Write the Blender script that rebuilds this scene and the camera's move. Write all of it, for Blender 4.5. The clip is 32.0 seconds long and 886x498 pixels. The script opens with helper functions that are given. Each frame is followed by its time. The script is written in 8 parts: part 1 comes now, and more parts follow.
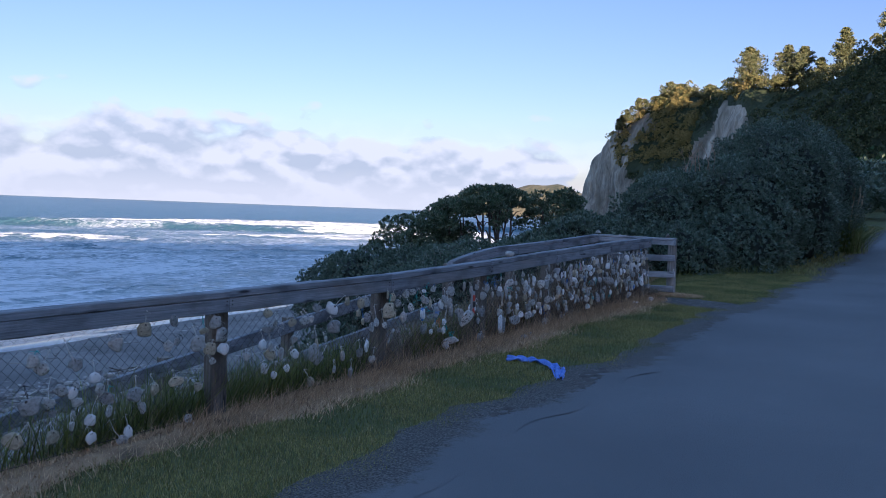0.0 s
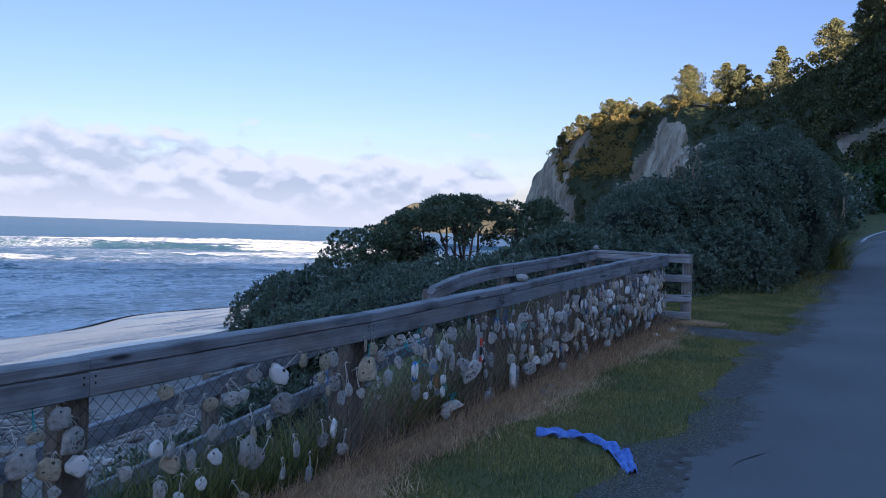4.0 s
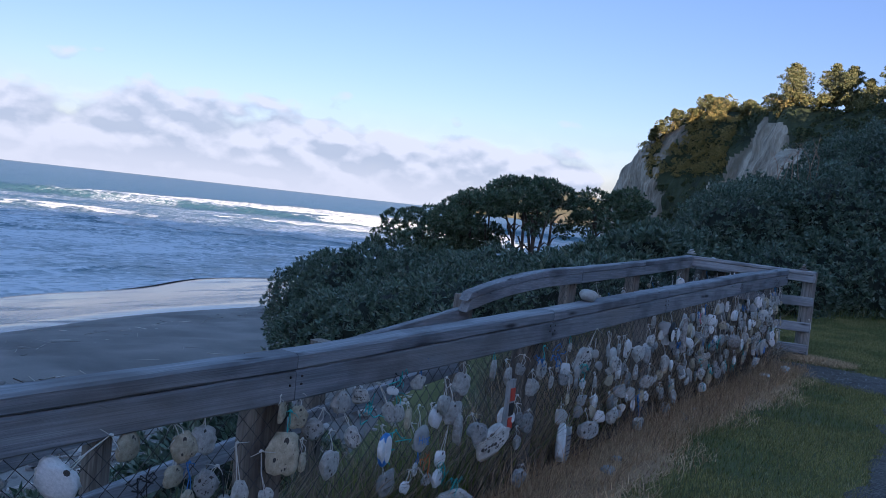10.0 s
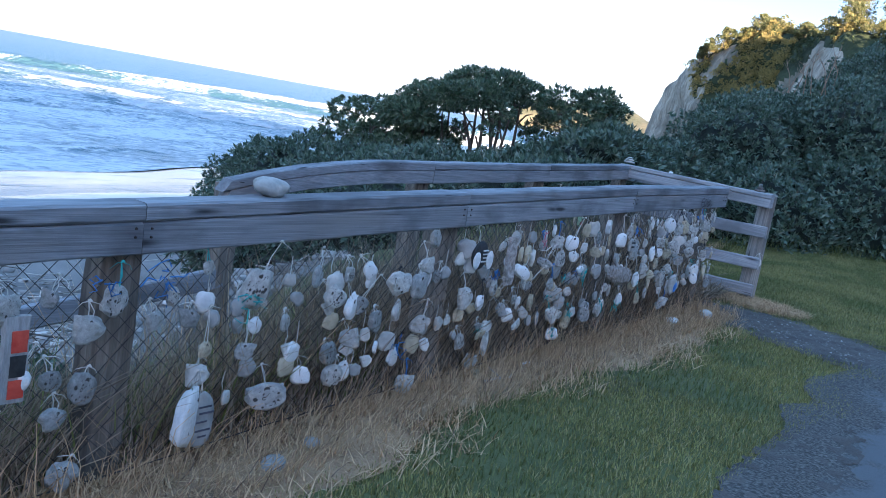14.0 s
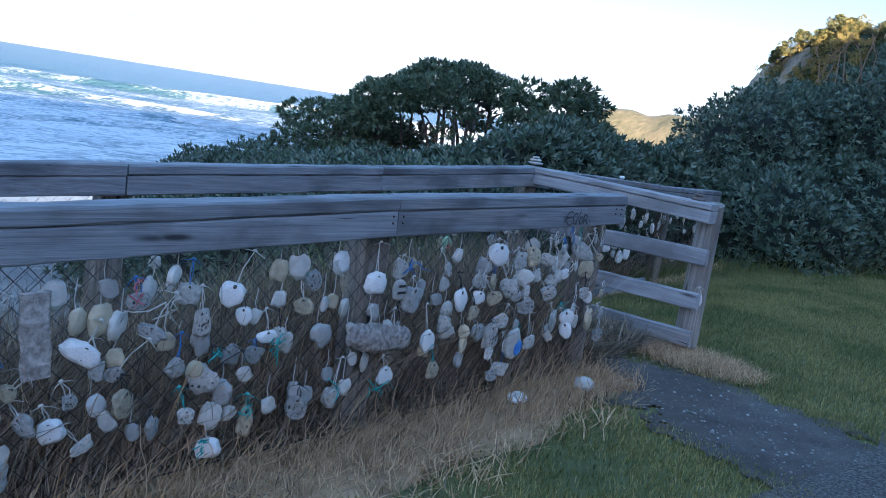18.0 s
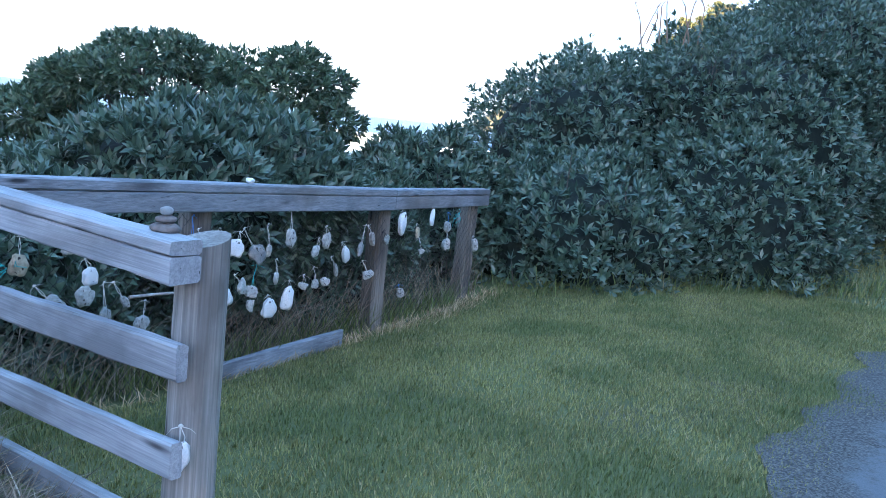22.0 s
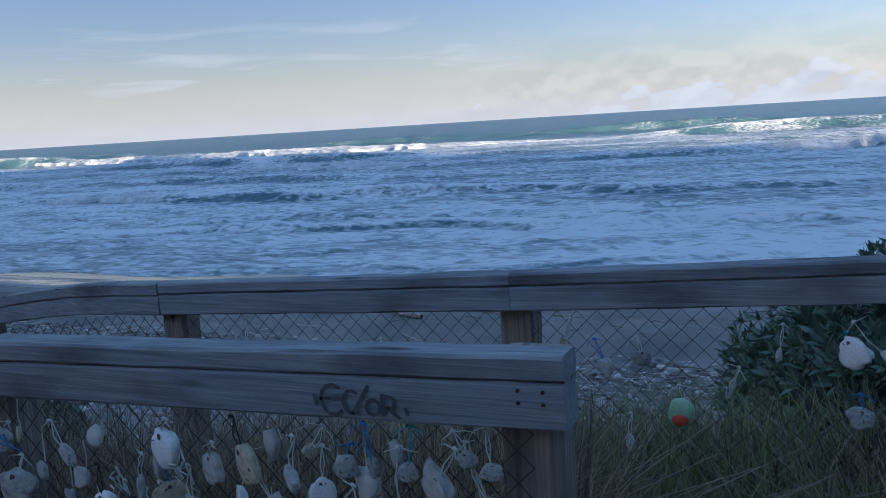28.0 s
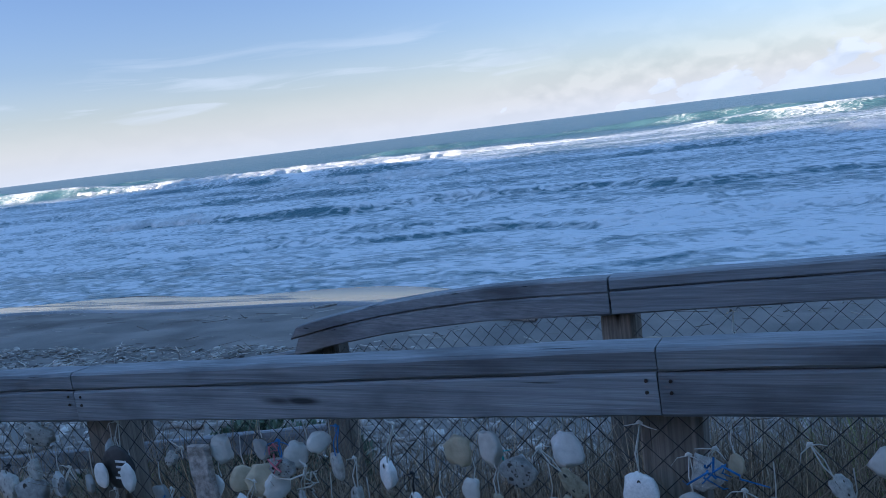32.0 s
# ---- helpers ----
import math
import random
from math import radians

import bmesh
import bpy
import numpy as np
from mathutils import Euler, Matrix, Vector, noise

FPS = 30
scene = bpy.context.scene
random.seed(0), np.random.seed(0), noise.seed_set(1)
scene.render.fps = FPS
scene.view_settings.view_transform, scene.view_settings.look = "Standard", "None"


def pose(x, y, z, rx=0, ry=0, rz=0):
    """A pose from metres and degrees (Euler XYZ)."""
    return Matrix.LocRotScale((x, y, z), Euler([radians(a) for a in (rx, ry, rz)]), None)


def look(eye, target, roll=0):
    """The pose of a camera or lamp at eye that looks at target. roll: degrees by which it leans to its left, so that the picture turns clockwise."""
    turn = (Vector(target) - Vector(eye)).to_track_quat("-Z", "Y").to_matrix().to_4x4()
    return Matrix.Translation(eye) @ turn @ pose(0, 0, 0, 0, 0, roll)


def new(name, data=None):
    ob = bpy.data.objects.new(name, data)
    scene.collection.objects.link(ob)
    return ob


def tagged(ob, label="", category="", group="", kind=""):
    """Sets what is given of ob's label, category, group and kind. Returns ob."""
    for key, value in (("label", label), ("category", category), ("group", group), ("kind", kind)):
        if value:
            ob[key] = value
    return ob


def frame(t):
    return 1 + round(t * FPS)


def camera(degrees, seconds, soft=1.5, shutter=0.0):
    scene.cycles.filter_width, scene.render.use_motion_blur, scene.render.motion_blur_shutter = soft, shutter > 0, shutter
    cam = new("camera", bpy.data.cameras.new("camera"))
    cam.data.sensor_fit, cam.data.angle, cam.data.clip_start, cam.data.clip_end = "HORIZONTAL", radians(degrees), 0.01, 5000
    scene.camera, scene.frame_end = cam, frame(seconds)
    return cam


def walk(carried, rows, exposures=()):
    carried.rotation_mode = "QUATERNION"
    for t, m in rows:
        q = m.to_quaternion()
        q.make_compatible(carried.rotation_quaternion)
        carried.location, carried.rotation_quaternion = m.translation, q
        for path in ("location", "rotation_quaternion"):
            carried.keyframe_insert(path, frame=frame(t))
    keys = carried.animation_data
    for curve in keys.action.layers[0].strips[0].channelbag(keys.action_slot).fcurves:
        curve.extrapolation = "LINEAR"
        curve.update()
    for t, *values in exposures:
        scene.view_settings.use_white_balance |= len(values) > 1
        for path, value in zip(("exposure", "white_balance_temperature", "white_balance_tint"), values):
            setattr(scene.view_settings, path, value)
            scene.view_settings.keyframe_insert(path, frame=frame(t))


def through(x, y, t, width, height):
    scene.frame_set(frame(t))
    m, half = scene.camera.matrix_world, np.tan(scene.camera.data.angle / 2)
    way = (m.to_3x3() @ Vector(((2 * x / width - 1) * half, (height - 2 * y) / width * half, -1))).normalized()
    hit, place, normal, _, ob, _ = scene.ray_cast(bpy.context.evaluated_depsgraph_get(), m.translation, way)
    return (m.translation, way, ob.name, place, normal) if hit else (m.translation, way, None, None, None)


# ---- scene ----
cam = camera(55.0, 32.0, 0.75)
PATH = [
    (0, (5.209, -1.226, 1.744), (4.132, 0.456, 1.652), 2.1),
    (0.5, (4.858, -0.855, 1.788), (3.913, 0.907, 1.735), 0.4),
    (1, (4.555, -0.566, 1.791), (3.657, 1.221, 1.823), 0.3),
    (1.5, (4.315, -0.373, 1.844), (3.665, 1.509, 2.033), -0.9),
    (2, (4.163, -0.214, 1.793), (3.63, 1.705, 1.974), 1.1),
    (2.5, (3.965, -0.017, 1.788), (3.352, 1.882, 1.936), 4.9),
    (3, (3.692, 0.339, 1.788), (2.988, 2.206, 1.925), 4.8),
    (3.5, (3.391, 0.786, 1.719), (2.51, 2.579, 1.799), 3.1),
    (4, (3.173, 1.121, 1.639), (2.214, 2.876, 1.592), 1.9),
    (4.5, (2.978, 1.374, 1.615), (2.007, 3.12, 1.515), 1.9),
    (6.5, (2.649, 2.454, 1.647), (1.736, 4.23, 1.554), 1.7),
    (7, (2.633, 2.616, 1.626), (1.581, 4.315, 1.537), -3.7),
    (7.5, (2.588, 2.711, 1.628), (1.339, 4.269, 1.533), -4.2),
    (8, (2.566, 2.87, 1.611), (1.359, 4.459, 1.48), -3.1),
    (8.5, (2.486, 2.938, 1.646), (1.48, 4.661, 1.513), -1.7),
    (9, (2.374, 3.041, 1.635), (1.41, 4.788, 1.495), -0.3),
    (9.5, (2.258, 3.352, 1.672), (1.263, 5.083, 1.56), 4.5),
    (10, (2.197, 3.552, 1.66), (1.082, 5.209, 1.561), 6.3),
    (10.5, (2.125, 3.712, 1.632), (0.878, 5.268, 1.488), 6.1),
    (11, (2.117, 3.969, 1.61), (0.826, 5.483, 1.404), 6.2),
    (11.5, (2.153, 4.313, 1.567), (0.752, 5.718, 1.323), 7.9),
    (12, (2.185, 4.638, 1.556), (0.779, 6.032, 1.268), 8.8),
    (12.5, (2.254, 5.008, 1.606), (0.961, 6.507, 1.324), 10.0),
    (13, (2.395, 5.449, 1.609), (1.18, 7.003, 1.277), 10.4),
    (13.5, (2.474, 5.849, 1.603), (1.301, 7.433, 1.266), 10.2),
    (14, (2.493, 6.238, 1.624), (1.351, 7.847, 1.301), 10.2),
    (14.5, (2.586, 6.629, 1.64), (1.437, 8.233, 1.313), 10.1),
    (16.5, (2.8, 7.854, 1.69), (1.495, 9.333, 1.362), 9.0),
    (17, (2.726, 8.297, 1.716), (1.44, 9.793, 1.39), 9.2),
    (17.5, (2.665, 8.759, 1.714), (1.387, 10.262, 1.388), 9.0),
    (18, (2.584, 9.224, 1.716), (1.308, 10.731, 1.395), 8.9),
    (18.5, (2.513, 9.706, 1.722), (1.246, 11.221, 1.403), 8.8),
    (19, (2.505, 10.233, 1.766), (1.265, 11.77, 1.453), 7.6),
    (19.5, (2.493, 10.69, 1.773), (1.331, 12.29, 1.472), 8.1),
    (20, (2.499, 11.244, 1.786), (1.363, 12.865, 1.495), 7.4),
    (20.5, (2.402, 11.727, 1.779), (1.278, 13.357, 1.497), 7.1),
    (21, (2.333, 12.247, 1.768), (1.215, 13.88, 1.487), 6.9),
    (21.5, (2.302, 12.764, 1.781), (1.185, 14.398, 1.494), 6.4),
    (22, (2.205, 13.294, 1.791), (1.092, 14.93, 1.499), 6.2),
    (22.5, (2.184, 13.827, 1.772), (1.071, 15.464, 1.483), 4.9),
    (23, (2.079, 14.207, 1.829), (0.748, 15.682, 1.598), 5.0),
    (23.5, (1.921, 14.463, 1.942), (0.284, 15.597, 1.758), 5.6),
    (24, (1.931, 14.588, 1.975), (0.05, 15.234, 1.769), 3.6),
    (24.5, (1.897, 14.685, 1.923), (-0.058, 15.055, 1.721), 1.2),
    (26.5, (1.862, 14.858, 1.821), (-0.082, 14.626, 1.413), -1.7),
    (27, (1.851, 14.688, 1.928), (-0.089, 14.399, 1.537), -1.9),
    (27.5, (1.872, 14.538, 1.949), (-0.057, 14.113, 1.633), -2.5),
    (28, (1.835, 14.378, 1.911), (0.027, 13.575, 1.616), -3.5),
    (28.5, (1.818, 14.276, 1.884), (0.093, 13.304, 1.602), -4.4),
    (29, (1.934, 14.123, 1.811), (0.233, 13.136, 1.443), -5.3),
    (29.5, (2.029, 13.897, 1.809), (0.374, 12.884, 1.325), -6.4),
    (30, (2.076, 13.572, 1.81), (0.478, 12.463, 1.344), -8.4),
    (30.5, (2.132, 13.27, 1.819), (0.539, 12.139, 1.388), -8.6),
    (31, (2.183, 12.969, 1.864), (0.559, 11.855, 1.515), -8.6),
    (31.5, (2.131, 12.676, 1.87), (0.429, 11.656, 1.585), -7.6),
    (32, (2.077, 12.346, 1.899), (0.298, 11.472, 1.627), -7.1),
]
# seconds, stops, kelvin, tint
EXPOSURES = [(0, 0.47, 4950, 20), (3, 0.66, 4850, 19), (4, 0.46, 4950, 20), (7, 0.72, 5000, 19), (8, 0.62, 5050, 21), (9, 0.87, 5050, 19), (9.7, 0.4, 4950, 19),
             (10.3, 0.48, 4950, 19), (11, 0.6, 5000, 18), (12, 0.89, 4950, 19), (13, 1.42, 5000, 14), (14, 1.6, 5050, 13), (16.5, 1.35, 4950, 13),
             (19, 1.52, 5050, 13), (20.2, 1.99, 5150, 14), (21, 2.05, 5100, 13), (22.4, 2.43, 5050, 13), (23, 2, 4540, 14), (23.5, 1.06, 5200, 21),
             (24.2, 0.22, 5160, 19), (24.6, 0.26, 5160, 19), (26.5, 1.79, 5900, 16), (27, 0.83, 5200, 16), (27.6, 0.38, 5030, 13), (28.6, 0.34, 5030, 13),
             (29.3, 0.9, 5110, 13), (30, 1.27, 5110, 13), (31, 0.57, 4900, 11), (32, 0.57, 4800, 13)]
walk(cam, [(t, look(eye, target, roll)) for t, eye, target, roll in PATH], EXPOSURES)

# ---- light: clear evening sky, low sun behind the hill ----
SUN_ELEVATION, SUN_AZIMUTH = radians(7), radians(135)      # azimuth clockwise from +y
world = bpy.data.worlds.new("world")
scene.world = world
world.use_nodes = True
wn = world.node_tree.nodes
sky = wn.new("ShaderNodeTexSky")
sky.sky_type = 'NISHITA'
sky.sun_disc = False
sky.sun_elevation, sky.sun_rotation = SUN_ELEVATION, SUN_AZIMUTH
sky.air_density, sky.dust_density, sky.ozone_density = 1.0, 0.4, 1.7
# whitish glow added smoothly towards overhead, above the view, to brighten the ground
up_ = wn.new("ShaderNodeTexCoord")
split = wn.new("ShaderNodeSeparateXYZ")
zenith_ramp, grade, zenith_glow = wn.new("ShaderNodeMapRange"), wn.new("ShaderNodeVectorMath"), wn.new("ShaderNodeVectorMath")
zenith_ramp.interpolation_type = 'SMOOTHSTEP'
zenith_ramp.inputs[1].default_value, zenith_ramp.inputs[2].default_value, zenith_ramp.inputs[3].default_value, zenith_ramp.inputs[4].default_value = 0.2, 0.95, 0.0, 1.0
zenith_glow.operation, grade.operation = 'SCALE', 'MULTIPLY_ADD'
zenith_glow.inputs[0].default_value = (0.85, 1.4, 1.72)
grade.inputs[1].default_value = (0.915, 0.765, 0.84)
world.node_tree.links.new(up_.outputs["Generated"], split.inputs[0])
world.node_tree.links.new(split.outputs[2], zenith_ramp.inputs[0])
world.node_tree.links.new(zenith_ramp.outputs[0], zenith_glow.inputs[3])
world.node_tree.links.new(sky.outputs[0], grade.inputs[0])
world.node_tree.links.new(zenith_glow.outputs[0], grade.inputs[2])
world.node_tree.links.new(grade.outputs[0], wn["Background"].inputs[0])
wn["Background"].inputs[1].default_value = 0.17
sun = new("sun", bpy.data.lights.new("sun", 'SUN'))
sun.data.energy, sun.data.angle, sun.data.color = 10.0, radians(0.5), (1.0, 0.72, 0.4)
toward = Vector((math.sin(SUN_AZIMUTH) * math.cos(SUN_ELEVATION), math.cos(SUN_AZIMUTH) * math.cos(SUN_ELEVATION), math.sin(SUN_ELEVATION)))
sun.matrix_world = look(toward * 100, (0, 0, 0))

# ---- materials ----
def material(name, c1, c2, scale=6.0, rough=0.8, bump=0.3, fine=40.0, metal=0.0, c3=None, spots=0.5, vary=0.0, stretch=(1, 1, 1), spec=0.5, detail=6.0, depth=0.02):
    """A surface of two mixed colours with grain at two scales, a third for stains, relief, and a change from piece to piece."""
    m = bpy.data.materials.new(name)
    m.use_nodes = True
    n, l = m.node_tree.nodes, m.node_tree.links
    b = n["Principled BSDF"]
    tc = n.new("ShaderNodeTexCoord")
    mp = n.new("ShaderNodeMapping")
    mp.inputs["Scale"].default_value = stretch
    l.new(tc.outputs["Object"], mp.inputs[0])
    big, small = n.new("ShaderNodeTexNoise"), n.new("ShaderNodeTexNoise")
    big.inputs["Scale"].default_value, big.inputs["Detail"].default_value = scale, detail
    small.inputs["Scale"].default_value, small.inputs["Detail"].default_value = fine, 3.0
    for t in (big, small):
        l.new(mp.outputs[0], t.inputs["Vector"])
    add = n.new("ShaderNodeMath")
    add.operation = 'MULTIPLY_ADD'
    l.new(small.outputs[0], add.inputs[0])
    add.inputs[1].default_value = 0.5
    l.new(big.outputs[0], add.inputs[2])
    ramp = n.new("ShaderNodeValToRGB")
    ramp.color_ramp.elements[0].position, ramp.color_ramp.elements[1].position = 0.55, 0.95
    ramp.color_ramp.elements[0].color, ramp.color_ramp.elements[1].color = (*c1, 1), (*c2, 1)
    l.new(add.outputs[0], ramp.inputs[0])
    out = ramp.outputs[0]
    if c3:
        third = n.new("ShaderNodeTexNoise")
        third.inputs["Scale"].default_value, third.inputs["Detail"].default_value = scale * 0.45, 5.0
        l.new(mp.outputs[0], third.inputs["Vector"])
        r3 = n.new("ShaderNodeValToRGB")
        r3.color_ramp.elements[0].position, r3.color_ramp.elements[1].position = spots, spots + 0.15
        l.new(third.outputs[0], r3.inputs[0])
        mix = n.new("ShaderNodeMixRGB")
        l.new(r3.outputs[0], mix.inputs[0])
        l.new(out, mix.inputs[1])
        mix.inputs[2].default_value = (*c3, 1)
        out = mix.outputs[0]
    if vary:
        info = n.new("ShaderNodeObjectInfo")
        hsv = n.new("ShaderNodeHueSaturation")
        rng = n.new("ShaderNodeMapRange")
        l.new(info.outputs["Random"], rng.inputs[0])
        rng.inputs[3].default_value, rng.inputs[4].default_value = 1 - vary, 1 + vary
        l.new(rng.outputs[0], hsv.inputs["Value"])
        l.new(out, hsv.inputs["Color"])
        out = hsv.outputs[0]
    l.new(out, b.inputs["Base Color"])
    b.inputs["Roughness"].default_value, b.inputs["Metallic"].default_value = rough, metal
    b.inputs["Specular IOR Level"].default_value = spec
    if bump:
        bp = n.new("ShaderNodeBump")
        bp.inputs["Strength"].default_value, bp.inputs["Distance"].default_value = bump, depth
        l.new(add.outputs[0], bp.inputs["Height"])
        l.new(bp.outputs[0], b.inputs["Normal"])
    return m


def leafy(name, c1, c2, c3=None, rough=0.5, through=0.25, spec=0.4):
    """Leaf or blade: colour changes from leaf to leaf, and some light comes through."""
    m = bpy.data.materials.new(name)
    m.use_nodes = True
    n, l = m.node_tree.nodes, m.node_tree.links
    b = n["Principled BSDF"]
    geo = n.new("ShaderNodeNewGeometry")
    ramp = n.new("ShaderNodeValToRGB")
    ramp.color_ramp.elements[0].color, ramp.color_ramp.elements[1].color = (*c1, 1), (*c2, 1)
    ramp.color_ramp.elements[1].position = 0.85 if c3 else 1.0
    if c3:
        e = ramp.color_ramp.elements.new(0.97)
        e.color = (*c3, 1)
    l.new(geo.outputs["Random Per Island"], ramp.inputs[0])
    l.new(ramp.outputs[0], b.inputs["Base Color"])
    b.inputs["Roughness"].default_value, b.inputs["Specular IOR Level"].default_value = rough, spec
    tr = n.new("ShaderNodeBsdfTranslucent")
    l.new(ramp.outputs[0], tr.inputs[0])
    mix = n.new("ShaderNodeMixShader")
    mix.inputs[0].default_value = through
    l.new(b.outputs[0], mix.inputs[1])
    l.new(tr.outputs[0], mix.inputs[2])
    l.new(mix.outputs[0], n["Material Output"].inputs[0])
    return m

def timber(name, axis, c1, c2, dark, warm, vary=0.12):
    """Weathered sawn wood: fine grain lines along one axis, soft stains, dark checks and a few knots."""
    m = bpy.data.materials.new(name)
    m.use_nodes = True
    n, l = m.node_tree.nodes, m.node_tree.links
    b = n["Principled BSDF"]
    tc = n.new("ShaderNodeTexCoord")
    info = n.new("ShaderNodeObjectInfo")
    shift = n.new("ShaderNodeVectorMath")
    shift.operation = 'ADD'
    l.new(tc.outputs["Object"], shift.inputs[0])
    l.new(info.outputs["Random"], shift.inputs[1])

    def tex(kind, along_, across, detail=4.0, dist=0.0):
        mp = n.new("ShaderNodeMapping")
        mp.inputs["Scale"].default_value = tuple(along_ if k == axis else across for k in "xyz")
        l.new(shift.outputs[0], mp.inputs[0])
        t = n.new(kind)
        t.inputs["Scale"].default_value = 1.0
        if kind == "ShaderNodeTexNoise":
            t.inputs["Detail"].default_value, t.inputs["Distortion"].default_value = detail, dist
        l.new(mp.outputs[0], t.inputs["Vector"])
        return t.outputs[0]

    def ramp(src, stops):
        r = n.new("ShaderNodeValToRGB")
        while len(r.color_ramp.elements) < len(stops):
            r.color_ramp.elements.new(0.5)
        for e, (p, c) in zip(r.color_ramp.elements, stops):
            e.position, e.color = p, (*c, 1)
        l.new(src, r.inputs[0])
        return r.outputs[0]

    def mix(kind, f, a, c):
        k = n.new("ShaderNodeMixRGB")
        k.blend_type = kind
        for j, v_ in enumerate((f, a, c)):
            if isinstance(v_, float):
                k.inputs[j].default_value = v_
            elif isinstance(v_, tuple):
                k.inputs[j].default_value = (*v_, 1)
            else:
                l.new(v_, k.inputs[j])
        return k.outputs[0]

    grain = tex("ShaderNodeTexNoise", 1.6, 70, 5.0, 0.6)
    lines = tex("ShaderNodeTexNoise", 2.5, 190, 3.0)
    stain = tex("ShaderNodeTexNoise", 2.2, 4.5, 7.0)
    checks = tex("ShaderNodeTexNoise", 1.3, 55, 2.0)
    knots = tex("ShaderNodeTexVoronoi", 1.7, 9)
    col = ramp(grain, [(0.3, c1), (0.7, c2)])
    col = mix('MULTIPLY', 0.4, col, ramp(lines, [(0.35, (0.55, 0.55, 0.55)), (0.6, (1.0, 1.0, 1.0))]))
    col = mix('MIX', ramp(stain, [(0.46, (0, 0, 0)), (0.66, (0.8, 0.8, 0.8))]), col, dark)
    col = mix('MIX', ramp(tex("ShaderNodeTexNoise", 0.7, 3, 4.0), [(0.52, (0, 0, 0)), (0.74, (0.42, 0.42, 0.42))]), col, warm)
    crack = ramp(checks, [(0.24, (1, 1, 1)), (0.275, (0, 0, 0))])
    col = mix('MIX', crack, col, tuple(0.25 * v_ for v_ in dark))
    knot = ramp(knots, [(0.06, (1, 1, 1)), (0.13, (0.25, 0.25, 0.25)), (0.17, (0, 0, 0))])
    col = mix('MIX', knot, col, tuple(0.45 * v_ for v_ in dark))
    hsv, rg = n.new("ShaderNodeHueSaturation"), n.new("ShaderNodeMapRange")
    l.new(info.outputs["Random"], rg.inputs[0])
    rg.inputs[3].default_value, rg.inputs[4].default_value = 1 - vary, 1 + vary
    l.new(rg.outputs[0], hsv.inputs["Value"])
    l.new(col, hsv.inputs["Color"])
    l.new(hsv.outputs[0], b.inputs["Base Color"])
    b.inputs["Roughness"].default_value, b.inputs["Specular IOR Level"].default_value = 0.85, 0.3
    bp = n.new("ShaderNodeBump")
    bp.inputs["Strength"].default_value, bp.inputs["Distance"].default_value = 0.6, 0.004
    l.new(mix('SUBTRACT', 1.0, mix('ADD', 0.5, lines, grain), crack), bp.inputs["Height"])
    l.new(bp.outputs[0], b.inputs["Normal"])
    return m


WOOD = timber("weathered_timber", "y", (0.215, 0.224, 0.24), (0.35, 0.36, 0.374), (0.1, 0.101, 0.107), (0.3, 0.26, 0.215))
WOOD_X = timber("weathered_timber_across", "x", (0.29, 0.294, 0.302), (0.44, 0.445, 0.45), (0.16, 0.16, 0.163), (0.33, 0.3, 0.26))
WOOD_Z = timber("weathered_post", "z", (0.15, 0.133, 0.112), (0.36, 0.315, 0.255), (0.085, 0.075, 0.066), (0.32, 0.24, 0.16), 0.15)
WIRE = material("dull_galvanised_wire", (0.035, 0.036, 0.04), (0.1, 0.1, 0.1), 20, 0.55, 0.0, metal=0.6)
SCREW = material("rusty_screw", (0.03, 0.025, 0.022), (0.07, 0.05, 0.04), 30, 0.6, 0.0, metal=0.5)
STONE_PALE = material("pale_mudstone", (0.36, 0.35, 0.315), (0.62, 0.61, 0.56), 5, 0.85, 0.6, 30, c3=(0.3, 0.285, 0.24), spots=0.56, vary=0.2)
STONE_TAN = material("tan_sandstone", (0.36, 0.31, 0.21), (0.6, 0.53, 0.38), 5, 0.9, 0.6, 30, c3=(0.26, 0.22, 0.16), spots=0.6, vary=0.15)
STONE_GREY = material("grey_siltstone", (0.25, 0.25, 0.235), (0.45, 0.45, 0.425), 5, 0.9, 0.6, 30, c3=(0.2, 0.2, 0.19), spots=0.6, vary=0.2)
SHELL = material("chalky_shell", (0.66, 0.66, 0.63), (0.84, 0.83, 0.8), 14, 0.6, 0.2, 60, vary=0.08)
# dark base stands in for the shade inside the bored holes
PIT_SHADE = material("bored_pit_shade", (0.05, 0.045, 0.04), (0.1, 0.09, 0.08), 30, 0.95, 0.0)
STRING = material("frayed_white_string", (0.5, 0.48, 0.42), (0.68, 0.66, 0.6), 60, 0.9, 0.2)
CORD_TEAL = material("teal_cord", (0.05, 0.35, 0.33), (0.12, 0.5, 0.46), 60, 0.7, 0.2)
CORD_BLUE = material("blue_cord", (0.04, 0.14, 0.4), (0.1, 0.25, 0.55), 60, 0.7, 0.2)
CORD_ORANGE = material("orange_cord", (0.5, 0.12, 0.03), (0.7, 0.22, 0.06), 60, 0.7, 0.2)
CORD_PINK = material("pink_cord", (0.5, 0.12, 0.16), (0.68, 0.25, 0.28), 60, 0.7, 0.2)
CORD_BLACK = material("black_cord", (0.015, 0.015, 0.018), (0.04, 0.04, 0.045), 60, 0.8, 0.2)
PAINT_RED = material("red_paint", (0.5, 0.05, 0.03), (0.62, 0.1, 0.06), 20, 0.6, 0.1)
PAINT_BLACK = material("black_paint", (0.02, 0.02, 0.02), (0.05, 0.05, 0.05), 20, 0.6, 0.1)
PAINT_BLUE = material("blue_paint", (0.05, 0.15, 0.5), (0.12, 0.3, 0.65), 20, 0.6, 0.1)
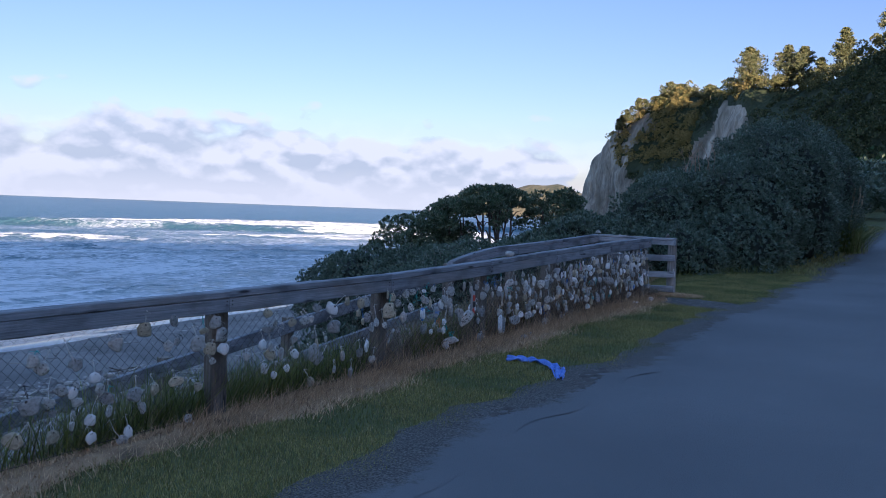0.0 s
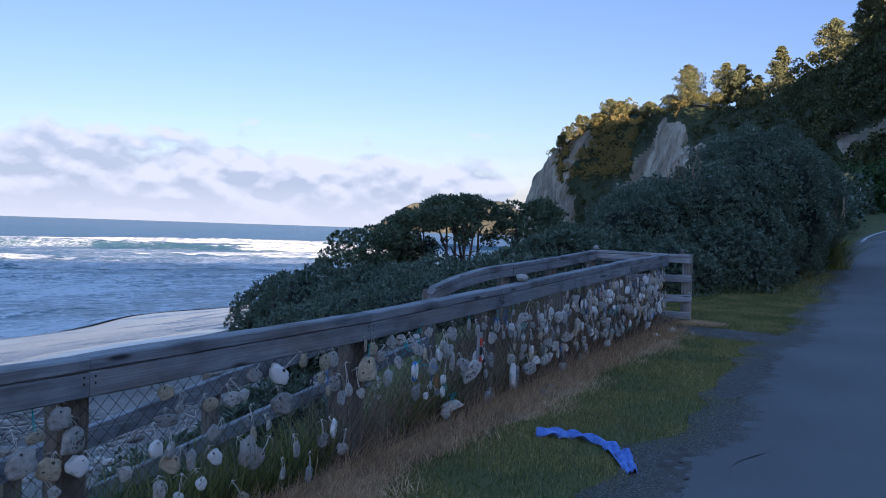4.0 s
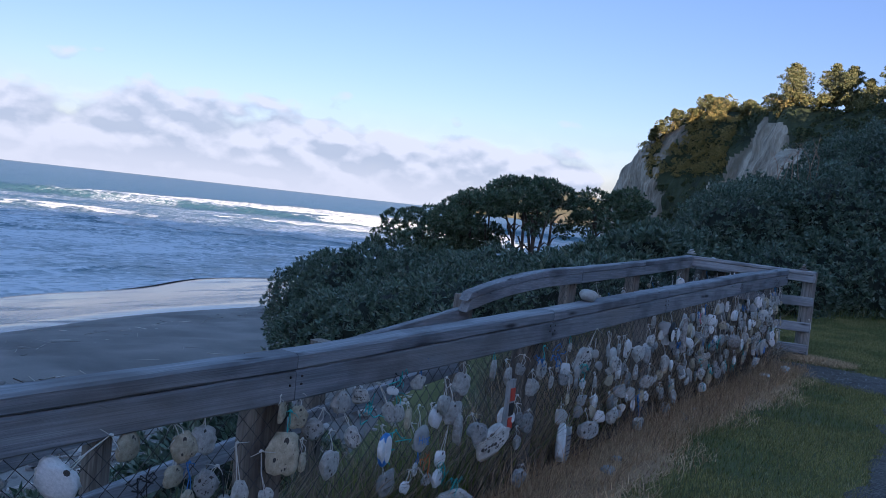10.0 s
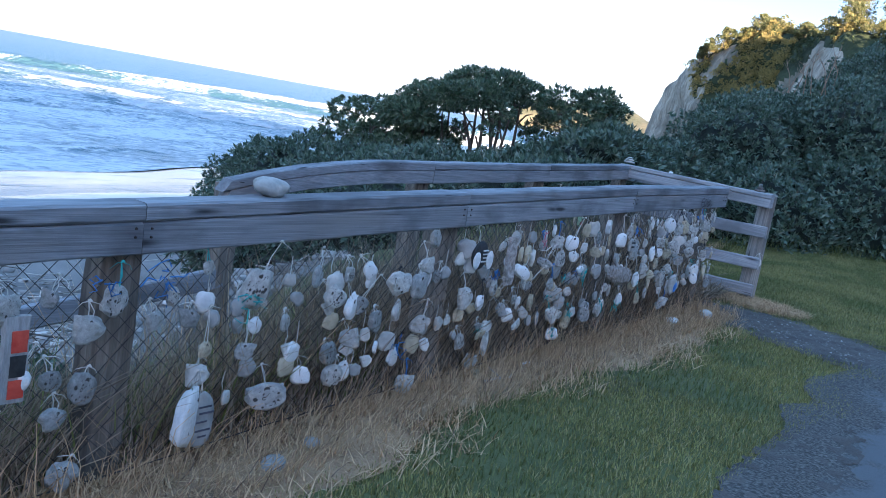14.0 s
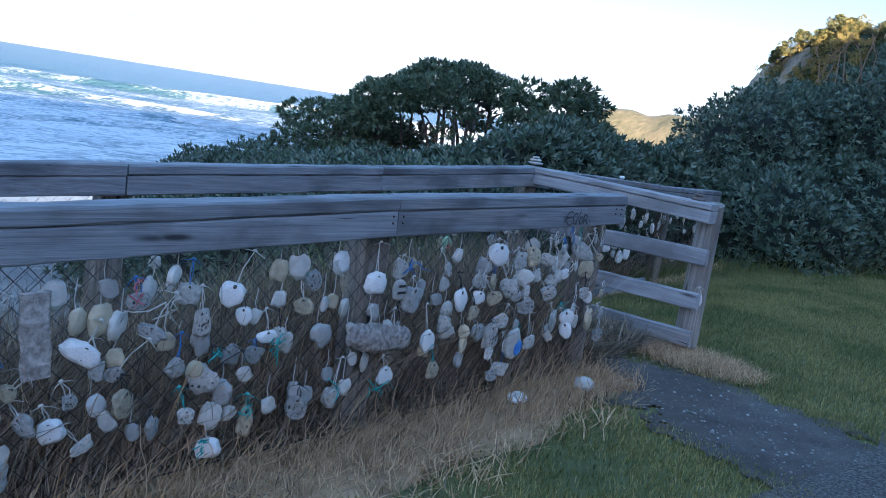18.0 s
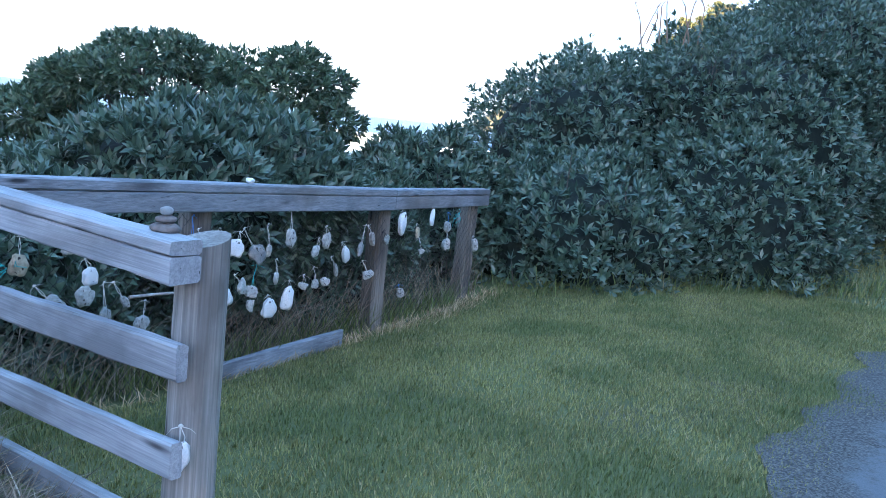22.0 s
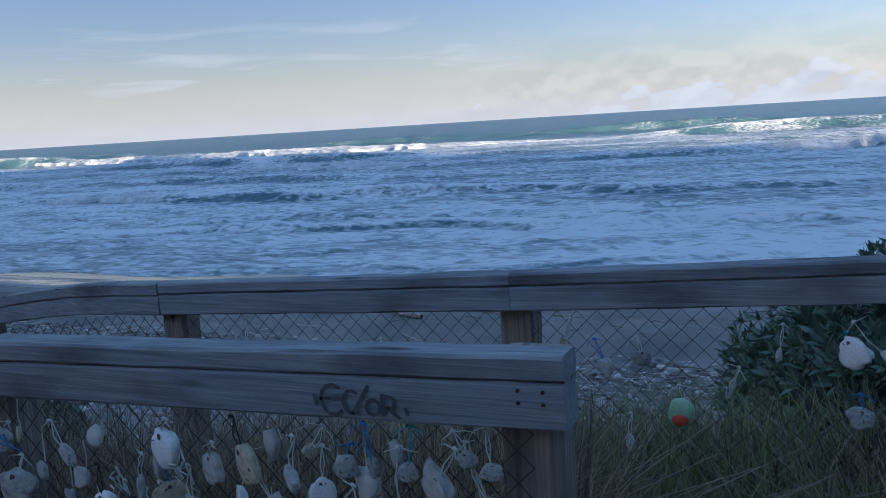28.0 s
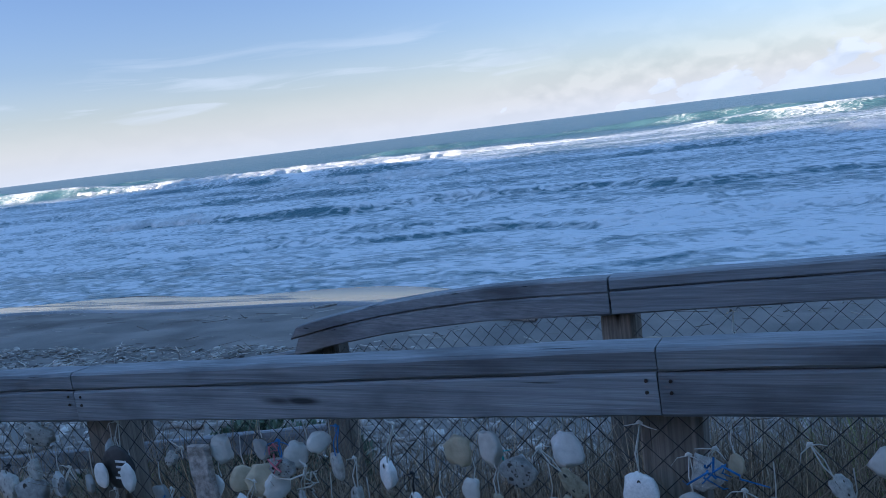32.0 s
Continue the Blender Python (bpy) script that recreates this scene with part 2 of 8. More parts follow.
PAINT_GREEN = material("green_paint", (0.25, 0.4, 0.22), (0.4, 0.55, 0.35), 20, 0.6, 0.1)
INK = material("faded_ink", (0.05, 0.05, 0.07), (0.1, 0.1, 0.13), 20, 0.8, 0.0)
TAG = material("worn_marker_paint", (0.045, 0.045, 0.05), (0.11, 0.11, 0.115), 60, 0.8, 0.0)
CLOTH = material("blue_cotton", (0.1, 0.17, 0.55), (0.25, 0.36, 0.8), 14, 0.9, 0.3, 90)
ASPHALT = material("worn_asphalt", (0.118, 0.122, 0.126), (0.172, 0.176, 0.18), 0.35, 0.85, 1.0, 150, c3=(0.148, 0.151, 0.155), spots=0.6, detail=12)
GRAVEL = material("dark_damp_grit", (0.042, 0.036, 0.031), (0.125, 0.112, 0.098), 2.2, 0.9, 1.0, 70, c3=(0.085, 0.07, 0.055), spots=0.55)
LINE_PAINT = material("worn_white_road_paint", (0.55, 0.55, 0.53), (0.75, 0.75, 0.73), 8, 0.7, 0.1, 90)
WHITE_PAINT = material("white_painted_post", (0.65, 0.65, 0.63), (0.8, 0.8, 0.78), 8, 0.6, 0.1)
SAND = material("grey_sand", (0.12, 0.112, 0.102), (0.24, 0.222, 0.2), 0.5, 0.8, 0.4, 60, c3=(0.07, 0.062, 0.055), spots=0.55, detail=9)
SOIL = material("grassy_soil", (0.075, 0.085, 0.028), (0.14, 0.145, 0.052), 1.6, 0.95, 0.6, 60, c3=(0.09, 0.075, 0.045), spots=0.58)
STRAW_SOIL = material("dry_straw_litter", (0.25, 0.155, 0.084), (0.47, 0.325, 0.185), 5, 0.95, 0.7, 80, c3=(0.1, 0.075, 0.05), spots=0.55)
CLIFF = material("pale_mudstone_cliff", (0.2, 0.17, 0.125), (0.55, 0.49, 0.38), 0.22, 0.95, 0.9, 1.4, c3=(0.17, 0.145, 0.1), spots=0.52, stretch=(1, 1, 0.4), detail=10, depth=1.5)
HILL = material("bushy_hillside", (0.025, 0.035, 0.015), (0.06, 0.075, 0.03), 0.12, 0.95, 0.9, 0.9, c3=(0.1, 0.088, 0.065), spots=0.7, depth=0.8)
BARK = material("grey_brown_bark", (0.08, 0.065, 0.05), (0.18, 0.15, 0.12), 6, 0.9, 0.5, 40)
DRIFT = material("bleached_driftwood", (0.22, 0.19, 0.165), (0.58, 0.53, 0.48), 9, 0.85, 0.7, 70, c3=(0.14, 0.11, 0.09), spots=0.62, stretch=(1, 5, 5), vary=0.2)
# near-black base stands in for the shade deep inside the foliage
INNER_SHADE = material("inner_shade_colour", (0.006, 0.01, 0.006), (0.02, 0.03, 0.016), 5, 0.9, 0.8, 30)
LEAF = leafy("dark_shrub_leaf", (0.05, 0.085, 0.055), (0.15, 0.205, 0.13), (0.2, 0.23, 0.16), 0.3, 0.2, 0.6)
LEAF_TREE = leafy("coastal_tree_leaf", (0.055, 0.09, 0.048), (0.15, 0.205, 0.11), (0.22, 0.24, 0.15), 0.4, 0.2, 0.5)
LEAF_FAR = leafy("hill_bush_leaf", (0.025, 0.036, 0.014), (0.12, 0.145, 0.055), (0.24, 0.22, 0.09), 0.6, 0.15)
# lighter copy of LEAF_FAR, low sun on the crest put into the colour
LEAF_CREST_LIT = leafy("sun_painted_crest_leaf", (0.06, 0.07, 0.025), (0.28, 0.26, 0.09), (0.4, 0.34, 0.13), 0.6, 0.15)
LEAF_PINE = leafy("pine_needles", (0.07, 0.085, 0.035), (0.24, 0.24, 0.1), (0.36, 0.3, 0.14), 0.6, 0.15)
LEAF_ROUND = leafy("dense_green_leaf", (0.03, 0.06, 0.018), (0.08, 0.14, 0.04), None, 0.5, 0.2)
TWIG = leafy("bare_pale_twig", (0.22, 0.15, 0.1), (0.46, 0.31, 0.21), None, 0.9, 0.0)
GRASS = leafy("short_grass", (0.138, 0.128, 0.042), (0.33, 0.312, 0.11), (0.46, 0.38, 0.18), 0.6, 0.3)
GRASS_DRY = leafy("yellowed_grass", (0.15, 0.15, 0.04), (0.42, 0.38, 0.13), (0.5, 0.4, 0.2), 0.6, 0.3)
GRASS_DARK = leafy("lush_clover_grass", (0.095, 0.112, 0.034), (0.215, 0.235, 0.078), (0.25, 0.26, 0.08), 0.6, 0.3)
THATCH = leafy("dead_brown_thatch", (0.07, 0.054, 0.037), (0.3, 0.235, 0.16), (0.5, 0.42, 0.31), 0.9, 0.1)
GRASS_TALL = leafy("long_grass", (0.07, 0.092, 0.024), (0.26, 0.3, 0.088), (0.37, 0.33, 0.165), 0.55, 0.3)
STRAW = leafy("dead_grass", (0.37, 0.235, 0.122), (0.8, 0.585, 0.345), (0.18, 0.125, 0.085), 0.8, 0.2)
STALK = leafy("dead_stalk", (0.16, 0.12, 0.085), (0.45, 0.36, 0.26), (0.4, 0.33, 0.24), 0.9, 0.0)
# dry scrub tone pushed to gold, so the colour carries low sunlight
LEAF_SUNLIT = leafy("sun_painted_dry_scrub", (0.2, 0.17, 0.05), (0.5, 0.38, 0.13), (0.1, 0.11, 0.04), 0.7, 0.2)
STONE_DARK = material("dark_brown_pebble", (0.09, 0.075, 0.065), (0.2, 0.17, 0.15), 12, 0.8, 0.2, 60, vary=0.2)
PLUME = leafy("dry_plume", (0.3, 0.26, 0.17), (0.5, 0.44, 0.3), None, 0.9, 0.3)


# ---- building helpers ----
rng = np.random.default_rng(7)


def ground_z(x, y):
    """Height of the land at a place (arrays)."""
    x, y = np.asarray(x, float), np.asarray(y, float)
    d = np.clip(y - 20, 0, None)
    road = np.interp(y, [-8, 2, 6, 8, 10, 12, 15, 20], [-0.1, -0.06, 0.04, 0.1, 0.17, 0.21, 0.255, 0.25])
    road = road + 0.012 * d + 0.0015 * np.clip(d, 0, 20) ** 2 + np.clip(d - 20, 0, 120) * 0.06
    ss = lambda a, b, v: (lambda u: u * u * (3 - 2 * u))(np.clip((v - a) / (b - a), 0, 1))
    off = -x * 29 / (29 + 0.22 * np.clip(y, 0, 60))
    beach = -2.2 - 0.9 * ss(3, 14, off) - 1.45 * ss(14, 30, off) - 1.5 * ss(30, 60, off) - 8 * ss(60, 400, off)
    ramp = np.clip(0.12 - 0.12 * (13.4 - y), -2.3, 9)
    ramp = np.where(y > 13.4, 0.12 + (road - 0.12) * ss(13.4, 15, y), ramp)
    low = road + (ramp - road) * ss(0.15, 0.75, -x) * (1 - ss(14.2, 15.2, y))
    low = low - 0.18 * ss(0.3, 1.8, -x) * ss(15.0, 16.2, y) * (1 - ss(19.5, 22, y))
    shore = ss(1.9, 3.6, -x) * (1 - ss(9, 14, y)) + ss(2.2, 9.5, -x) * ss(9, 14, y)
    return low + (beach - low) * shore


def mesh_of(name, verts, faces, smooth=False):
    """A mesh from arrays; every face has the same number of corners."""
    verts, faces = np.asarray(verts, np.float32), np.asarray(faces, np.int32)
    me = bpy.data.meshes.new(name)
    k = faces.shape[1]
    me.vertices.add(len(verts))
    me.vertices.foreach_set("co", verts.ravel())
    me.loops.add(faces.size)
    me.loops.foreach_set("vertex_index", faces.ravel())
    me.polygons.add(len(faces))
    me.polygons.foreach_set("loop_start", np.arange(0, faces.size, k, dtype=np.int32))
    if smooth:
        me.polygons.foreach_set("use_smooth", np.ones(len(faces), bool))
    me.update(calc_edges=True)
    return me


def bm_mesh(name, bm, smooth=False):
    me = bpy.data.meshes.new(name)
    bm.to_mesh(me)
    bm.free()
    if smooth:
        me.polygons.foreach_set("use_smooth", np.ones(len(me.polygons), bool))
    return me


def part(name, me, mat, parent=None, label="", m=None):
    """One mesh object of that material, under its thing if one is given."""
    if isinstance(me, bmesh.types.BMesh):
        me = bm_mesh(name, me)
    if mat and not me.materials:
        me.materials.append(mat)
    ob = new(name, me)
    if parent:
        ob.parent = parent
    if m is not None:
        ob.matrix_basis = m
    return tagged(ob, label)


def thing(name, label, category, group="", m=None, kind=""):
    ob = new(name)
    ob.empty_display_size = 0.2
    if m is not None:
        ob.matrix_basis = m
    return tagged(ob, label, category, group, kind)


def beam(a, b, wide, high, cuts=6, wobble=0.003, bevel=0.008, up=(0, 0, 1), seed=0):
    """A sawn timber from a to b (middle of its ends), with eased and slightly uneven edges."""
    a, b = Vector(a), Vector(b)
    ahead = (b - a).normalized()
    side = ahead.cross(Vector(up)).normalized()
    top = side.cross(ahead).normalized()
    w, h, e = wide / 2, high / 2, bevel
    ring = [(-w + e, -h), (w - e, -h), (w, -h + e), (w, h - e), (w - e, h), (-w + e, h), (-w, h - e), (-w, -h + e)]
    bm = bmesh.new()
    r = random.Random(seed)
    rings = []
    for i in range(cuts + 1):
        c = a.lerp(b, i / cuts)
        s = 1.0
        rings.append([bm.verts.new(c + side * (u * s + r.uniform(-wobble, wobble)) + top * (v * s + r.uniform(-wobble, wobble))) for u, v in ring])
    for p, q in zip(rings, rings[1:]):
        for i in range(8):
            bm.faces.new((p[i], p[(i + 1) % 8], q[(i + 1) % 8], q[i]))
    bm.faces.new(rings[0][::-1])
    bm.faces.new(rings[-1])
    bmesh.ops.recalc_face_normals(bm, faces=bm.faces)
    return bm


def tube(points, radii, sides=6):
    """Vertices and faces of a tapered round limb along points."""
    pts = [Vector(p) for p in points]
    vs, fs = [], []
    for i, p in enumerate(pts):
        d = (pts[min(i + 1, len(pts) - 1)] - pts[max(i - 1, 0)]).normalized()
        u = d.orthogonal().normalized()
        v = d.cross(u)
        for k in range(sides):
            a = 2 * math.pi * k / sides
            vs.append(p + (u * math.cos(a) + v * math.sin(a)) * radii[i])
    for i in range(len(pts) - 1):
        for k in range(sides):
            fs.append((i * sides + k, i * sides + (k + 1) % sides, (i + 1) * sides + (k + 1) % sides, (i + 1) * sides + k))
    return vs, fs


def joined(pieces):
    """Joins lists of (verts, faces)."""
    vs, fs, n = [], [], 0
    for v, f in pieces:
        vs.append(np.asarray([tuple(p) for p in v], float))
        fs.append(np.asarray(f, int) + n)
        n += len(v)
    return np.concatenate(vs), np.concatenate(fs)


def blades(roots, height, width, lean=0.35, segs=2, droop=0.4):
    """Many tapering blades, each its own island."""
    n = len(roots)
    h = height * rng.uniform(0.55, 1.25, n)
    a = rng.uniform(0, 2 * np.pi, n)
    d = np.stack([np.cos(a), np.sin(a), np.zeros(n)], 1)
    sdir = np.stack([-np.sin(a + rng.uniform(-.8, .8, n)), np.cos(a), np.zeros(n)], 1)
    ln = lean * rng.uniform(0.2, 1.3, n)
    w = width * rng.uniform(0.6, 1.3, n)
    vs = []
    for s in range(segs + 1):
        u = s / segs
        c = roots + d * (ln * h * (u + droop * u * u))[:, None] + np.array([0, 0, 1.0]) * (h * (u - droop * ln * 0.5 * u * u))[:, None]
        k = (w * (1 - u) ** 0.7 * 0.5)[:, None]
        vs += [c - sdir * k, c + sdir * k] if s < segs else [c]
    per = 2 * segs + 1
    v = np.stack(vs, 1).reshape(-1, 3)
    tri = []
    for s in range(segs - 1):
        i = 2 * s
        tri += [(i, i + 1, i + 3), (i, i + 3, i + 2)]
    i = 2 * (segs - 1)
    tri.append((i, i + 1, i + 2))
    f = (np.arange(n)[:, None, None] * per + np.array(tri)[None]).reshape(-1, 3)
    return v, f


def rosettes(centres, normals, size, leaves=6, slim=0.3, spread=0.9):
    """Leaves in whorls round each centre, pointing out along the normals; every leaf its own island."""
    n = len(centres)
    normals = normals / np.linalg.norm(normals, axis=1, keepdims=True)
    ref = np.where(np.abs(normals[:, 2:3]) < 0.9, np.array([[0, 0, 1.0]]), np.array([[1.0, 0, 0]]))
    u = np.cross(normals, ref)
    u /= np.linalg.norm(u, axis=1, keepdims=True)
    w = np.cross(normals, u)
    allv = []
    turn = rng.uniform(0, 2 * np.pi, n)
    for k in range(leaves):
        a = turn + 2 * np.pi * k / leaves + rng.uniform(-0.3, 0.3, n)
        t = rng.uniform(0.35, 1.25, n) * spread
        out = u * np.cos(a)[:, None] + w * np.sin(a)[:, None]
        d = normals * np.cos(t)[:, None] + out * np.sin(t)[:, None]
        side = np.cross(d, normals)
        side /= np.linalg.norm(side, axis=1, keepdims=True) + 1e-6
        s = (size * rng.uniform(0.6, 1.2, n))[:, None]
        lift = np.cross(side, d)
        mid = centres + d * s * 0.55
        allv.append(np.stack([centres + d * s * 0.08, mid + side * s * slim * 0.5 + lift * s * 0.06, centres + d * s, mid - side * s * slim * 0.5 + lift * s * 0.06], 1))
    v = np.stack(allv, 1).reshape(-1, 3)
    q = np.arange(n * leaves)[:, None] * 4
    return v, np.concatenate([q + np.array([[0, 1, 2]]), q + np.array([[0, 2, 3]])], 1).reshape(-1, 3)


def blob_points(blobs, density, rough=0.18, seed=1, under=False):
    """Points and outward directions on the lumpy skin of merged balloons, those inside another left out."""
    r = np.random.default_rng(seed)
    pts, nor = [], []
    for bi, (cx, cy, cz, rx, ry, rz) in enumerate(blobs):
        n = int(density * 4 * np.pi * ((rx * ry) ** 1.6 / 3 + (rx * rz) ** 1.6 / 3 + (ry * rz) ** 1.6 / 3) ** (1 / 1.6))
        d = r.normal(size=(n, 3))
        d /= np.linalg.norm(d, axis=1, keepdims=True)
        if not under:
            d = d[d[:, 2] > -0.55]
        k = 1 + rough * (np.sin(d[:, 0] * 7 + bi * 1.7) * np.sin(d[:, 1] * 8 + bi) + 0.6 * np.sin(d[:, 2] * 13 + d[:, 0] * 11 + bi)) * 0.5 + r.uniform(-0.1, 0.06, len(d))
        p = np.array([cx, cy, cz]) + d * np.array([rx, ry, rz]) * k[:, None]
        keep = np.ones(len(p), bool)
        for bj, (ax, ay, az, sx, sy, sz) in enumerate(blobs):
            if bj != bi:
                keep &= (((p - (ax, ay, az)) / (sx, sy, sz)) ** 2).sum(1) > 0.72
        pts.append(p[keep])
        nn = d / np.array([rx, ry, rz])
        nn = nn / np.linalg.norm(nn, axis=1, keepdims=True) + r.normal(scale=0.35, size=d.shape)
        nn[:, 2] += 0.25
        nor.append(nn[keep])
    return np.concatenate(pts), np.concatenate(nor)


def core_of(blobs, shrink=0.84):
    """Inner shade of a shrub as solid near-black lumpy closed shells a little smaller than its leaf skin."""
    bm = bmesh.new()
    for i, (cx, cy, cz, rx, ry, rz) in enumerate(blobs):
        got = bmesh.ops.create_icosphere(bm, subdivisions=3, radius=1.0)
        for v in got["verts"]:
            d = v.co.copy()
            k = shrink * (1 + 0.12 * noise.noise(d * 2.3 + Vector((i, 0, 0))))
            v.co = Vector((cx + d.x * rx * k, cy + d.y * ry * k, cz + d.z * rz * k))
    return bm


def shrub(name, label, category, blobs, density, size, leaves=6, slim=0.3, mat=None, seed=1, shrink=0.84, group=""):
    root = thing(name, label, category, group)
    p, n = blob_points(blobs, density, seed=seed)
    g = ground_z(p[:, 0], p[:, 1])
    keep = p[:, 2] > g - 0.1
    v, f = rosettes(p[keep], n[keep], size, leaves, slim)
    part("foliage", mesh_of("foliage", v, f), mat or LEAF, root)
    # added solid filler, its dark colour standing in for inner shade
    part("shade_core", core_of(blobs, shrink), INNER_SHADE, root)
    return root

# ---- land, road, sea ----
def sheet(name, xs, ys, zfun, mat, smooth=True):
    X, Y = np.meshgrid(xs, ys)
    v = np.stack([X, Y, zfun(X, Y)], -1).reshape(-1, 3)
    nx, ny = len(xs), len(ys)
    i = (np.arange(ny - 1)[:, None] * nx + np.arange(nx - 1)[None]).ravel()
    me = mesh_of(name, v, np.stack([i, i + 1, i + nx + 1, i + nx], 1), smooth)
    return part(name, me, mat)


def spaced(a, b, n, power=1.0):
    return a + (b - a) * np.linspace(0, 1, n) ** power


gx = np.concatenate([[-4800, -2500, -1200, -600], spaced(-400, -40, 14), spaced(-36, -4, 30)[0:], spaced(-3.8, 3, 70), spaced(3.5, 40, 24), [60, 100, 200, 500, 1200, 2500, 4800]])
gy = np.concatenate([[-4800, -2500, -1200, -600, -300, -150, -80, -50], spaced(-40, -6, 16), spaced(-5.6, 24, 120), spaced(25, 120, 60), [150, 200, 260, 350, 500, 800, 1300, 2500, 4800]])


def land(x, y):
    z = ground_z(x, y)
    far = np.clip((np.abs(y) - 130) / 600, 0, 1)
    z = np.where(x > -25, z * (1 - far) + 1.0 * far, z)
    z = z - 0.45 * np.clip((-x - 9) / 5, 0, 1)
    return z + 0.02 * np.sin(x * 3.1 + y * 1.3) * np.sin(y * 2.3 - x) * (np.abs(x + 0.9) < 0.8) * (y < 13.8)


ground = tagged(sheet("ground", gx, gy, land, SOIL), "grassy coastal ground falling from a roadside verge to the beach", "ground", kind="structure")

SEA = -4.5
SHORE = lambda y: -28.3 - 0.25 * np.clip(np.asarray(y, float), 0, 60) + 1.2 * np.sin(np.asarray(y) * 0.13) + 0.7 * np.sin(np.asarray(y) * 0.41 + 1)
# sand: the beach over the ground sheet
bx = np.concatenate([spaced(-60, -20, 70), spaced(-19.5, -2.2, 60)])
by = np.concatenate([[-1500, -700, -300, -150, -90], spaced(-70, -6, 40), spaced(-5, 60, 90), [80, 120, 170, 220]])


def sand_z(x, y):
    lumps = 0.05 * np.sin(x * 1.3 + y * 0.7) * np.sin(y * 0.9 - x * 0.4) + 0.03 * np.sin(x * 3.7 - y * 2.9)
    edge = np.clip((-x - 3.0) / 1.5, 0, 1)
    inland = x - SHORE(y) - (4.6 + 7.0 * np.clip(np.asarray(y) / 30, 0, 1))
    dry = np.clip(inland / 1.2, 0, 1)
    return ground_z(x, y) + 0.02 + (lumps * dry + 0.06) * edge - 0.3 * (1 - edge) - 0.12 * (1 - dry)


tagged(sheet("beach", bx, by, sand_z, SAND), "grey sandy beach strewn with drift and pebbles", "beach", kind="structure")

def wet_sand_material():
    """Wet sand: smooth where a film of water lies, dull and rippled where it has drained."""
    m = material("wet_sand", (0.07, 0.068, 0.066), (0.13, 0.128, 0.125), 0.3, 0.2, 0.2, 4, stretch=(1.5, 0.6, 1))
    n, l = m.node_tree.nodes, m.node_tree.links
    tc, mp, t, r = n.new("ShaderNodeTexCoord"), n.new("ShaderNodeMapping"), n.new("ShaderNodeTexNoise"), n.new("ShaderNodeValToRGB")
    mp.inputs["Scale"].default_value = (0.9, 0.16, 1)
    l.new(tc.outputs["Object"], mp.inputs[0])
    l.new(mp.outputs[0], t.inputs["Vector"])
    t.inputs["Scale"].default_value, t.inputs["Detail"].default_value, t.inputs["Distortion"].default_value = 1.0, 7.0, 0.8
    r.color_ramp.elements[0].position, r.color_ramp.elements[0].color = 0.5, (0.12, 0.12, 0.12, 1)
    r.color_ramp.elements[1].position, r.color_ramp.elements[1].color = 0.7, (0.4, 0.4, 0.4, 1)
    l.new(t.outputs[0], r.inputs[0])
    l.new(r.outputs[0], n["Principled BSDF"].inputs["Roughness"])
    return m


WET_SAND = wet_sand_material()
wy = np.concatenate([[-1500, -600, -250, -120], spaced(-90, 120, 210), [160, 240]])
wu = np.r_[-2.0, np.linspace(0, 1, 25)]
U, Y = np.meshgrid(wu, wy)
W = np.where(U < 0, U, U * (5.0 + 7.0 * np.clip(Y / 30, 0, 1)))
X = SHORE(Y) + W
v = np.stack([X, Y, np.where(W <= 0, SEA - 0.1, np.maximum(ground_z(X, Y) + 0.1 - 0.04 * U, SEA - 0.02) - 0.25 * np.clip((U - 0.8) / 0.2, 0, 1))], -1).reshape(-1, 3)
i = (np.arange(len(wy) - 1)[:, None] * 26 + np.arange(25)[None]).ravel()
tagged(part("wet_sand", mesh_of("wet_sand", v, np.stack([i, i + 1, i + 27, i + 26], 1), True), WET_SAND), "wet mirror-like sand at the tide line", "wet sand", kind="structure")


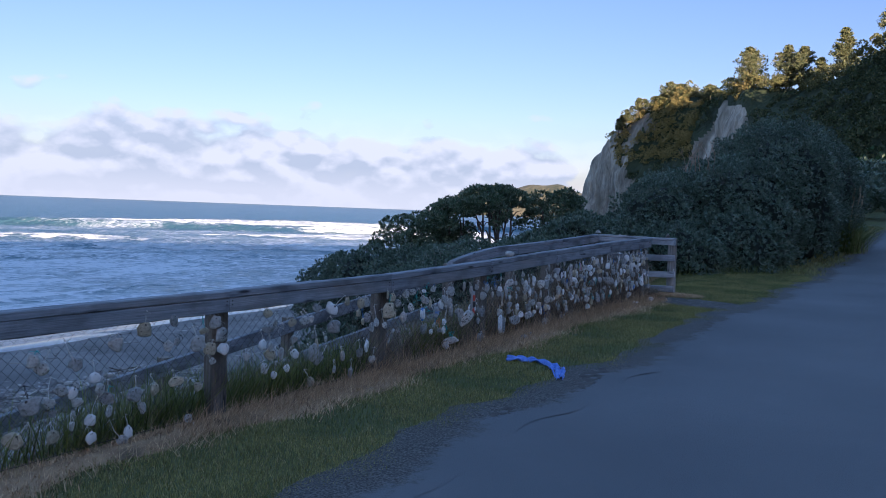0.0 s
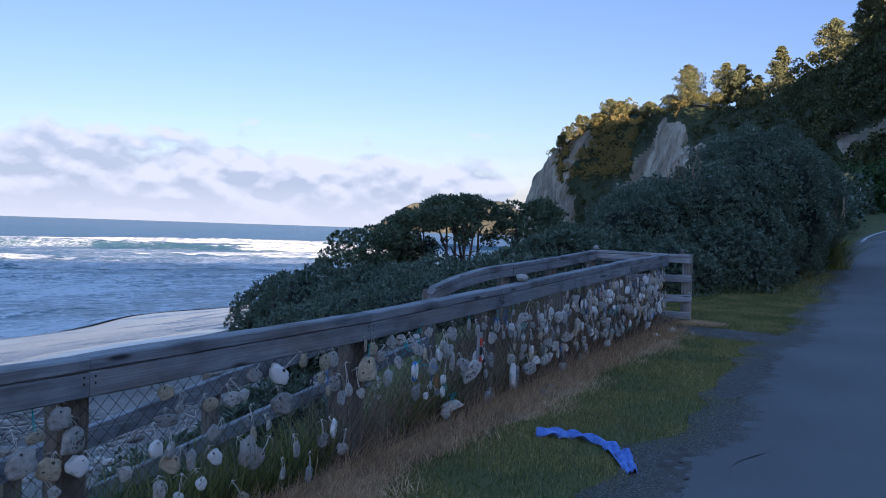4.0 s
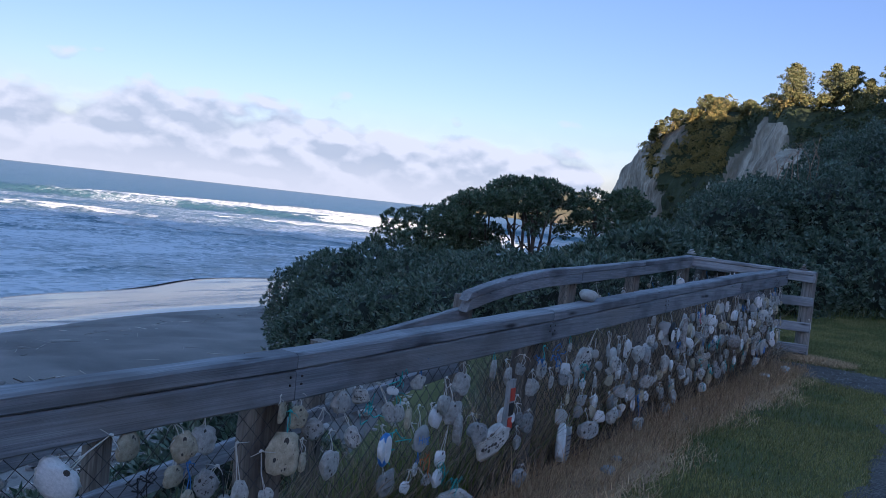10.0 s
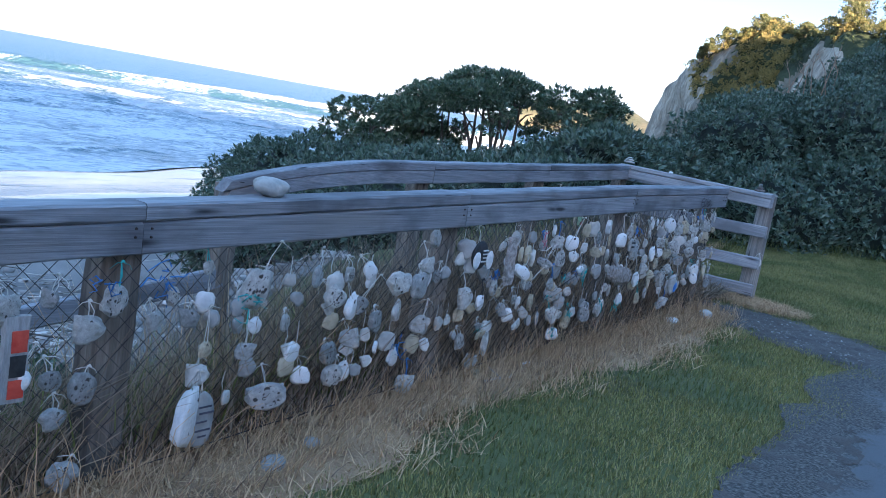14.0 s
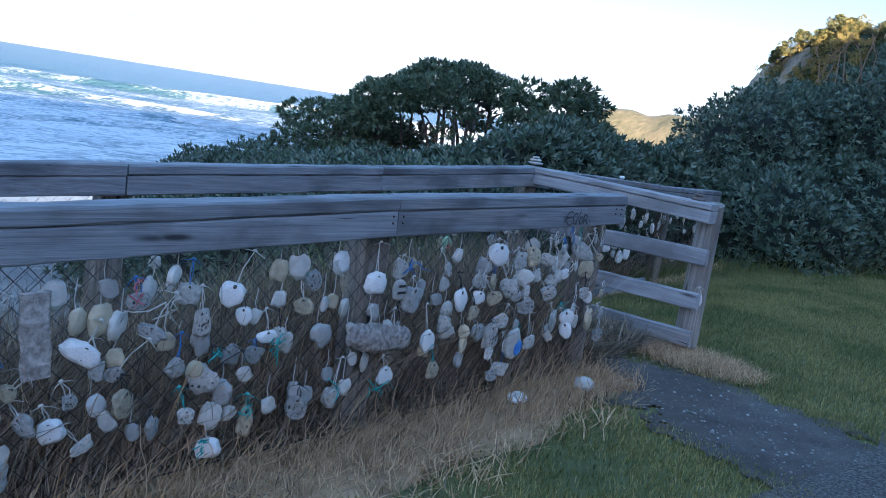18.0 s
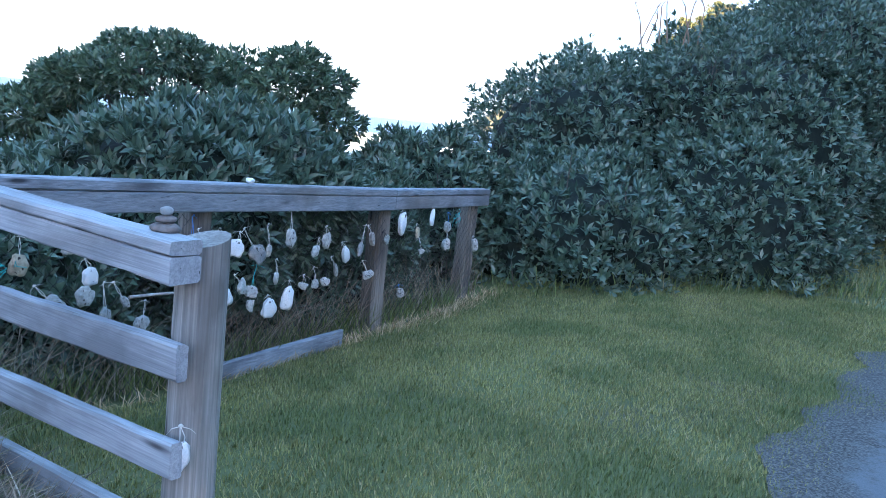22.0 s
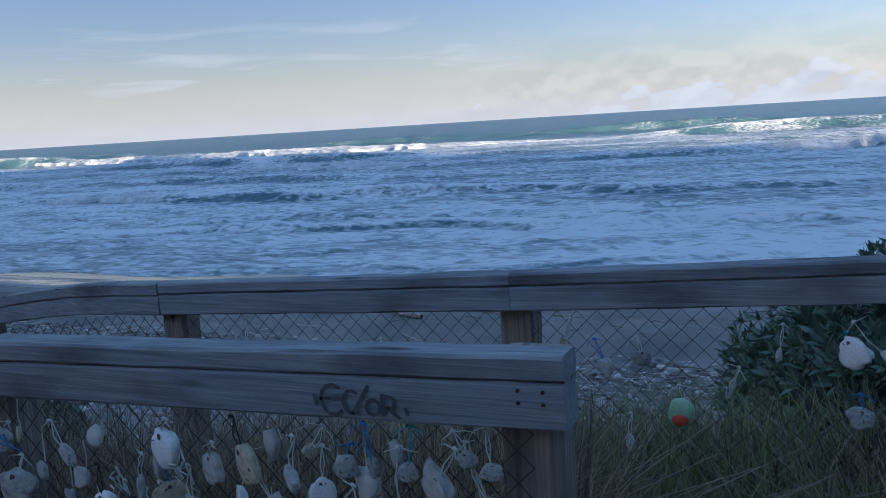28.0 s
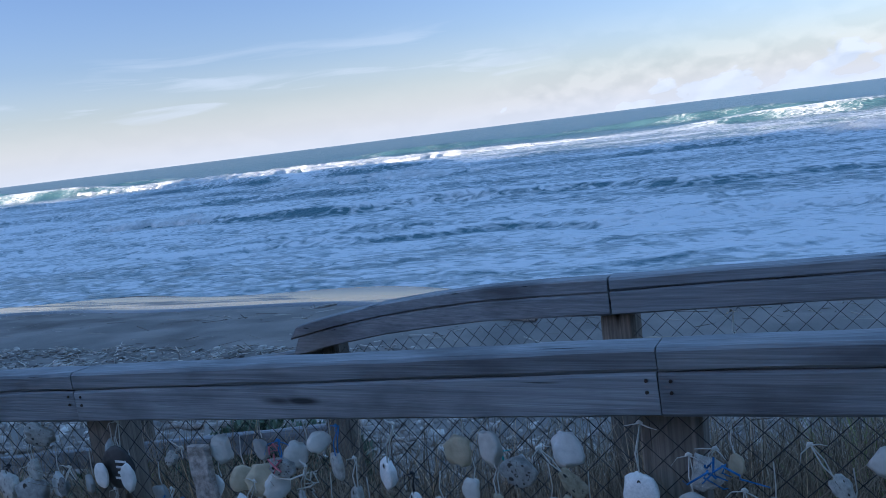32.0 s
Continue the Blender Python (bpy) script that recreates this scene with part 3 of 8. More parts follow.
def water_material():
    m = bpy.data.materials.new("surf_water")
    m.use_nodes = True
    n, l = m.node_tree.nodes, m.node_tree.links
    b = n["Principled BSDF"]
    tc = n.new("ShaderNodeTexCoord")

    def tex(scale, stretch, detail=5.0, dist=0.0):
        mp = n.new("ShaderNodeMapping")
        mp.inputs["Scale"].default_value = stretch
        l.new(tc.outputs["Object"], mp.inputs[0])
        t = n.new("ShaderNodeTexNoise")
        t.inputs["Scale"].default_value, t.inputs["Detail"].default_value, t.inputs["Distortion"].default_value = scale, detail, dist
        l.new(mp.outputs[0], t.inputs["Vector"])
        return t.outputs[0]

    def math_node(op, a, c=None, val=0.0):
        k = n.new("ShaderNodeMath")
        k.operation = op
        l.new(a, k.inputs[0])
        if c is not None:
            l.new(c, k.inputs[1])
        else:
            k.inputs[1].default_value = val
        return k.outputs[0]

    lace = tex(1.5, (1.0, 0.55, 1), 10.0, 1.0)
    streak = tex(0.17, (1.0, 0.4, 1), 7.0, 0.6)
    patch = tex(0.035, (1.6, 0.45, 1), 4.0)
    cover = n.new("ShaderNodeAttribute")
    cover.attribute_name = "foam"
    mass = math_node('ADD', math_node('MULTIPLY', lace, None, 0.62), math_node('MULTIPLY', streak, None, 0.42))
    mass = math_node('ADD', mass, math_node('MULTIPLY', patch, None, 0.26))
    mass = math_node('ADD', mass, cover.outputs["Fac"])
    ramp = n.new("ShaderNodeValToRGB")
    ramp.color_ramp.elements[0].position, ramp.color_ramp.elements[1].position = 0.57, 0.75
    l.new(mass, ramp.inputs[0])
    colour = n.new("ShaderNodeMixRGB")
    colour.inputs[1].default_value, colour.inputs[2].default_value = (0.075, 0.15, 0.175, 1), (0.72, 0.73, 0.74, 1)
    l.new(ramp.outputs[0], colour.inputs[0])
    l.new(colour.outputs[0], b.inputs["Base Color"])
    rough = n.new("ShaderNodeMapRange")
    rough.inputs[3].default_value, rough.inputs[4].default_value = 0.28, 0.75
    l.new(ramp.outputs[0], rough.inputs[0])
    l.new(rough.outputs[0], b.inputs["Roughness"])
    b.inputs["IOR"].default_value = 1.33
    b.inputs["Specular IOR Level"].default_value = 0.45
    bp = n.new("ShaderNodeBump")
    bp.inputs["Strength"].default_value, bp.inputs["Distance"].default_value = 1.0, 0.45
    l.new(math_node('ADD', math_node('ADD', tex(0.8, (1, 0.4, 1), 6.0), tex(0.09, (1, 0.3, 1), 3.0)), math_node('MULTIPLY', tex(3.2, (1, 0.35, 1), 4.0), None, 0.5)), bp.inputs["Height"])
    l.new(bp.outputs[0], b.inputs["Normal"])
    return m


WATER = water_material()
FOAM = material("white_foam", (0.42, 0.45, 0.46), (0.75, 0.75, 0.75), 0.8, 0.85, 1.0, 5, c3=(0.3, 0.36, 0.38), spots=0.6, stretch=(1, 0.5, 1), depth=0.4)
# swell lines: distance off the shore, height, half width
SWELLS = [(4, 0.14, 0.7), (12, 0.32, 1.2), (24, 0.6, 1.7), (40, 0.75, 2.2), (62, 1.0, 3.0), (92, 1.35, 4.0), (125, 1.3, 4.6), (170, 2.5, 5.5), (245, 2.2, 6.0)]


def turned_in(y):
    """How far the fronts swing in towards the shore up the bay."""
    t = np.clip(np.asarray(y, float) - 30, 0, None)
    return 0.95 * t * t / (t + 30)


def swell_shift(k, y):
    return 4 * np.sin(y * 0.011 * (1 + 0.13 * k) + k * 2.1) + 2.2 * np.sin(y * 0.037 + k * 1.3) + 0.7 * np.sin(y * 0.13 + k) - turned_in(y)


def swell_size(k, y):
    near = np.clip((SWELLS[k][0] - turned_in(y) - 3) / 12, 0, 1) if SWELLS[k][0] > 15 else np.clip(1 - turned_in(y) / 4, 0, 1)
    return near * (1 - 0.45 * np.clip(turned_in(y) / 20, 0, 1)) * np.clip(0.5 + 0.55 * np.sin(y * 0.021 + k * 2.7) + 0.45 * np.sin(y * 0.053 + k * 1.1), 0.12, 1.3)


sx = np.concatenate([spaced(0, 60, 120), spaced(60.8, 440, 330), spaced(445, 4700, 40, 2.2)])
sy = np.concatenate([-spaced(420, 4500, 24, 2.2)[::-1], spaced(-400, 420, 330), spaced(430, 4500, 24, 2.2)])


def sea_mesh():
    O, Y = np.meshgrid(sx, sy)
    X = np.where(O < 500, SHORE(np.clip(Y, -900, 900)) - O, -28.5 - O)
    Z = np.full_like(X, SEA) + 0.05 * np.sin(O * 1.9 + 0.6 * np.sin(Y * 0.4)) * np.sin(Y * 0.7 + O * 0.3)
    chop = np.clip(O / 15, 0.3, 1) * np.clip(1.4 - O / 300, 0.15, 1)
    Z += 0.11 * chop * (np.sin(O * 1.1 + 1.3 * np.sin(Y * 0.21) + 0.8 * np.sin(Y * 0.57)) + 0.7 * np.sin(O * 0.53 + 2.0 * np.sin(Y * 0.13 + 2)) * np.sin(Y * 0.3 + O * 0.11))
    foam = np.interp(O + turned_in(Y), [0, 15, 60, 150, 172, 215, 330, 600], [0.02, 0.05, 0.03, 0.015, 0.0, -0.12, -0.19, -0.22]) - 0.06 * np.clip(turned_in(Y) / 15, 0, 1)
    for k, (o, h, w) in enumerate(SWELLS):
        d = O - o - swell_shift(k, Y)
        Z += h * swell_size(k, Y) * np.where(d < 0, np.exp(-(d / (w * 0.5)) ** 2), np.exp(-(d / (w * 1.3)) ** 2))
        broken = 0.5 + 0.5 * np.sin(Y * 0.17 + k * 2.2 + 1.5 * np.sin(Y * 0.061 + k))
        front = np.exp(-((d + 0.6 * w) / (0.4 * w)) ** 2) * swell_size(k, Y) * broken
        trail = np.where(d > -0.2 * w, np.exp(-np.clip(d, 0, None) / (4 * w)), 0) * np.clip(swell_size(k, Y), 0, 1)
        foam += (0.08 * trail - 0.14 * front) * (1 if o < 200 else 0.4)
    v = np.stack([X, Y, Z], -1).reshape(-1, 3)
    nx = len(sx)
    i = (np.arange(len(sy) - 1)[:, None] * nx + np.arange(nx - 1)[None]).ravel()
    me = mesh_of("sea", v, np.stack([i, i + nx, i + nx + 1, i + 1], 1), True)
    me.attributes.new("foam", 'FLOAT', 'POINT').data.foreach_set("value", foam.astype(np.float32).ravel())
    return me


tagged(part("sea", sea_mesh(), WATER), "blue-green sea with lines of surf and drifting foam", "sea", kind="structure")


def breaker(k, y0, y1, steps):
    """A tumbling white crest along part of a swell: a lumpy ridge with a ragged foot."""
    o, h, w = SWELLS[k]
    ys = np.linspace(y0, y1, steps)
    r = np.random.default_rng(1000 + k * 31 + int(y0))
    prof = np.linspace(-1, 1, 9)
    smooth = lambda m_: np.convolve(r.normal(size=steps + m_), np.hanning(m_ + 1) / np.hanning(m_ + 1).sum(), "valid")[:steps]
    jag = smooth(12) * 1.6
    size = np.clip(swell_size(k, ys), 0.55, 1.3) * (1 - 0.25 * np.clip(turned_in(ys) / 20, 0, 1))
    end = np.clip(np.minimum(ys - y0, y1 - ys) / (0.35 * (y1 - y0)), 0, 1) ** 0.8
    vs = []
    for j, p in enumerate(prof):
        off = o + swell_shift(k, ys) - (0.15 + 0.62 * (p + 0.35)) * w * (1 + 0.35 * jag) * end
        lump = h * 0.85 * size * np.sqrt(np.clip(1 - p * p, 0, 1)) * end
        z = SEA - 0.05 + 0.06 * (p < 0.95) + lump * np.clip(1 + 0.4 * smooth(20) + 0.15 * smooth(6), 0.7, 1.6) * (0.9 if p > 0 else 0.95) + h * 0.25 * (p < 0) * end
        vs.append(np.stack([SHORE(ys) - off, ys, z], -1))
    v = np.stack(vs, 1).reshape(-1, 3)
    m = len(prof)
    i = (np.arange(steps - 1)[:, None] * m + np.arange(m - 1)[None]).ravel()
    ob = part("breaker", mesh_of("breaker", v, np.stack([i, i + 1, i + m + 1, i + m], 1), True), FOAM)
    return tagged(ob, "white tumbling crest of a breaking wave", "breaking wave", "lines of surf", "stuff")


for k, y0, y1 in [(3, -70, -40), (5, -95, -22), (5, 2, 30), (7, -420, -270), (7, -250, -28), (4, 48, 104), (5, 60, 86), (6, 104, 168), (7, 126, 196), (8, 138, 240)]:
    breaker(k, y0, y1, max(80, int((y1 - y0) * 3)))

# road
ry = np.concatenate([spaced(-120, -6, 20), spaced(-5, 40, 90), spaced(41, 130, 80)])


def bend(y):
    """How far the road has swung to the right."""
    t = np.clip(np.asarray(y, float) - 48, 0, 200)
    return 0.0095 * t ** 2


def left_edge(y):
    y = np.asarray(y, float)
    ragged = 0.1 * np.sin(y * 0.9) + 0.07 * np.sin(y * 2.3 + 1) + 0.04 * np.sin(y * 5.9)
    return 1.78 - 0.03 * np.clip(y - 14, 0, 30) + bend(y) + ragged * (y < 34)


def right_edge(y):
    y = np.asarray(y, float)
    return np.where(y < 33, 9.4 + 0.25 * np.clip(26 - y, 0, 40), 7.2 + 2.2 * np.exp(-(y - 33) / 4)) + bend(y)


RC = np.linspace(0, 1, 41)
rv = []
for c in RC:
    xx = left_edge(ry) * (1 - c) + right_edge(ry) * c
    rv.append(np.stack([xx, ry, ground_z(xx, ry) + 0.012 + 0.05 * np.sin(math.pi * c) + 0.004 * np.sin(xx * 5 + ry * 3)], -1))
rv = np.stack(rv, 1).reshape(-1, 3)
i = (np.arange(len(ry) - 1)[:, None] * 41 + np.arange(40)[None]).ravel()
road = tagged(part("road", mesh_of("road", rv, np.stack([i, i + 1, i + 42, i + 41], 1), True), ASPHALT), "worn grey asphalt road with ragged edges", "road", kind="structure")


def marking(pts, width, name="road_marking", label="white painted road marking"):
    """A painted strip along points in the plan."""
    pts = np.asarray(pts, float)
    dense = np.concatenate([pts[k] + (pts[k + 1] - pts[k]) * np.linspace(0, 1, 8)[:, None] for k in range(len(pts) - 1)])
    keep = np.r_[True, np.linalg.norm(np.diff(dense, axis=0), axis=1) > 1e-4]
    dense = dense[keep]
    d = np.gradient(dense, axis=0)
    d /= np.linalg.norm(d, axis=1, keepdims=True)
    s = np.stack([d[:, 1], -d[:, 0]], 1) * width / 2
    both = np.stack([dense - s, dense + s], 1).reshape(-1, 2)
    c = np.clip((both[:, 0] - left_edge(both[:, 1])) / (right_edge(both[:, 1]) - left_edge(both[:, 1])), 0, 1)
    z = ground_z(both[:, 0], both[:, 1]) + 0.012 + 0.05 * np.sin(math.pi * c) + 0.012
    i = np.arange(len(dense) - 1) * 2
    me = mesh_of(name, np.column_stack([both, z]), np.stack([i, i + 1, i + 3, i + 2], 1))
    ob = part(name, me, LINE_PAINT)
    return tagged(ob, label, "road marking", "road markings", "structure")


edge_y = np.linspace(48, 84, 12)
marking([(float(left_edge(y)) + 0.25, y) for y in edge_y], 0.14, label="white painted edge line along the bend")
for y in (50.0, 55.0, 60.5, 67.0):
    xm = float(left_edge(y) * 0.52 + right_edge(y) * 0.48)
    marking([(xm, y), (xm + 0.25, y + 2.0)], 0.16, label="short white centre line dash")
marking([(6.6, 49.0), (7.6, 54.0), (9.3, 60.5)], 0.2, label="white give-way line at the side road")
marking([(5.9, 49.3), (6.9, 48.9)], 0.3)
marking([(6.0, 53.0), (7.0, 53.2)], 0.3)
# arrow near the camera
marking([(6.08, 12.5), (6.3, 12.34), (6.5, 12.33), (6.62, 12.0)], 0.55, label="bent head of a worn white road arrow")
marking([(6.62, 12.0), (6.9, 11.2), (7.3, 10.2)], 0.3, label="shaft of a worn white road arrow")
marking([(6.5, 11.6), (6.1, 10.5)], 0.35, label="barb of a worn white road arrow")

# strip of dry straw litter at the foot of the front fence, and the gritty path to the ramp
ys_ = np.linspace(-3, 13.9, 140)
cols = np.linspace(-0.2, 1, 9)
sv = []
for c in cols:
    xx = np.where(c <= 0, c, c * (0.42 + 0.1 * np.sin(ys_ * 1.7) + 0.06 * np.sin(ys_ * 5.1)))
    sv.append(np.stack([xx, ys_, ground_z(xx, ys_) + 0.006 + 0.03 * np.sin(math.pi * np.clip(c, 0, 1))], -1))
sv = np.stack(sv, 1).reshape(-1, 3)
i = (np.arange(139)[:, None] * 9 + np.arange(8)[None]).ravel()
tagged(part("straw_litter", mesh_of("straw_litter", sv, np.stack([i, i + 1, i + 10, i + 9], 1), True), STRAW_SOIL), "strip of dead sprayed grass along the fence foot", "dead grass", kind="structure")


# the worn gritty shoulder where turf gives way to asphalt
def gritty_asphalt():
    """Asphalt that crumbles into dark grit as the wear grows."""
    m = material("crumbling_asphalt", (0.118, 0.122, 0.126), (0.172, 0.176, 0.18), 0.35, 0.88, 1.0, 150, c3=(0.148, 0.151, 0.155), spots=0.6, detail=12)
    n, l = m.node_tree.nodes, m.node_tree.links
    b = n["Principled BSDF"]
    base = b.inputs["Base Color"].links[0].from_socket
    tc, t1, t2 = n.new("ShaderNodeTexCoord"), n.new("ShaderNodeTexNoise"), n.new("ShaderNodeTexNoise")
    at, add, ramp, mix = n.new("ShaderNodeAttribute"), n.new("ShaderNodeMath"), n.new("ShaderNodeValToRGB"), n.new("ShaderNodeMixRGB")
    at.attribute_name, add.operation = "wear", 'MULTIPLY_ADD'
    t1.inputs["Scale"].default_value, t1.inputs["Detail"].default_value, t1.inputs["Roughness"].default_value = 6.0, 10.0, 0.75
    t2.inputs["Scale"].default_value, t2.inputs["Detail"].default_value = 60.0, 4.0
    for t in (t1, t2):
        l.new(tc.outputs["Object"], t.inputs["Vector"])
    l.new(t1.outputs[0], add.inputs[0])
    add.inputs[1].default_value = 1.3
    l.new(at.outputs["Fac"], add.inputs[2])
    half = n.new("ShaderNodeMath")
    half.operation = 'MULTIPLY'
    half.inputs[1].default_value = 0.8
    l.new(add.outputs[0], half.inputs[0])
    l.new(half.outputs[0], ramp.inputs[0])
    ramp.color_ramp.elements[0].position, ramp.color_ramp.elements[1].position = 0.72, 0.95
    grit_ = n.new("ShaderNodeValToRGB")
    grit_.color_ramp.elements[0].position, grit_.color_ramp.elements[1].position = 0.4, 0.66
    grit_.color_ramp.elements[0].color, grit_.color_ramp.elements[1].color = (0.045, 0.042, 0.036, 1), (0.17, 0.158, 0.14, 1)
    l.new(t2.outputs[0], grit_.inputs[0])
    l.new(ramp.outputs[0], mix.inputs[0])
    l.new(base, mix.inputs[1])
    l.new(grit_.outputs[0], mix.inputs[2])
    l.new(mix.outputs[0], b.inputs["Base Color"])
    return m


ys_ = np.concatenate([np.linspace(-4, 26, 460), np.linspace(26.1, 46, 100)])
cols = np.linspace(0, 1, 12)
inner = left_edge(ys_) - 0.26 - np.array([0.16 * noise.fractal(Vector((0, q * 0.9, 3)), 0.8, 2.1, 6) for q in ys_])
outer = left_edge(ys_) + 0.5
sv, wear = [], []
for c in cols:
    xx = inner * (1 - c) + outer * c
    road_c = np.clip((xx - left_edge(ys_)) / (right_edge(ys_) - left_edge(ys_)), 0, 1)
    sv.append(np.stack([xx, ys_, ground_z(xx, ys_) + 0.0145 + 0.05 * np.sin(math.pi * road_c) + 0.006 * (c < 0.5) * math.sin(2 * math.pi * c) + 0.004 * np.sin(xx * 5 + ys_ * 3) * (road_c > 0)], -1))
    wear.append(np.full(len(ys_), 1.15 - 1.25 * c) + np.array([0.3 * noise.fractal(Vector((9, q * 0.5, 0)), 0.9, 2.1, 3) for q in ys_]))
sv = np.stack(sv, 1).reshape(-1, 3)
i = (np.arange(len(ys_) - 1)[:, None] * 12 + np.arange(11)[None]).ravel()
shoulder_me = mesh_of("shoulder", sv, np.stack([i, i + 1, i + 13, i + 12], 1), True)
shoulder_me.attributes.new("wear", 'FLOAT', 'POINT').data.foreach_set("value", np.stack(wear, 1).astype(np.float32).ravel())
tagged(part("shoulder", shoulder_me, gritty_asphalt()), "ragged strip of dark grit between turf and asphalt", "road shoulder", kind="structure")


def patch_disc(name, cx, cy, rx, ry_, mat, label, category, turn=0.0, lift=0.008, cell=0.022):
    """A worn patch with a frayed outline lying on the ground."""
    reach = max(rx, ry_) * 1.3
    n = int(2 * reach / cell)
    g = np.linspace(-reach, reach, n + 1)
    U, V = np.meshgrid(g, g, indexing="ij")
    c = np.stack([(U[:-1, :-1] + U[1:, 1:]) / 2, (V[:-1, :-1] + V[1:, 1:]) / 2], -1)
    q = (c[..., 0] / rx) ** 2 + (c[..., 1] / ry_) ** 2
    idx = np.argwhere(q < 1.7)
    keep = [(a, b) for a, b in idx if q[a, b] + 0.75 * noise.fractal(Vector((c[a, b, 0] * 3 + cx, c[a, b, 1] * 3 + cy, 0.3)), 0.6, 2.1, 5) < 1.0]
    k = np.array(keep)
    x = cx + U * math.cos(turn) - V * math.sin(turn)
    y = cy + U * math.sin(turn) + V * math.cos(turn)
    v = np.stack([x, y, ground_z(x, y) + lift + 0.006 * np.sin(x * 31) * np.sin(y * 27)], -1).reshape(-1, 3)
    o = k[:, 0] * (n + 1) + k[:, 1]
    f = np.stack([o, o + n + 1, o + n + 2, o + 1], 1)
    used, back = np.unique(f, return_inverse=True)
    return tagged(part(name, mesh_of(name, v[used], back.reshape(-1, 4), True), mat), label, category, kind="structure")


patch_disc("path", 0.95, 13.95, 1.35, 0.6, GRAVEL, "trodden dark gritty path to the ramp gap", "path", -0.25, 0.012)
patch_disc("path", -0.6, 14.05, 0.8, 0.4, GRAVEL, "trodden dark gritty path to the ramp gap", "path", 0.0, 0.012)
patch_disc("bare_patch", 1.72, 10.4, 0.2, 1.3, GRAVEL, "muddy worn verge edge beside the road", "bare ground", 0.0, 0.016)
patch_disc("bare_patch", 1.82, 6.2, 0.18, 1.2, GRAVEL, "muddy worn verge edge beside the road", "bare ground", 0.0, 0.016)
patch_disc("straw_patch", 0.25, 14.85, 0.36, 0.2, STRAW_SOIL, "dead grass round the rail fence post", "dead grass", 0.3, 0.03)

# hills: foot, face, crest, plateau
FOOT = [(-113, 266, -6), (-98, 249, -6), (-75, 228, -5), (-58, 205, -3), (-45, 180, -1), (-30, 150, 3), (-16, 128, 6), (-4, 112, 7), (8, 100, 7), (16, 88, 6), (26, 70, 5), (36, 40, 3), (40, 0, 1), (44, -60, 0), (48, -160, 0), (50, -400, 0)]
# from (44, 52) on the crest is unseen, heights set for its shadow
CREST = [(-110, 269, 15), (-99, 255, 27), (-82, 244, 34.5), (-70, 240, 36), (-57, 229, 34), (-42, 197, 31.5), (-27, 189, 29), (-12, 161, 32), (-3, 137, 29.5), (8, 121, 31.5), (16, 100, 28.5), (24, 84, 28), (44, 52, 29), (85, 8, 26), (130, -60, 28), (140, -160, 37), (140, -500, 56)]


def along(points, n):
    p = np.asarray(points, float)
    s = np.r_[0, np.cumsum(np.linalg.norm(np.diff(p, axis=0), axis=1))]
    t = np.linspace(0, s[-1], n)
    return np.stack([np.interp(t, s, p[:, k]) for k in range(3)], 1)


def by_index(points, n):
    p = np.asarray(points, float)
    return np.stack([np.interp(np.linspace(0, len(p) - 1, n), np.arange(len(p)), p[:, k]) for k in range(3)], 1)


NH = 420
foot, crest = by_index(FOOT, NH), by_index(CREST, NH)


def hill_grid():
    rows = []
    for u in np.linspace(0, 1, 46):
        s = u ** 1.05
        p = foot * (1 - s) + crest * s
        rows.append(p)
    back = crest[:, :2] - foot[:, :2]
    back = back / np.linalg.norm(back, axis=1, keepdims=True)
    side = np.clip((np.arange(NH) - 150) / 60, 0, 1)
    # hidden plateau heights chosen for which slopes the low sun reaches
    for d, up, fall in ((8, 1.0, 0.5), (25, 2.0, -1), (60, 5, -4), (120, 6, -8), (260, 4, -12)):
        p = crest.copy()
        p[:, :2] += back * d * np.array([[1, 0.8]])
        p[:, 0] = np.maximum(p[:, 0], crest[:, 0])
        p[:, 2] += up * side + fall * (1 - side)
        rows.append(p)
    g = np.stack(rows, 1)
    for a in range(g.shape[0]):
        for c in range(1, g.shape[1]):
            q = Vector(g[a, c]) * 0.05
            k = min(1, c / 5) * min(1, 0.6 + a / 60)
            f = noise.fractal(q, 0.9, 2.2, 4)
            gully = noise.noise(Vector((q.x * 1.6, q.y * 1.6, 0)))
            g[a, c, 0] -= k * (f * 2.2 + gully * 4.0) * (c < 46)
            g[a, c, 1] -= k * (f * 1.6) * (c < 46)
            g[a, c, 2] += k * (f * 1.3)
    return g


HG = hill_grid()


def grid_mesh(name, g):
    na, nc = g.shape[:2]
    i = (np.arange(na - 1)[:, None] * nc + np.arange(nc - 1)[None]).ravel()
    return mesh_of(name, g.reshape(-1, 3), np.stack([i, i + 1, i + nc + 1, i + nc], 1), True)


hill_me = grid_mesh("hillside", HG)
hillside = part("hillside", hill_me, HILL)
hill_me.materials.append(CLIFF)
mid = np.zeros(len(hill_me.polygons) * 3)
hill_me.polygons.foreach_get("center", mid)
mid = mid.reshape(-1, 3)
ai = np.arange(NH - 1).repeat(50)
ci = np.tile(np.arange(50), NH - 1)
rag = np.array([noise.fractal(Vector(p) * 0.11, 0.9, 2.1, 4) for p in mid])
bare = (mid[:, 0] < -87 - 0.3 * (mid[:, 2] - 10) + 9 * rag) & (ci < 45)
bare |= (np.abs(ai - 116) < (43 - ci) * 1.6 + 8 * rag) & (ci > 14) & (ci < 42)
bare |= (ai > 28) & (ai < 66) & (ci > 26 + 0.2 * (ai - 28)) & (ci < 44) & (rag > -0.12 + 0.004 * (ai - 28))
bare |= (ai > 196) & (ai < 245) & (ci > 4) & (ci < 30) & (rag > 0.33)
hill_me.polygons.foreach_set("material_index", bare.astype(np.int32))
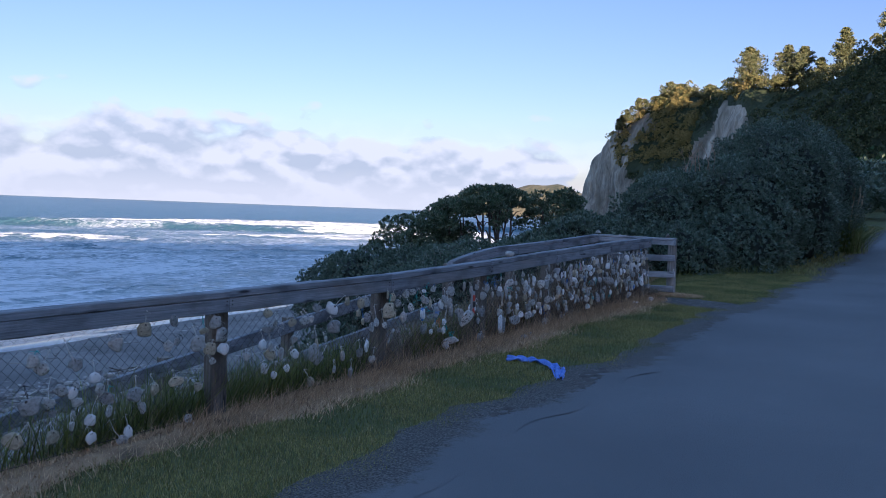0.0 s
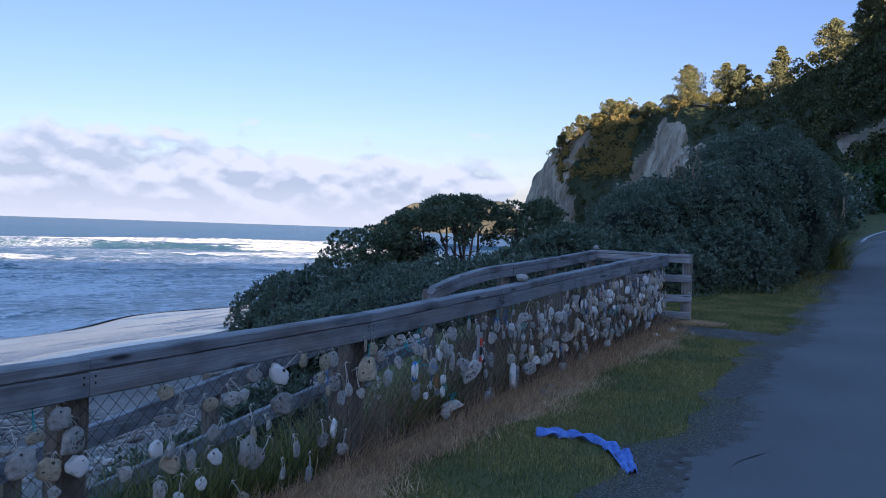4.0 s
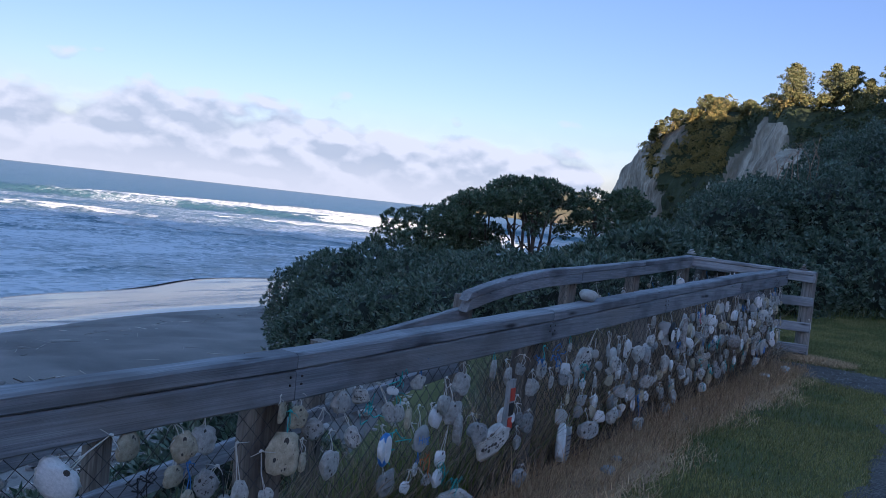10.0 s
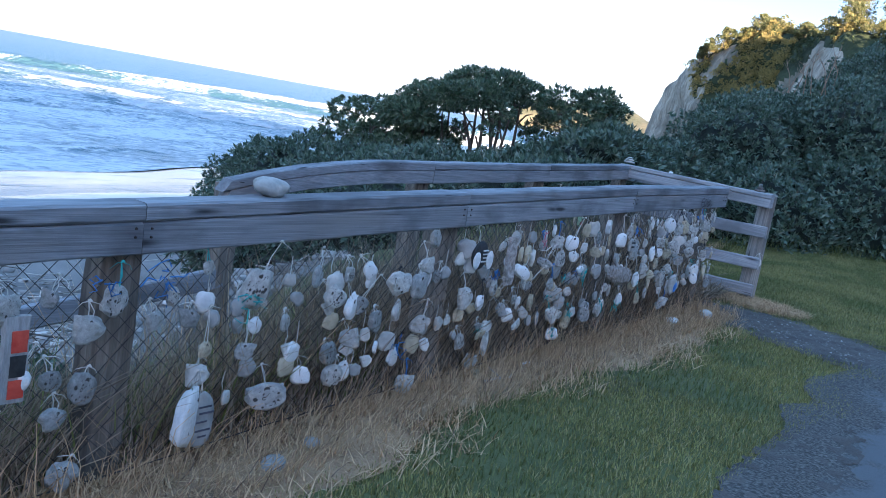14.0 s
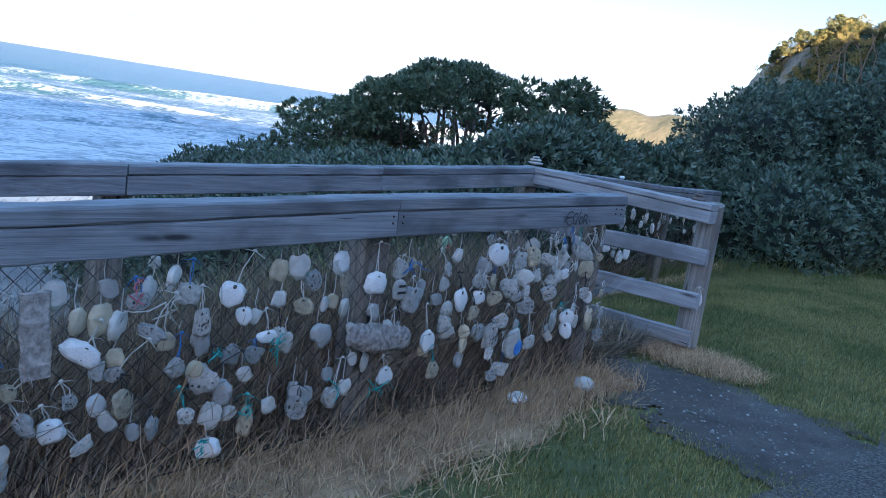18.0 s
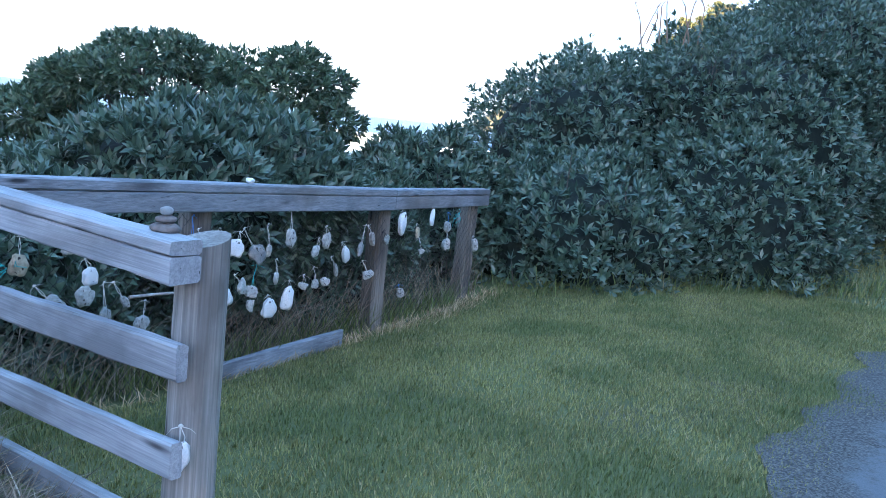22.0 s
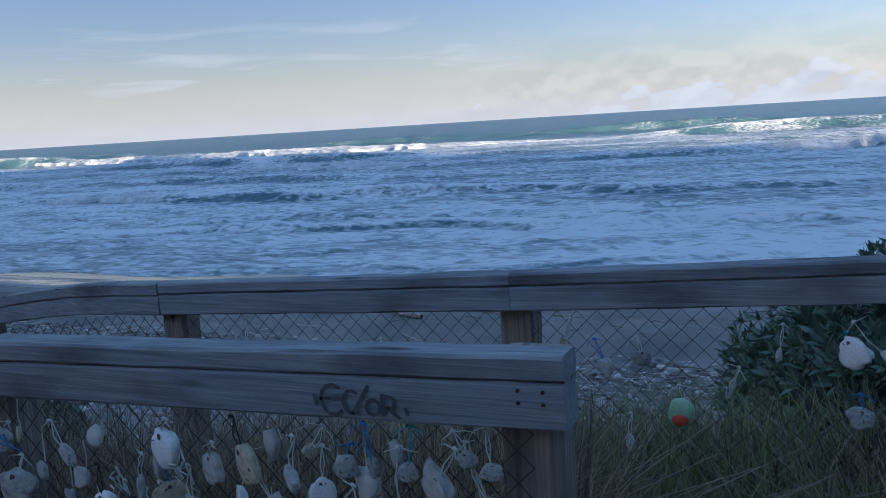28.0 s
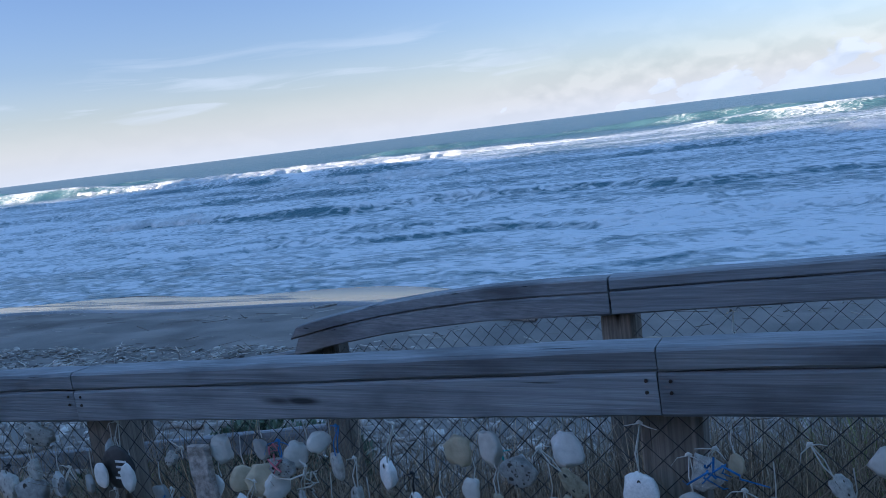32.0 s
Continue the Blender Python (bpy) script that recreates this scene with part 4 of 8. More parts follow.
tagged(hillside, "steep bush-covered hill with pale mudstone cliffs", "hillside", kind="structure")


def headland():
    n, m = 120, 14
    t = np.linspace(0, 1, n)
    cx, cy = -838 + 720 * t, 1225 + 40 * np.sin(t * 6) - 260 * t
    h = 52 * np.clip(t / 0.1, 0, 1) ** 0.7 * (0.75 + 0.2 * np.sin(t * 9) + 0.1 * np.sin(t * 23)) + 25 * t
    vs = []
    for c in np.linspace(0, 1, m):
        s = math.sin(c * math.pi / 2)
        vs.append(np.stack([cx, cy + 90 * c, SEA - 1 + (h + 1) * s + 2.0 * np.sin(t * 60 + c * 5) * c], 1))
    vs.append(np.stack([cx, cy + 400, np.full(n, SEA - 1)], 1))
    return np.stack(vs, 1)


HEADLAND = material("far_sunlit_scrub", (0.1, 0.1, 0.05), (0.25, 0.2, 0.11), 0.02, 0.95, 0.9, 0.12, c3=(0.34, 0.27, 0.17), spots=0.6, depth=4.0)
tagged(part("headland", grid_mesh("headland", headland()), HEADLAND), "distant scrubby headland with low ochre cliffs", "headland", kind="structure")


# clouds far out over the sea
def clouds():
    m = bpy.data.materials.new("evening_cloud")
    m.use_nodes = True
    n, l = m.node_tree.nodes, m.node_tree.links
    n.remove(n["Principled BSDF"])
    uv = n.new("ShaderNodeUVMap")
    sep = n.new("ShaderNodeSeparateXYZ")
    l.new(uv.outputs[0], sep.inputs[0])

    def tex(sx_, sy_, detail, dist=0.2, shift=(0, 0, 0)):
        mp = n.new("ShaderNodeMapping")
        mp.inputs["Scale"].default_value = (sx_, sy_, 1)
        mp.inputs["Location"].default_value = shift
        l.new(uv.outputs[0], mp.inputs[0])
        t = n.new("ShaderNodeTexNoise")
        t.inputs["Scale"].default_value, t.inputs["Detail"].default_value, t.inputs["Distortion"].default_value = 1.0, detail, dist
        l.new(mp.outputs[0], t.inputs["Vector"])
        return t.outputs[0]

    def mth(op, a, c, clamp=False):
        k = n.new("ShaderNodeMath")
        k.operation, k.use_clamp = op, clamp
        for j, v_ in enumerate((a, c)):
            if isinstance(v_, (int, float)):
                k.inputs[j].default_value = v_
            else:
                l.new(v_, k.inputs[j])
        return k.outputs[0]

    def curve(src, stops):
        r = n.new("ShaderNodeValToRGB")
        while len(r.color_ramp.elements) < len(stops):
            r.color_ramp.elements.new(0.5)
        for e, (p, g) in zip(r.color_ramp.elements, stops):
            e.position, e.color = p, (g, g, g, 1)
        l.new(src, r.inputs[0])
        return r.outputs[0]

    top = curve(sep.outputs[0], [(0.0, 0.0), (0.235, 0.0), (0.255, 0.55), (0.45, 0.62), (0.53, 0.5), (0.57, 0.05), (0.615, 0.1), (0.64, 0.25), (0.72, 0.22), (0.75, 0.0), (0.86, 0.0), (1.0, 0.0)])
    def cells(sx_, sy_, shift):
        mp = n.new("ShaderNodeMapping")
        mp.inputs["Scale"].default_value, mp.inputs["Location"].default_value = (sx_, sy_, 1), (0, shift, 0)
        warp = n.new("ShaderNodeVectorMath")
        warp.operation = 'MULTIPLY_ADD'
        wob = n.new("ShaderNodeTexNoise")
        wob.inputs["Scale"].default_value, wob.inputs["Detail"].default_value = 1.7, 4.0
        l.new(uv.outputs[0], mp.inputs[0])
        l.new(mp.outputs[0], wob.inputs["Vector"])
        l.new(wob.outputs["Color"], warp.inputs[0])
        warp.inputs[1].default_value = (0.7, 0.7, 0)
        l.new(mp.outputs[0], warp.inputs[2])
        vo = n.new("ShaderNodeTexVoronoi")
        vo.feature = 'SMOOTH_F1'
        vo.inputs["Scale"].default_value, vo.inputs["Smoothness"].default_value = 1.0, 0.4
        l.new(warp.outputs[0], vo.inputs["Vector"])
        return vo.outputs["Distance"]

    def billow(dv):
        a_ = tex(34, 4.6, 2.0, 0.2, (0, -4.6 * dv, 0))
        b_ = tex(130, 12.0, 6.0, 0.3, (0, -12.0 * dv, 0))
        round_ = mth('ADD', mth('MULTIPLY', cells(46, 5.0, -5.0 * dv), -0.3), mth('MULTIPLY', cells(120, 11.0, -11.0 * dv), -0.16))
        return mth('ADD', mth('ADD', mth('MULTIPLY', a_, 0.62), mth('MULTIPLY', b_, 0.2)), mth('ADD', round_, 0.32))

    puff, above = billow(0.0), billow(-0.08)
    dens = mth('ADD', mth('MULTIPLY', mth('SUBTRACT', top, sep.outputs[1]), 3.6), mth('MULTIPLY', mth('SUBTRACT', puff, 0.52), 3.0))
    alpha = curve(mth('ADD', dens, 0.25), [(0.0, 0.0), (0.1, 0.0), (0.5, 0.9), (1.0, 0.97)])
    haze = curve(sep.outputs[1], [(0.0, 0.85), (0.1, 0.75), (0.4, 0.2), (0.7, 0.0)])
    wisp = mth('MULTIPLY', curve(tex(16, 9, 7.0, 0.6, (3, 0, 0)), [(0.5, 0.0), (0.66, 0.55)]), curve(sep.outputs[0], [(0.0, 0.0), (0.72, 0.0), (0.8, 1.0), (1.0, 1.0)]))
    wisp = mth('MULTIPLY', wisp, curve(sep.outputs[1], [(0.2, 0.0), (0.35, 1.0), (0.6, 0.8), (0.8, 0.0)]))
    alpha = mth('MAXIMUM', mth('MAXIMUM', alpha, haze), wisp)
    # sunlit tops and shaded undersides painted from the density change with height
    lit_tone = n.new("ShaderNodeValToRGB")
    lit_tone.color_ramp.elements[0].position, lit_tone.color_ramp.elements[1].position = 0.4, 0.6
    lit_tone.color_ramp.elements[0].color, lit_tone.color_ramp.elements[1].color = (0.66, 0.655, 0.61, 1), (1.0, 0.91, 0.78, 1)
    l.new(mth('ADD', mth('MULTIPLY', mth('SUBTRACT', puff, above), 1.2), 0.49), lit_tone.inputs[0])
    # emission stands in for sunlight on the clouds
    em, tr, mx = n.new("ShaderNodeEmission"), n.new("ShaderNodeBsdfTransparent"), n.new("ShaderNodeMixShader")
    em.inputs[1].default_value = 0.67
    # pale haze painted along the horizon and over the far left
    pale = n.new("ShaderNodeMixRGB")
    l.new(mth('MAXIMUM', curve(sep.outputs[1], [(0.0, 0.9), (0.12, 0.7), (0.3, 0.0), (1.0, 0.0)]), curve(sep.outputs[0], [(0.0, 0.0), (0.74, 0.0), (0.8, 0.9), (1.0, 0.9)])), pale.inputs[0])
    l.new(lit_tone.outputs[0], pale.inputs[1])
    pale.inputs[2].default_value = (0.95, 0.87, 0.75, 1)
    l.new(pale.outputs[0], em.inputs[0])
    l.new(alpha, mx.inputs[0])
    l.new(tr.outputs[0], mx.inputs[1])
    l.new(em.outputs[0], mx.inputs[2])
    l.new(mx.outputs[0], n["Material Output"].inputs[0])
    # azimuth from 10 degrees right of +y round to the left by 150 degrees
    na, nv, R = 160, 8, 4300.0
    a = np.radians(np.linspace(-15, 205, na))
    h = np.linspace(-20, 700, nv)
    A, H = np.meshgrid(a, h, indexing="ij")
    v = np.stack([-R * np.sin(A), R * np.cos(A), H], -1).reshape(-1, 3)
    i = (np.arange(na - 1)[:, None] * nv + np.arange(nv - 1)[None]).ravel()
    me = mesh_of("cloud_backdrop", v, np.stack([i, i + nv, i + nv + 1, i + 1], 1), True)
    lay = me.uv_layers.new(name="sky")
    u01 = np.stack([np.repeat(np.linspace(0, 1.375, na), nv), np.tile(np.linspace(0, 1, nv), na)], 1)
    idx = np.zeros(len(me.loops), np.int32)
    me.loops.foreach_get("vertex_index", idx)
    lay.data.foreach_set("uv", u01[idx].ravel().astype(np.float32))
    ob = part("backdrop", me, m)
    return tagged(ob, "bank of low sunlit clouds over the sea horizon", "clouds", kind="structure")


clouds()

# ---- front fence ----
POSTS = [-2.6, -0.5, 1.55, 3.65, 5.87, 7.95, 9.84, 11.89, 13.75]
RAIL_TOP = [0.96, 0.98, 1.0, 1.025, 1.06, 1.137, 1.222, 1.315, 1.375]


def rail_top(y):
    return float(np.interp(y, POSTS, RAIL_TOP))


def heavy_rail(root, a, b, wide=0.1, seed=0, mat=None, high=0.17):
    """A rail of two timbers, the cap lying on the beam below."""
    a, b = Vector(a), Vector(b)
    cap, low = high * 0.35, high * 0.65 - 0.002
    part("rail_cap", beam(a - Vector((0, 0, cap / 2)), b - Vector((0, 0, cap / 2)), wide, cap, 14, 0.0022, 0.009, seed=seed), mat or WOOD, root)
    part("rail_beam", beam(a - Vector((0, 0, cap + 0.002 + low / 2)), b - Vector((0, 0, cap + 0.002 + low / 2)), wide - 0.004, low, 14, 0.0022, 0.007, seed=seed + 1), mat or WOOD, root)


def screws(root, x, y, z, n=(0.025, 0.055)):
    for dy in (-0.03, 0.03):
        for dz in n:
            bm = bmesh.new()
            bmesh.ops.create_cone(bm, cap_ends=True, segments=8, radius1=0.0052, radius2=0.004, depth=0.004, matrix=pose(x, y + dy, z - 0.09 - dz + 0.03, 0, 90, 0))
            part("screw", bm, SCREW, root)


def link_mesh(a, b, za, zb, foot, pitch=0.084, wire=0.002, bulge=0.006):
    """Chain-link netting between two ends: zigzag wires linked side by side."""
    a, b = np.array(a, float), np.array(b, float)
    length = np.linalg.norm(b - a)
    cols = int(length / pitch * 2)
    vs, fs, n = [], [], 0
    d = (b - a) / length
    side = np.array([-d[1], d[0]])
    for c in range(cols + 1):
        s0 = c * pitch / 2
        u = s0 / length
        top, low = za + (zb - za) * u, foot(*(a + d * s0))
        k = max(3, int((top - low) / (pitch / 2)))
        for sgn in ((1,) if c % 2 == 0 else (-1,)):
            i = np.arange(k + 1)
            s = s0 + sgn * (pitch / 4) * np.where(i % 2 == 0, 1, -1)
            z = top - i * pitch / 2
            sag = bulge * np.sin(z * 5 + s * 2)
            p = np.column_stack([a[0] + d[0] * s + side[0] * sag, a[1] + d[1] * s + side[1] * sag, z])
            ring = np.array([(0, 1), (0.87, -0.5), (-0.87, -0.5)]) * wire
            along_ = np.array([d[0], d[1], 0])
            out = np.array([side[0], side[1], 0])
            v = (p[:, None] + ring[None, :, :1] * along_ + ring[None, :, 1:] * out).reshape(-1, 3)
            j = np.arange(k)[:, None] * 3
            f = np.concatenate([np.stack([j + q, j + (q + 1) % 3, j + 3 + (q + 1) % 3, j + 3 + q], -1).reshape(-1, 4) for q in range(3)])
            vs.append(v)
            fs.append(f + n)
            n += len(v)
    return mesh_of("chain_link", np.concatenate(vs), np.concatenate(fs))


def post(root, x, y, z0, z1, w=0.15, d=0.13, seed=0, mat=None):
    part("post", beam((x, y, z0 - 0.15), (x, y, z1), w, d, 8, 0.004, 0.018, up=(1, 0, 0), seed=seed), mat or WOOD_Z, root)


front = thing("fence", "weathered timber rail fence with chain-link netting beside the verge", "fence", "fences along the ramp")
for k, (y, t) in enumerate(zip(POSTS, RAIL_TOP)):
    post(front, -0.1, y, float(ground_z(-0.1, y)), t - 0.03, 0.16, 0.13, k)
for k in range(0, len(POSTS) - 1):
    ya, yb = POSTS[k], POSTS[k + 1]
    yb = 13.86 if k == len(POSTS) - 2 else yb - 0.0015
    heavy_rail(front, (-0.005, ya + 0.0015, RAIL_TOP[k]), (-0.005, yb, RAIL_TOP[k + 1]), 0.11, 10 + k, None, 0.178)
for y, t in zip(POSTS[1:], RAIL_TOP[1:]):
    screws(front, 0.051, y if y < 13 else 13.78, t)
part("chain_link", link_mesh((-0.02, -2.6), (-0.02, 13.78), 0.86, 1.2, lambda x, y: float(ground_z(0, y)) + 0.02), WIRE, front)
v, f = joined([tube([(0.01, y, float(ground_z(0, y)) + 0.05 + 0.01 * math.sin(y * 3)) for y in np.linspace(-2.6, 13.75, 30)], [0.0025] * 30, 4)])
part("foot_wire", mesh_of("foot_wire", v, f), WIRE, front)

# ---- rail fence at the head of the ramp ----
gate = thing("rail_fence", "short weathered timber fence of four rails ending in a stout post", "fence", "fences along the ramp")
GZ = float(ground_z(0.05, 15.1))
bmp = bmesh.new()
bmesh.ops.create_cone(bmp, cap_ends=True, segments=16, radius1=0.09, radius2=0.084, depth=1.5, matrix=pose(0.05, 15.1, 0.61))
bmesh.ops.subdivide_edges(bmp, edges=[e for e in bmp.edges if abs(e.verts[0].co.z - e.verts[1].co.z) > 0.5], cuts=8)
for v_ in bmp.verts:
    k_ = 1 + 0.07 * noise.noise(Vector((v_.co.x * 14, v_.co.y * 14, v_.co.z * 1.5)))
    v_.co.x, v_.co.y = 0.05 + (v_.co.x - 0.05) * k_, 15.1 + (v_.co.y - 15.1) * k_
    if v_.co.z > 1.3:
        v_.co.z += 0.25 * (v_.co.y - 15.1) - 0.02
part("post", bmp, timber("pale_split_post", "z", (0.2, 0.19, 0.17), (0.47, 0.44, 0.39), (0.14, 0.12, 0.1), (0.32, 0.23, 0.15)), gate, "stout round post with drying cracks")
heavy_rail(gate, (-1.52, 14.985, 1.372), (0.13, 14.965, 1.355), 0.12, 60, WOOD_X, 0.135)
for z, s in ((0.92, 61), (0.60, 63), (0.325, 65)):
    part("rail", beam((-1.58, 14.965, z), (0.15, 14.96, z + 0.055), 0.045, 0.118, 10, 0.003, 0.008, seed=s), WOOD_X, gate)

# ---- back fence down the ramp ----
back = thing("fence", "weathered timber fence with netting on the ramp's beach side", "fence", "fences along the ramp")
BACK = [(-1.46, 15.05, 1.375), (-1.46, 13.22, 1.28), (-1.42, 11.4, 1.208), (-1.6, 9.75, 0.96)]
for k, (x, y, z) in enumerate(BACK):
    post(back, x - 0.1, y, float(ground_z(x, y)), z - 0.03, 0.15, 0.13, 80 + k)
for k in range(3):
    (xa, ya, za), (xb, yb, zb) = BACK[k], BACK[k + 1]
    if k < 2:
        heavy_rail(back, (xa, ya - 0.0015, za), (xb, yb + 0.0015, zb), 0.1, 90 + 3 * k, None, 0.16)
    part("chain_link", link_mesh((xa - 0.05, ya), (xb - 0.05, yb), za - 0.14, zb - 0.14, lambda x, y: float(ground_z(x, y))), WIRE, back)


def bowed(points, wide, high, seed):
    """A timber bent along points of its top edge, its far end cut on the slant."""
    pts = [Vector(p) for p in points]
    r = random.Random(seed)
    w, e = wide / 2, 0.008
    bm, rings = bmesh.new(), []
    for i, p in enumerate(pts):
        d = (pts[min(i + 1, len(pts) - 1)] - pts[max(i - 1, 0)]).normalized()
        side = d.cross(Vector((0, 0, 1))).normalized()
        ring = [(-w + e, 0), (w - e, 0), (w, -e), (w, -high + e), (w - e, -high), (-w + e, -high), (-w, -high + e), (-w, -e)]
        rings.append([bm.verts.new(p + side * (u + r.uniform(-.002, .002)) + Vector((0, 0, v_ + r.uniform(-.002, .002))) + d * (0.06 * -v_ / high if i == len(pts) - 1 else 0)) for u, v_ in ring])
    for p, q in zip(rings, rings[1:]):
        for i in range(8):
            bm.faces.new((p[i], p[(i + 1) % 8], q[(i + 1) % 8], q[i]))
    bm.faces.new(rings[0][::-1])
    bm.faces.new(rings[-1])
    bmesh.ops.recalc_face_normals(bm, faces=bm.faces)
    return bm


BOW = [(-1.42, 11.397, 1.208), (-1.44, 11.1, 1.195), (-1.47, 10.8, 1.175), (-1.505, 10.5, 1.14), (-1.54, 10.2, 1.095), (-1.575, 9.9, 1.035), (-1.6, 9.65, 0.975)]
part("rail_cap", bowed(BOW, 0.1, 0.064, 96), WOOD, back)
part("rail_beam", bowed([(x, y, z - 0.066) for x, y, z in BOW], 0.096, 0.095, 97), WOOD, back)
LOWER = [(-1.66, 9.74, 0.83), (-1.74, 8.1, 0.6), (-1.78, 6.4, 0.36), (-1.8, 4.6, 0.1), (-1.85, 2.6, -0.2), (-1.9, 0.5, -0.5), (-1.9, -1.6, -0.8)]
for k, (x, y, z) in enumerate(LOWER[1:]):
    post(back, x - 0.08, y, float(ground_z(x, y)), z + 0.02, 0.13, 0.12, 110 + k)
for k in range(len(LOWER) - 1):
    a_, b_ = Vector(LOWER[k]), Vector(LOWER[k + 1])
    part("rail", beam(a_ - Vector((0, 0, .07)), b_ - Vector((0, 0, .07)), 0.06, 0.15, 10, 0.003, seed=130 + k), WOOD, back)
    part("rail", beam(a_ - Vector((0, 0, .5)), b_ - Vector((0, 0, .5)), 0.05, 0.13, 10, 0.003, seed=140 + k), WOOD, back)

# ---- fence that runs on into the shrubs ----
side_fence = thing("fence", "weathered timber rail fence with netting and hung stones before dark shrubs", "fence", "fences along the ramp")
SIDE = [(-1.5, 15.02, 1.365), (-1.68, 16.55, 1.31), (-1.95, 18.6, 1.235), (-2.2, 20.4, 1.2)]
for k, (x, y, z) in enumerate(SIDE[1:]):
    post(side_fence, x - 0.1, y - (0.12 if k == 2 else 0), float(ground_z(x, y)), z - 0.04, 0.15, 0.14, 150 + k)
heavy_rail(side_fence, SIDE[0], SIDE[2], 0.1, 160, None, 0.17)
heavy_rail(side_fence, (SIDE[2][0], SIDE[2][1] + 0.003, SIDE[2][2]), SIDE[3], 0.1, 163, None, 0.165)
part("chain_link", link_mesh((-1.55, 15.1), (-2.2, 20.3), 1.2, 1.05, lambda x, y: float(ground_z(x, y))), WIRE, side_fence)
part("bottom_board", beam((-1.66, 16.4, 0.11), (-1.83, 18.0, 0.12), 0.04, 0.16, 8, 0.003, seed=170), WOOD, side_fence)

# ---- hung stones ----
def stone_mesh(name, w, h, d, lumps, seed, sub=3, hole=True, square=0.0):
    """A flat water-worn stone hanging from its top: rounded, uneven, with shallow bored pits."""
    bm = bmesh.new()
    bmesh.ops.create_icosphere(bm, subdivisions=sub, radius=1.0)
    off = Vector((seed * 3.7, seed * 1.9, seed * 0.7))
    r = random.Random(seed)
    pits = [Vector((1, r.uniform(-0.15, 0.15), 0.62))] + [Vector((1 if r.random() < 0.75 else -1, r.uniform(-0.75, 0.75), r.uniform(-0.75, 0.8))) for _ in range(lumps)]
    for vtx in bm.verts:
        c = vtx.co.normalized()
        q = c.copy()
        if square:
            m_ = max(abs(c.y), abs(c.z), 1e-3)
            q = c.lerp(Vector((c.x, c.y / m_ * 0.85, c.z / m_ * 0.85)), square * (1 - abs(c.x)))
        k = 1 + 0.36 * noise.noise(c * 1.4 + off) + 0.17 * noise.noise(c * 4.0 + off)
        q = Vector((math.copysign(abs(q.x) ** 0.5, q.x) * (1 + 0.1 * noise.noise(c * 3 + off)), q.y * k * (1 - 0.18 * math.copysign(1, seed % 3 - 1) * q.z), q.z * k))
        vtx.co = Vector((q.x * d / 2, q.y * w / 2, q.z * h / 2 - h / 2))
    me = bm_mesh(name, bm, True)
    return me, pits


def pit_mesh(w, h, d, pits, seed):
    """Bored pits: small dished discs sunk flush in the face, the holes' shade put into their dark colour."""
    vs, fs, n = [], [], 0
    r = random.Random(seed + 50)
    for p in pits:
        if p.y ** 2 + p.z ** 2 > 0.62:
            continue
        s = (r.uniform(0.1, 0.16) if p is pits[0] else 0.025 + 0.085 * r.random() ** 2) * h
        depth = math.sqrt(max(0.02, 1 - 0.95 * (p.y ** 2 + p.z ** 2))) ** 0.5
        c = Vector((p.x * d / 2 * depth * 1.02, p.y * w / 2, p.z * h / 2 - h / 2))
        ring = [c + Vector((0.0012 * p.x, s * 0.5 * math.cos(a), s * 0.6 * math.sin(a))) for a in np.linspace(0, 2 * math.pi, 8, endpoint=False)]
        vs += ring + [c - Vector((p.x * 0.004, 0, 0))]
        fs += [(n + k, n + (k + 1) % 8, n + 8) for k in range(8)]
        n += 9
    return mesh_of("bored_pits", [tuple(v) for v in vs], fs) if vs else None


def string_mesh(length, seed, tail=True):
    """A loop of string from the netting down through the stone's hole, with a knot and loose ends."""
    r = random.Random(seed)
    top = Vector((-0.02, r.uniform(-0.01, 0.01), length))
    bends = [Vector((0.004, 0.004, -0.012)), Vector((0.004, r.uniform(-.008, .008), length * 0.45)), top]
    pieces = [tube(bends, [0.0022, 0.002, 0.002], 4), tube([Vector((-0.006, -0.004, -0.012)), Vector((-0.006, r.uniform(-.01, .01), length * 0.5)), top], [0.002] * 3, 4)]
    pieces.append(tube([top + Vector((0.008, -0.006, 0)), top + Vector((0.012, 0, 0.004)), top + Vector((0.006, 0.008, 0))], [0.004, 0.006, 0.003], 5))
    if tail:
        for s in (-1, 1):
            e = r.uniform(0.02, 0.06)
            pieces.append(tube([top + Vector((0.01, 0, 0)), top + Vector((0.02, s * e * 0.6, -e * 0.1)), top + Vector((0.016, s * e, -e * r.uniform(0.2, 0.9)))], [0.0018, 0.0016, 0.001], 4))
    v, f = joined(pieces)
    return mesh_of("string", v, f, True)


SHAPES = [("pale", 40, 0.0), ("pale", 6, 0.3), ("tan", 30, 0.2), ("grey", 12, 0.0), ("shell", 0, 0.0), ("pale", 60, 0.5), ("grey", 44, 0.4), ("shell", 2, 0.2), ("tan", 3, 0.0), ("pale", 0, 0.6),
          ("pale", 9, 0.1), ("shell", 1, 0.4), ("grey", 3, 0.5), ("pale", 18, 0.2)]
SKIN = {"pale": STONE_PALE, "tan": STONE_TAN, "grey": STONE_GREY, "shell": SHELL}
LABEL = {"pale": "pale pitted beach stone hung on the netting by string", "tan": "tan sandstone pebble hung on the netting by string",
         "grey": "grey bored siltstone hung on the netting by string", "shell": "smooth white beach stone hung on the netting by string"}
PROTO = []
for k, (skin, holes, sq) in enumerate(SHAPES):
    me, pits = stone_mesh("hanging_stone", 1.0, 1.0, 0.3, holes, k + 3, 3, square=sq)
    me.materials.append(SKIN[skin])
    pm = pit_mesh(1.0, 1.0, 0.3, pits, k)
    PROTO.append((skin, me, pm))
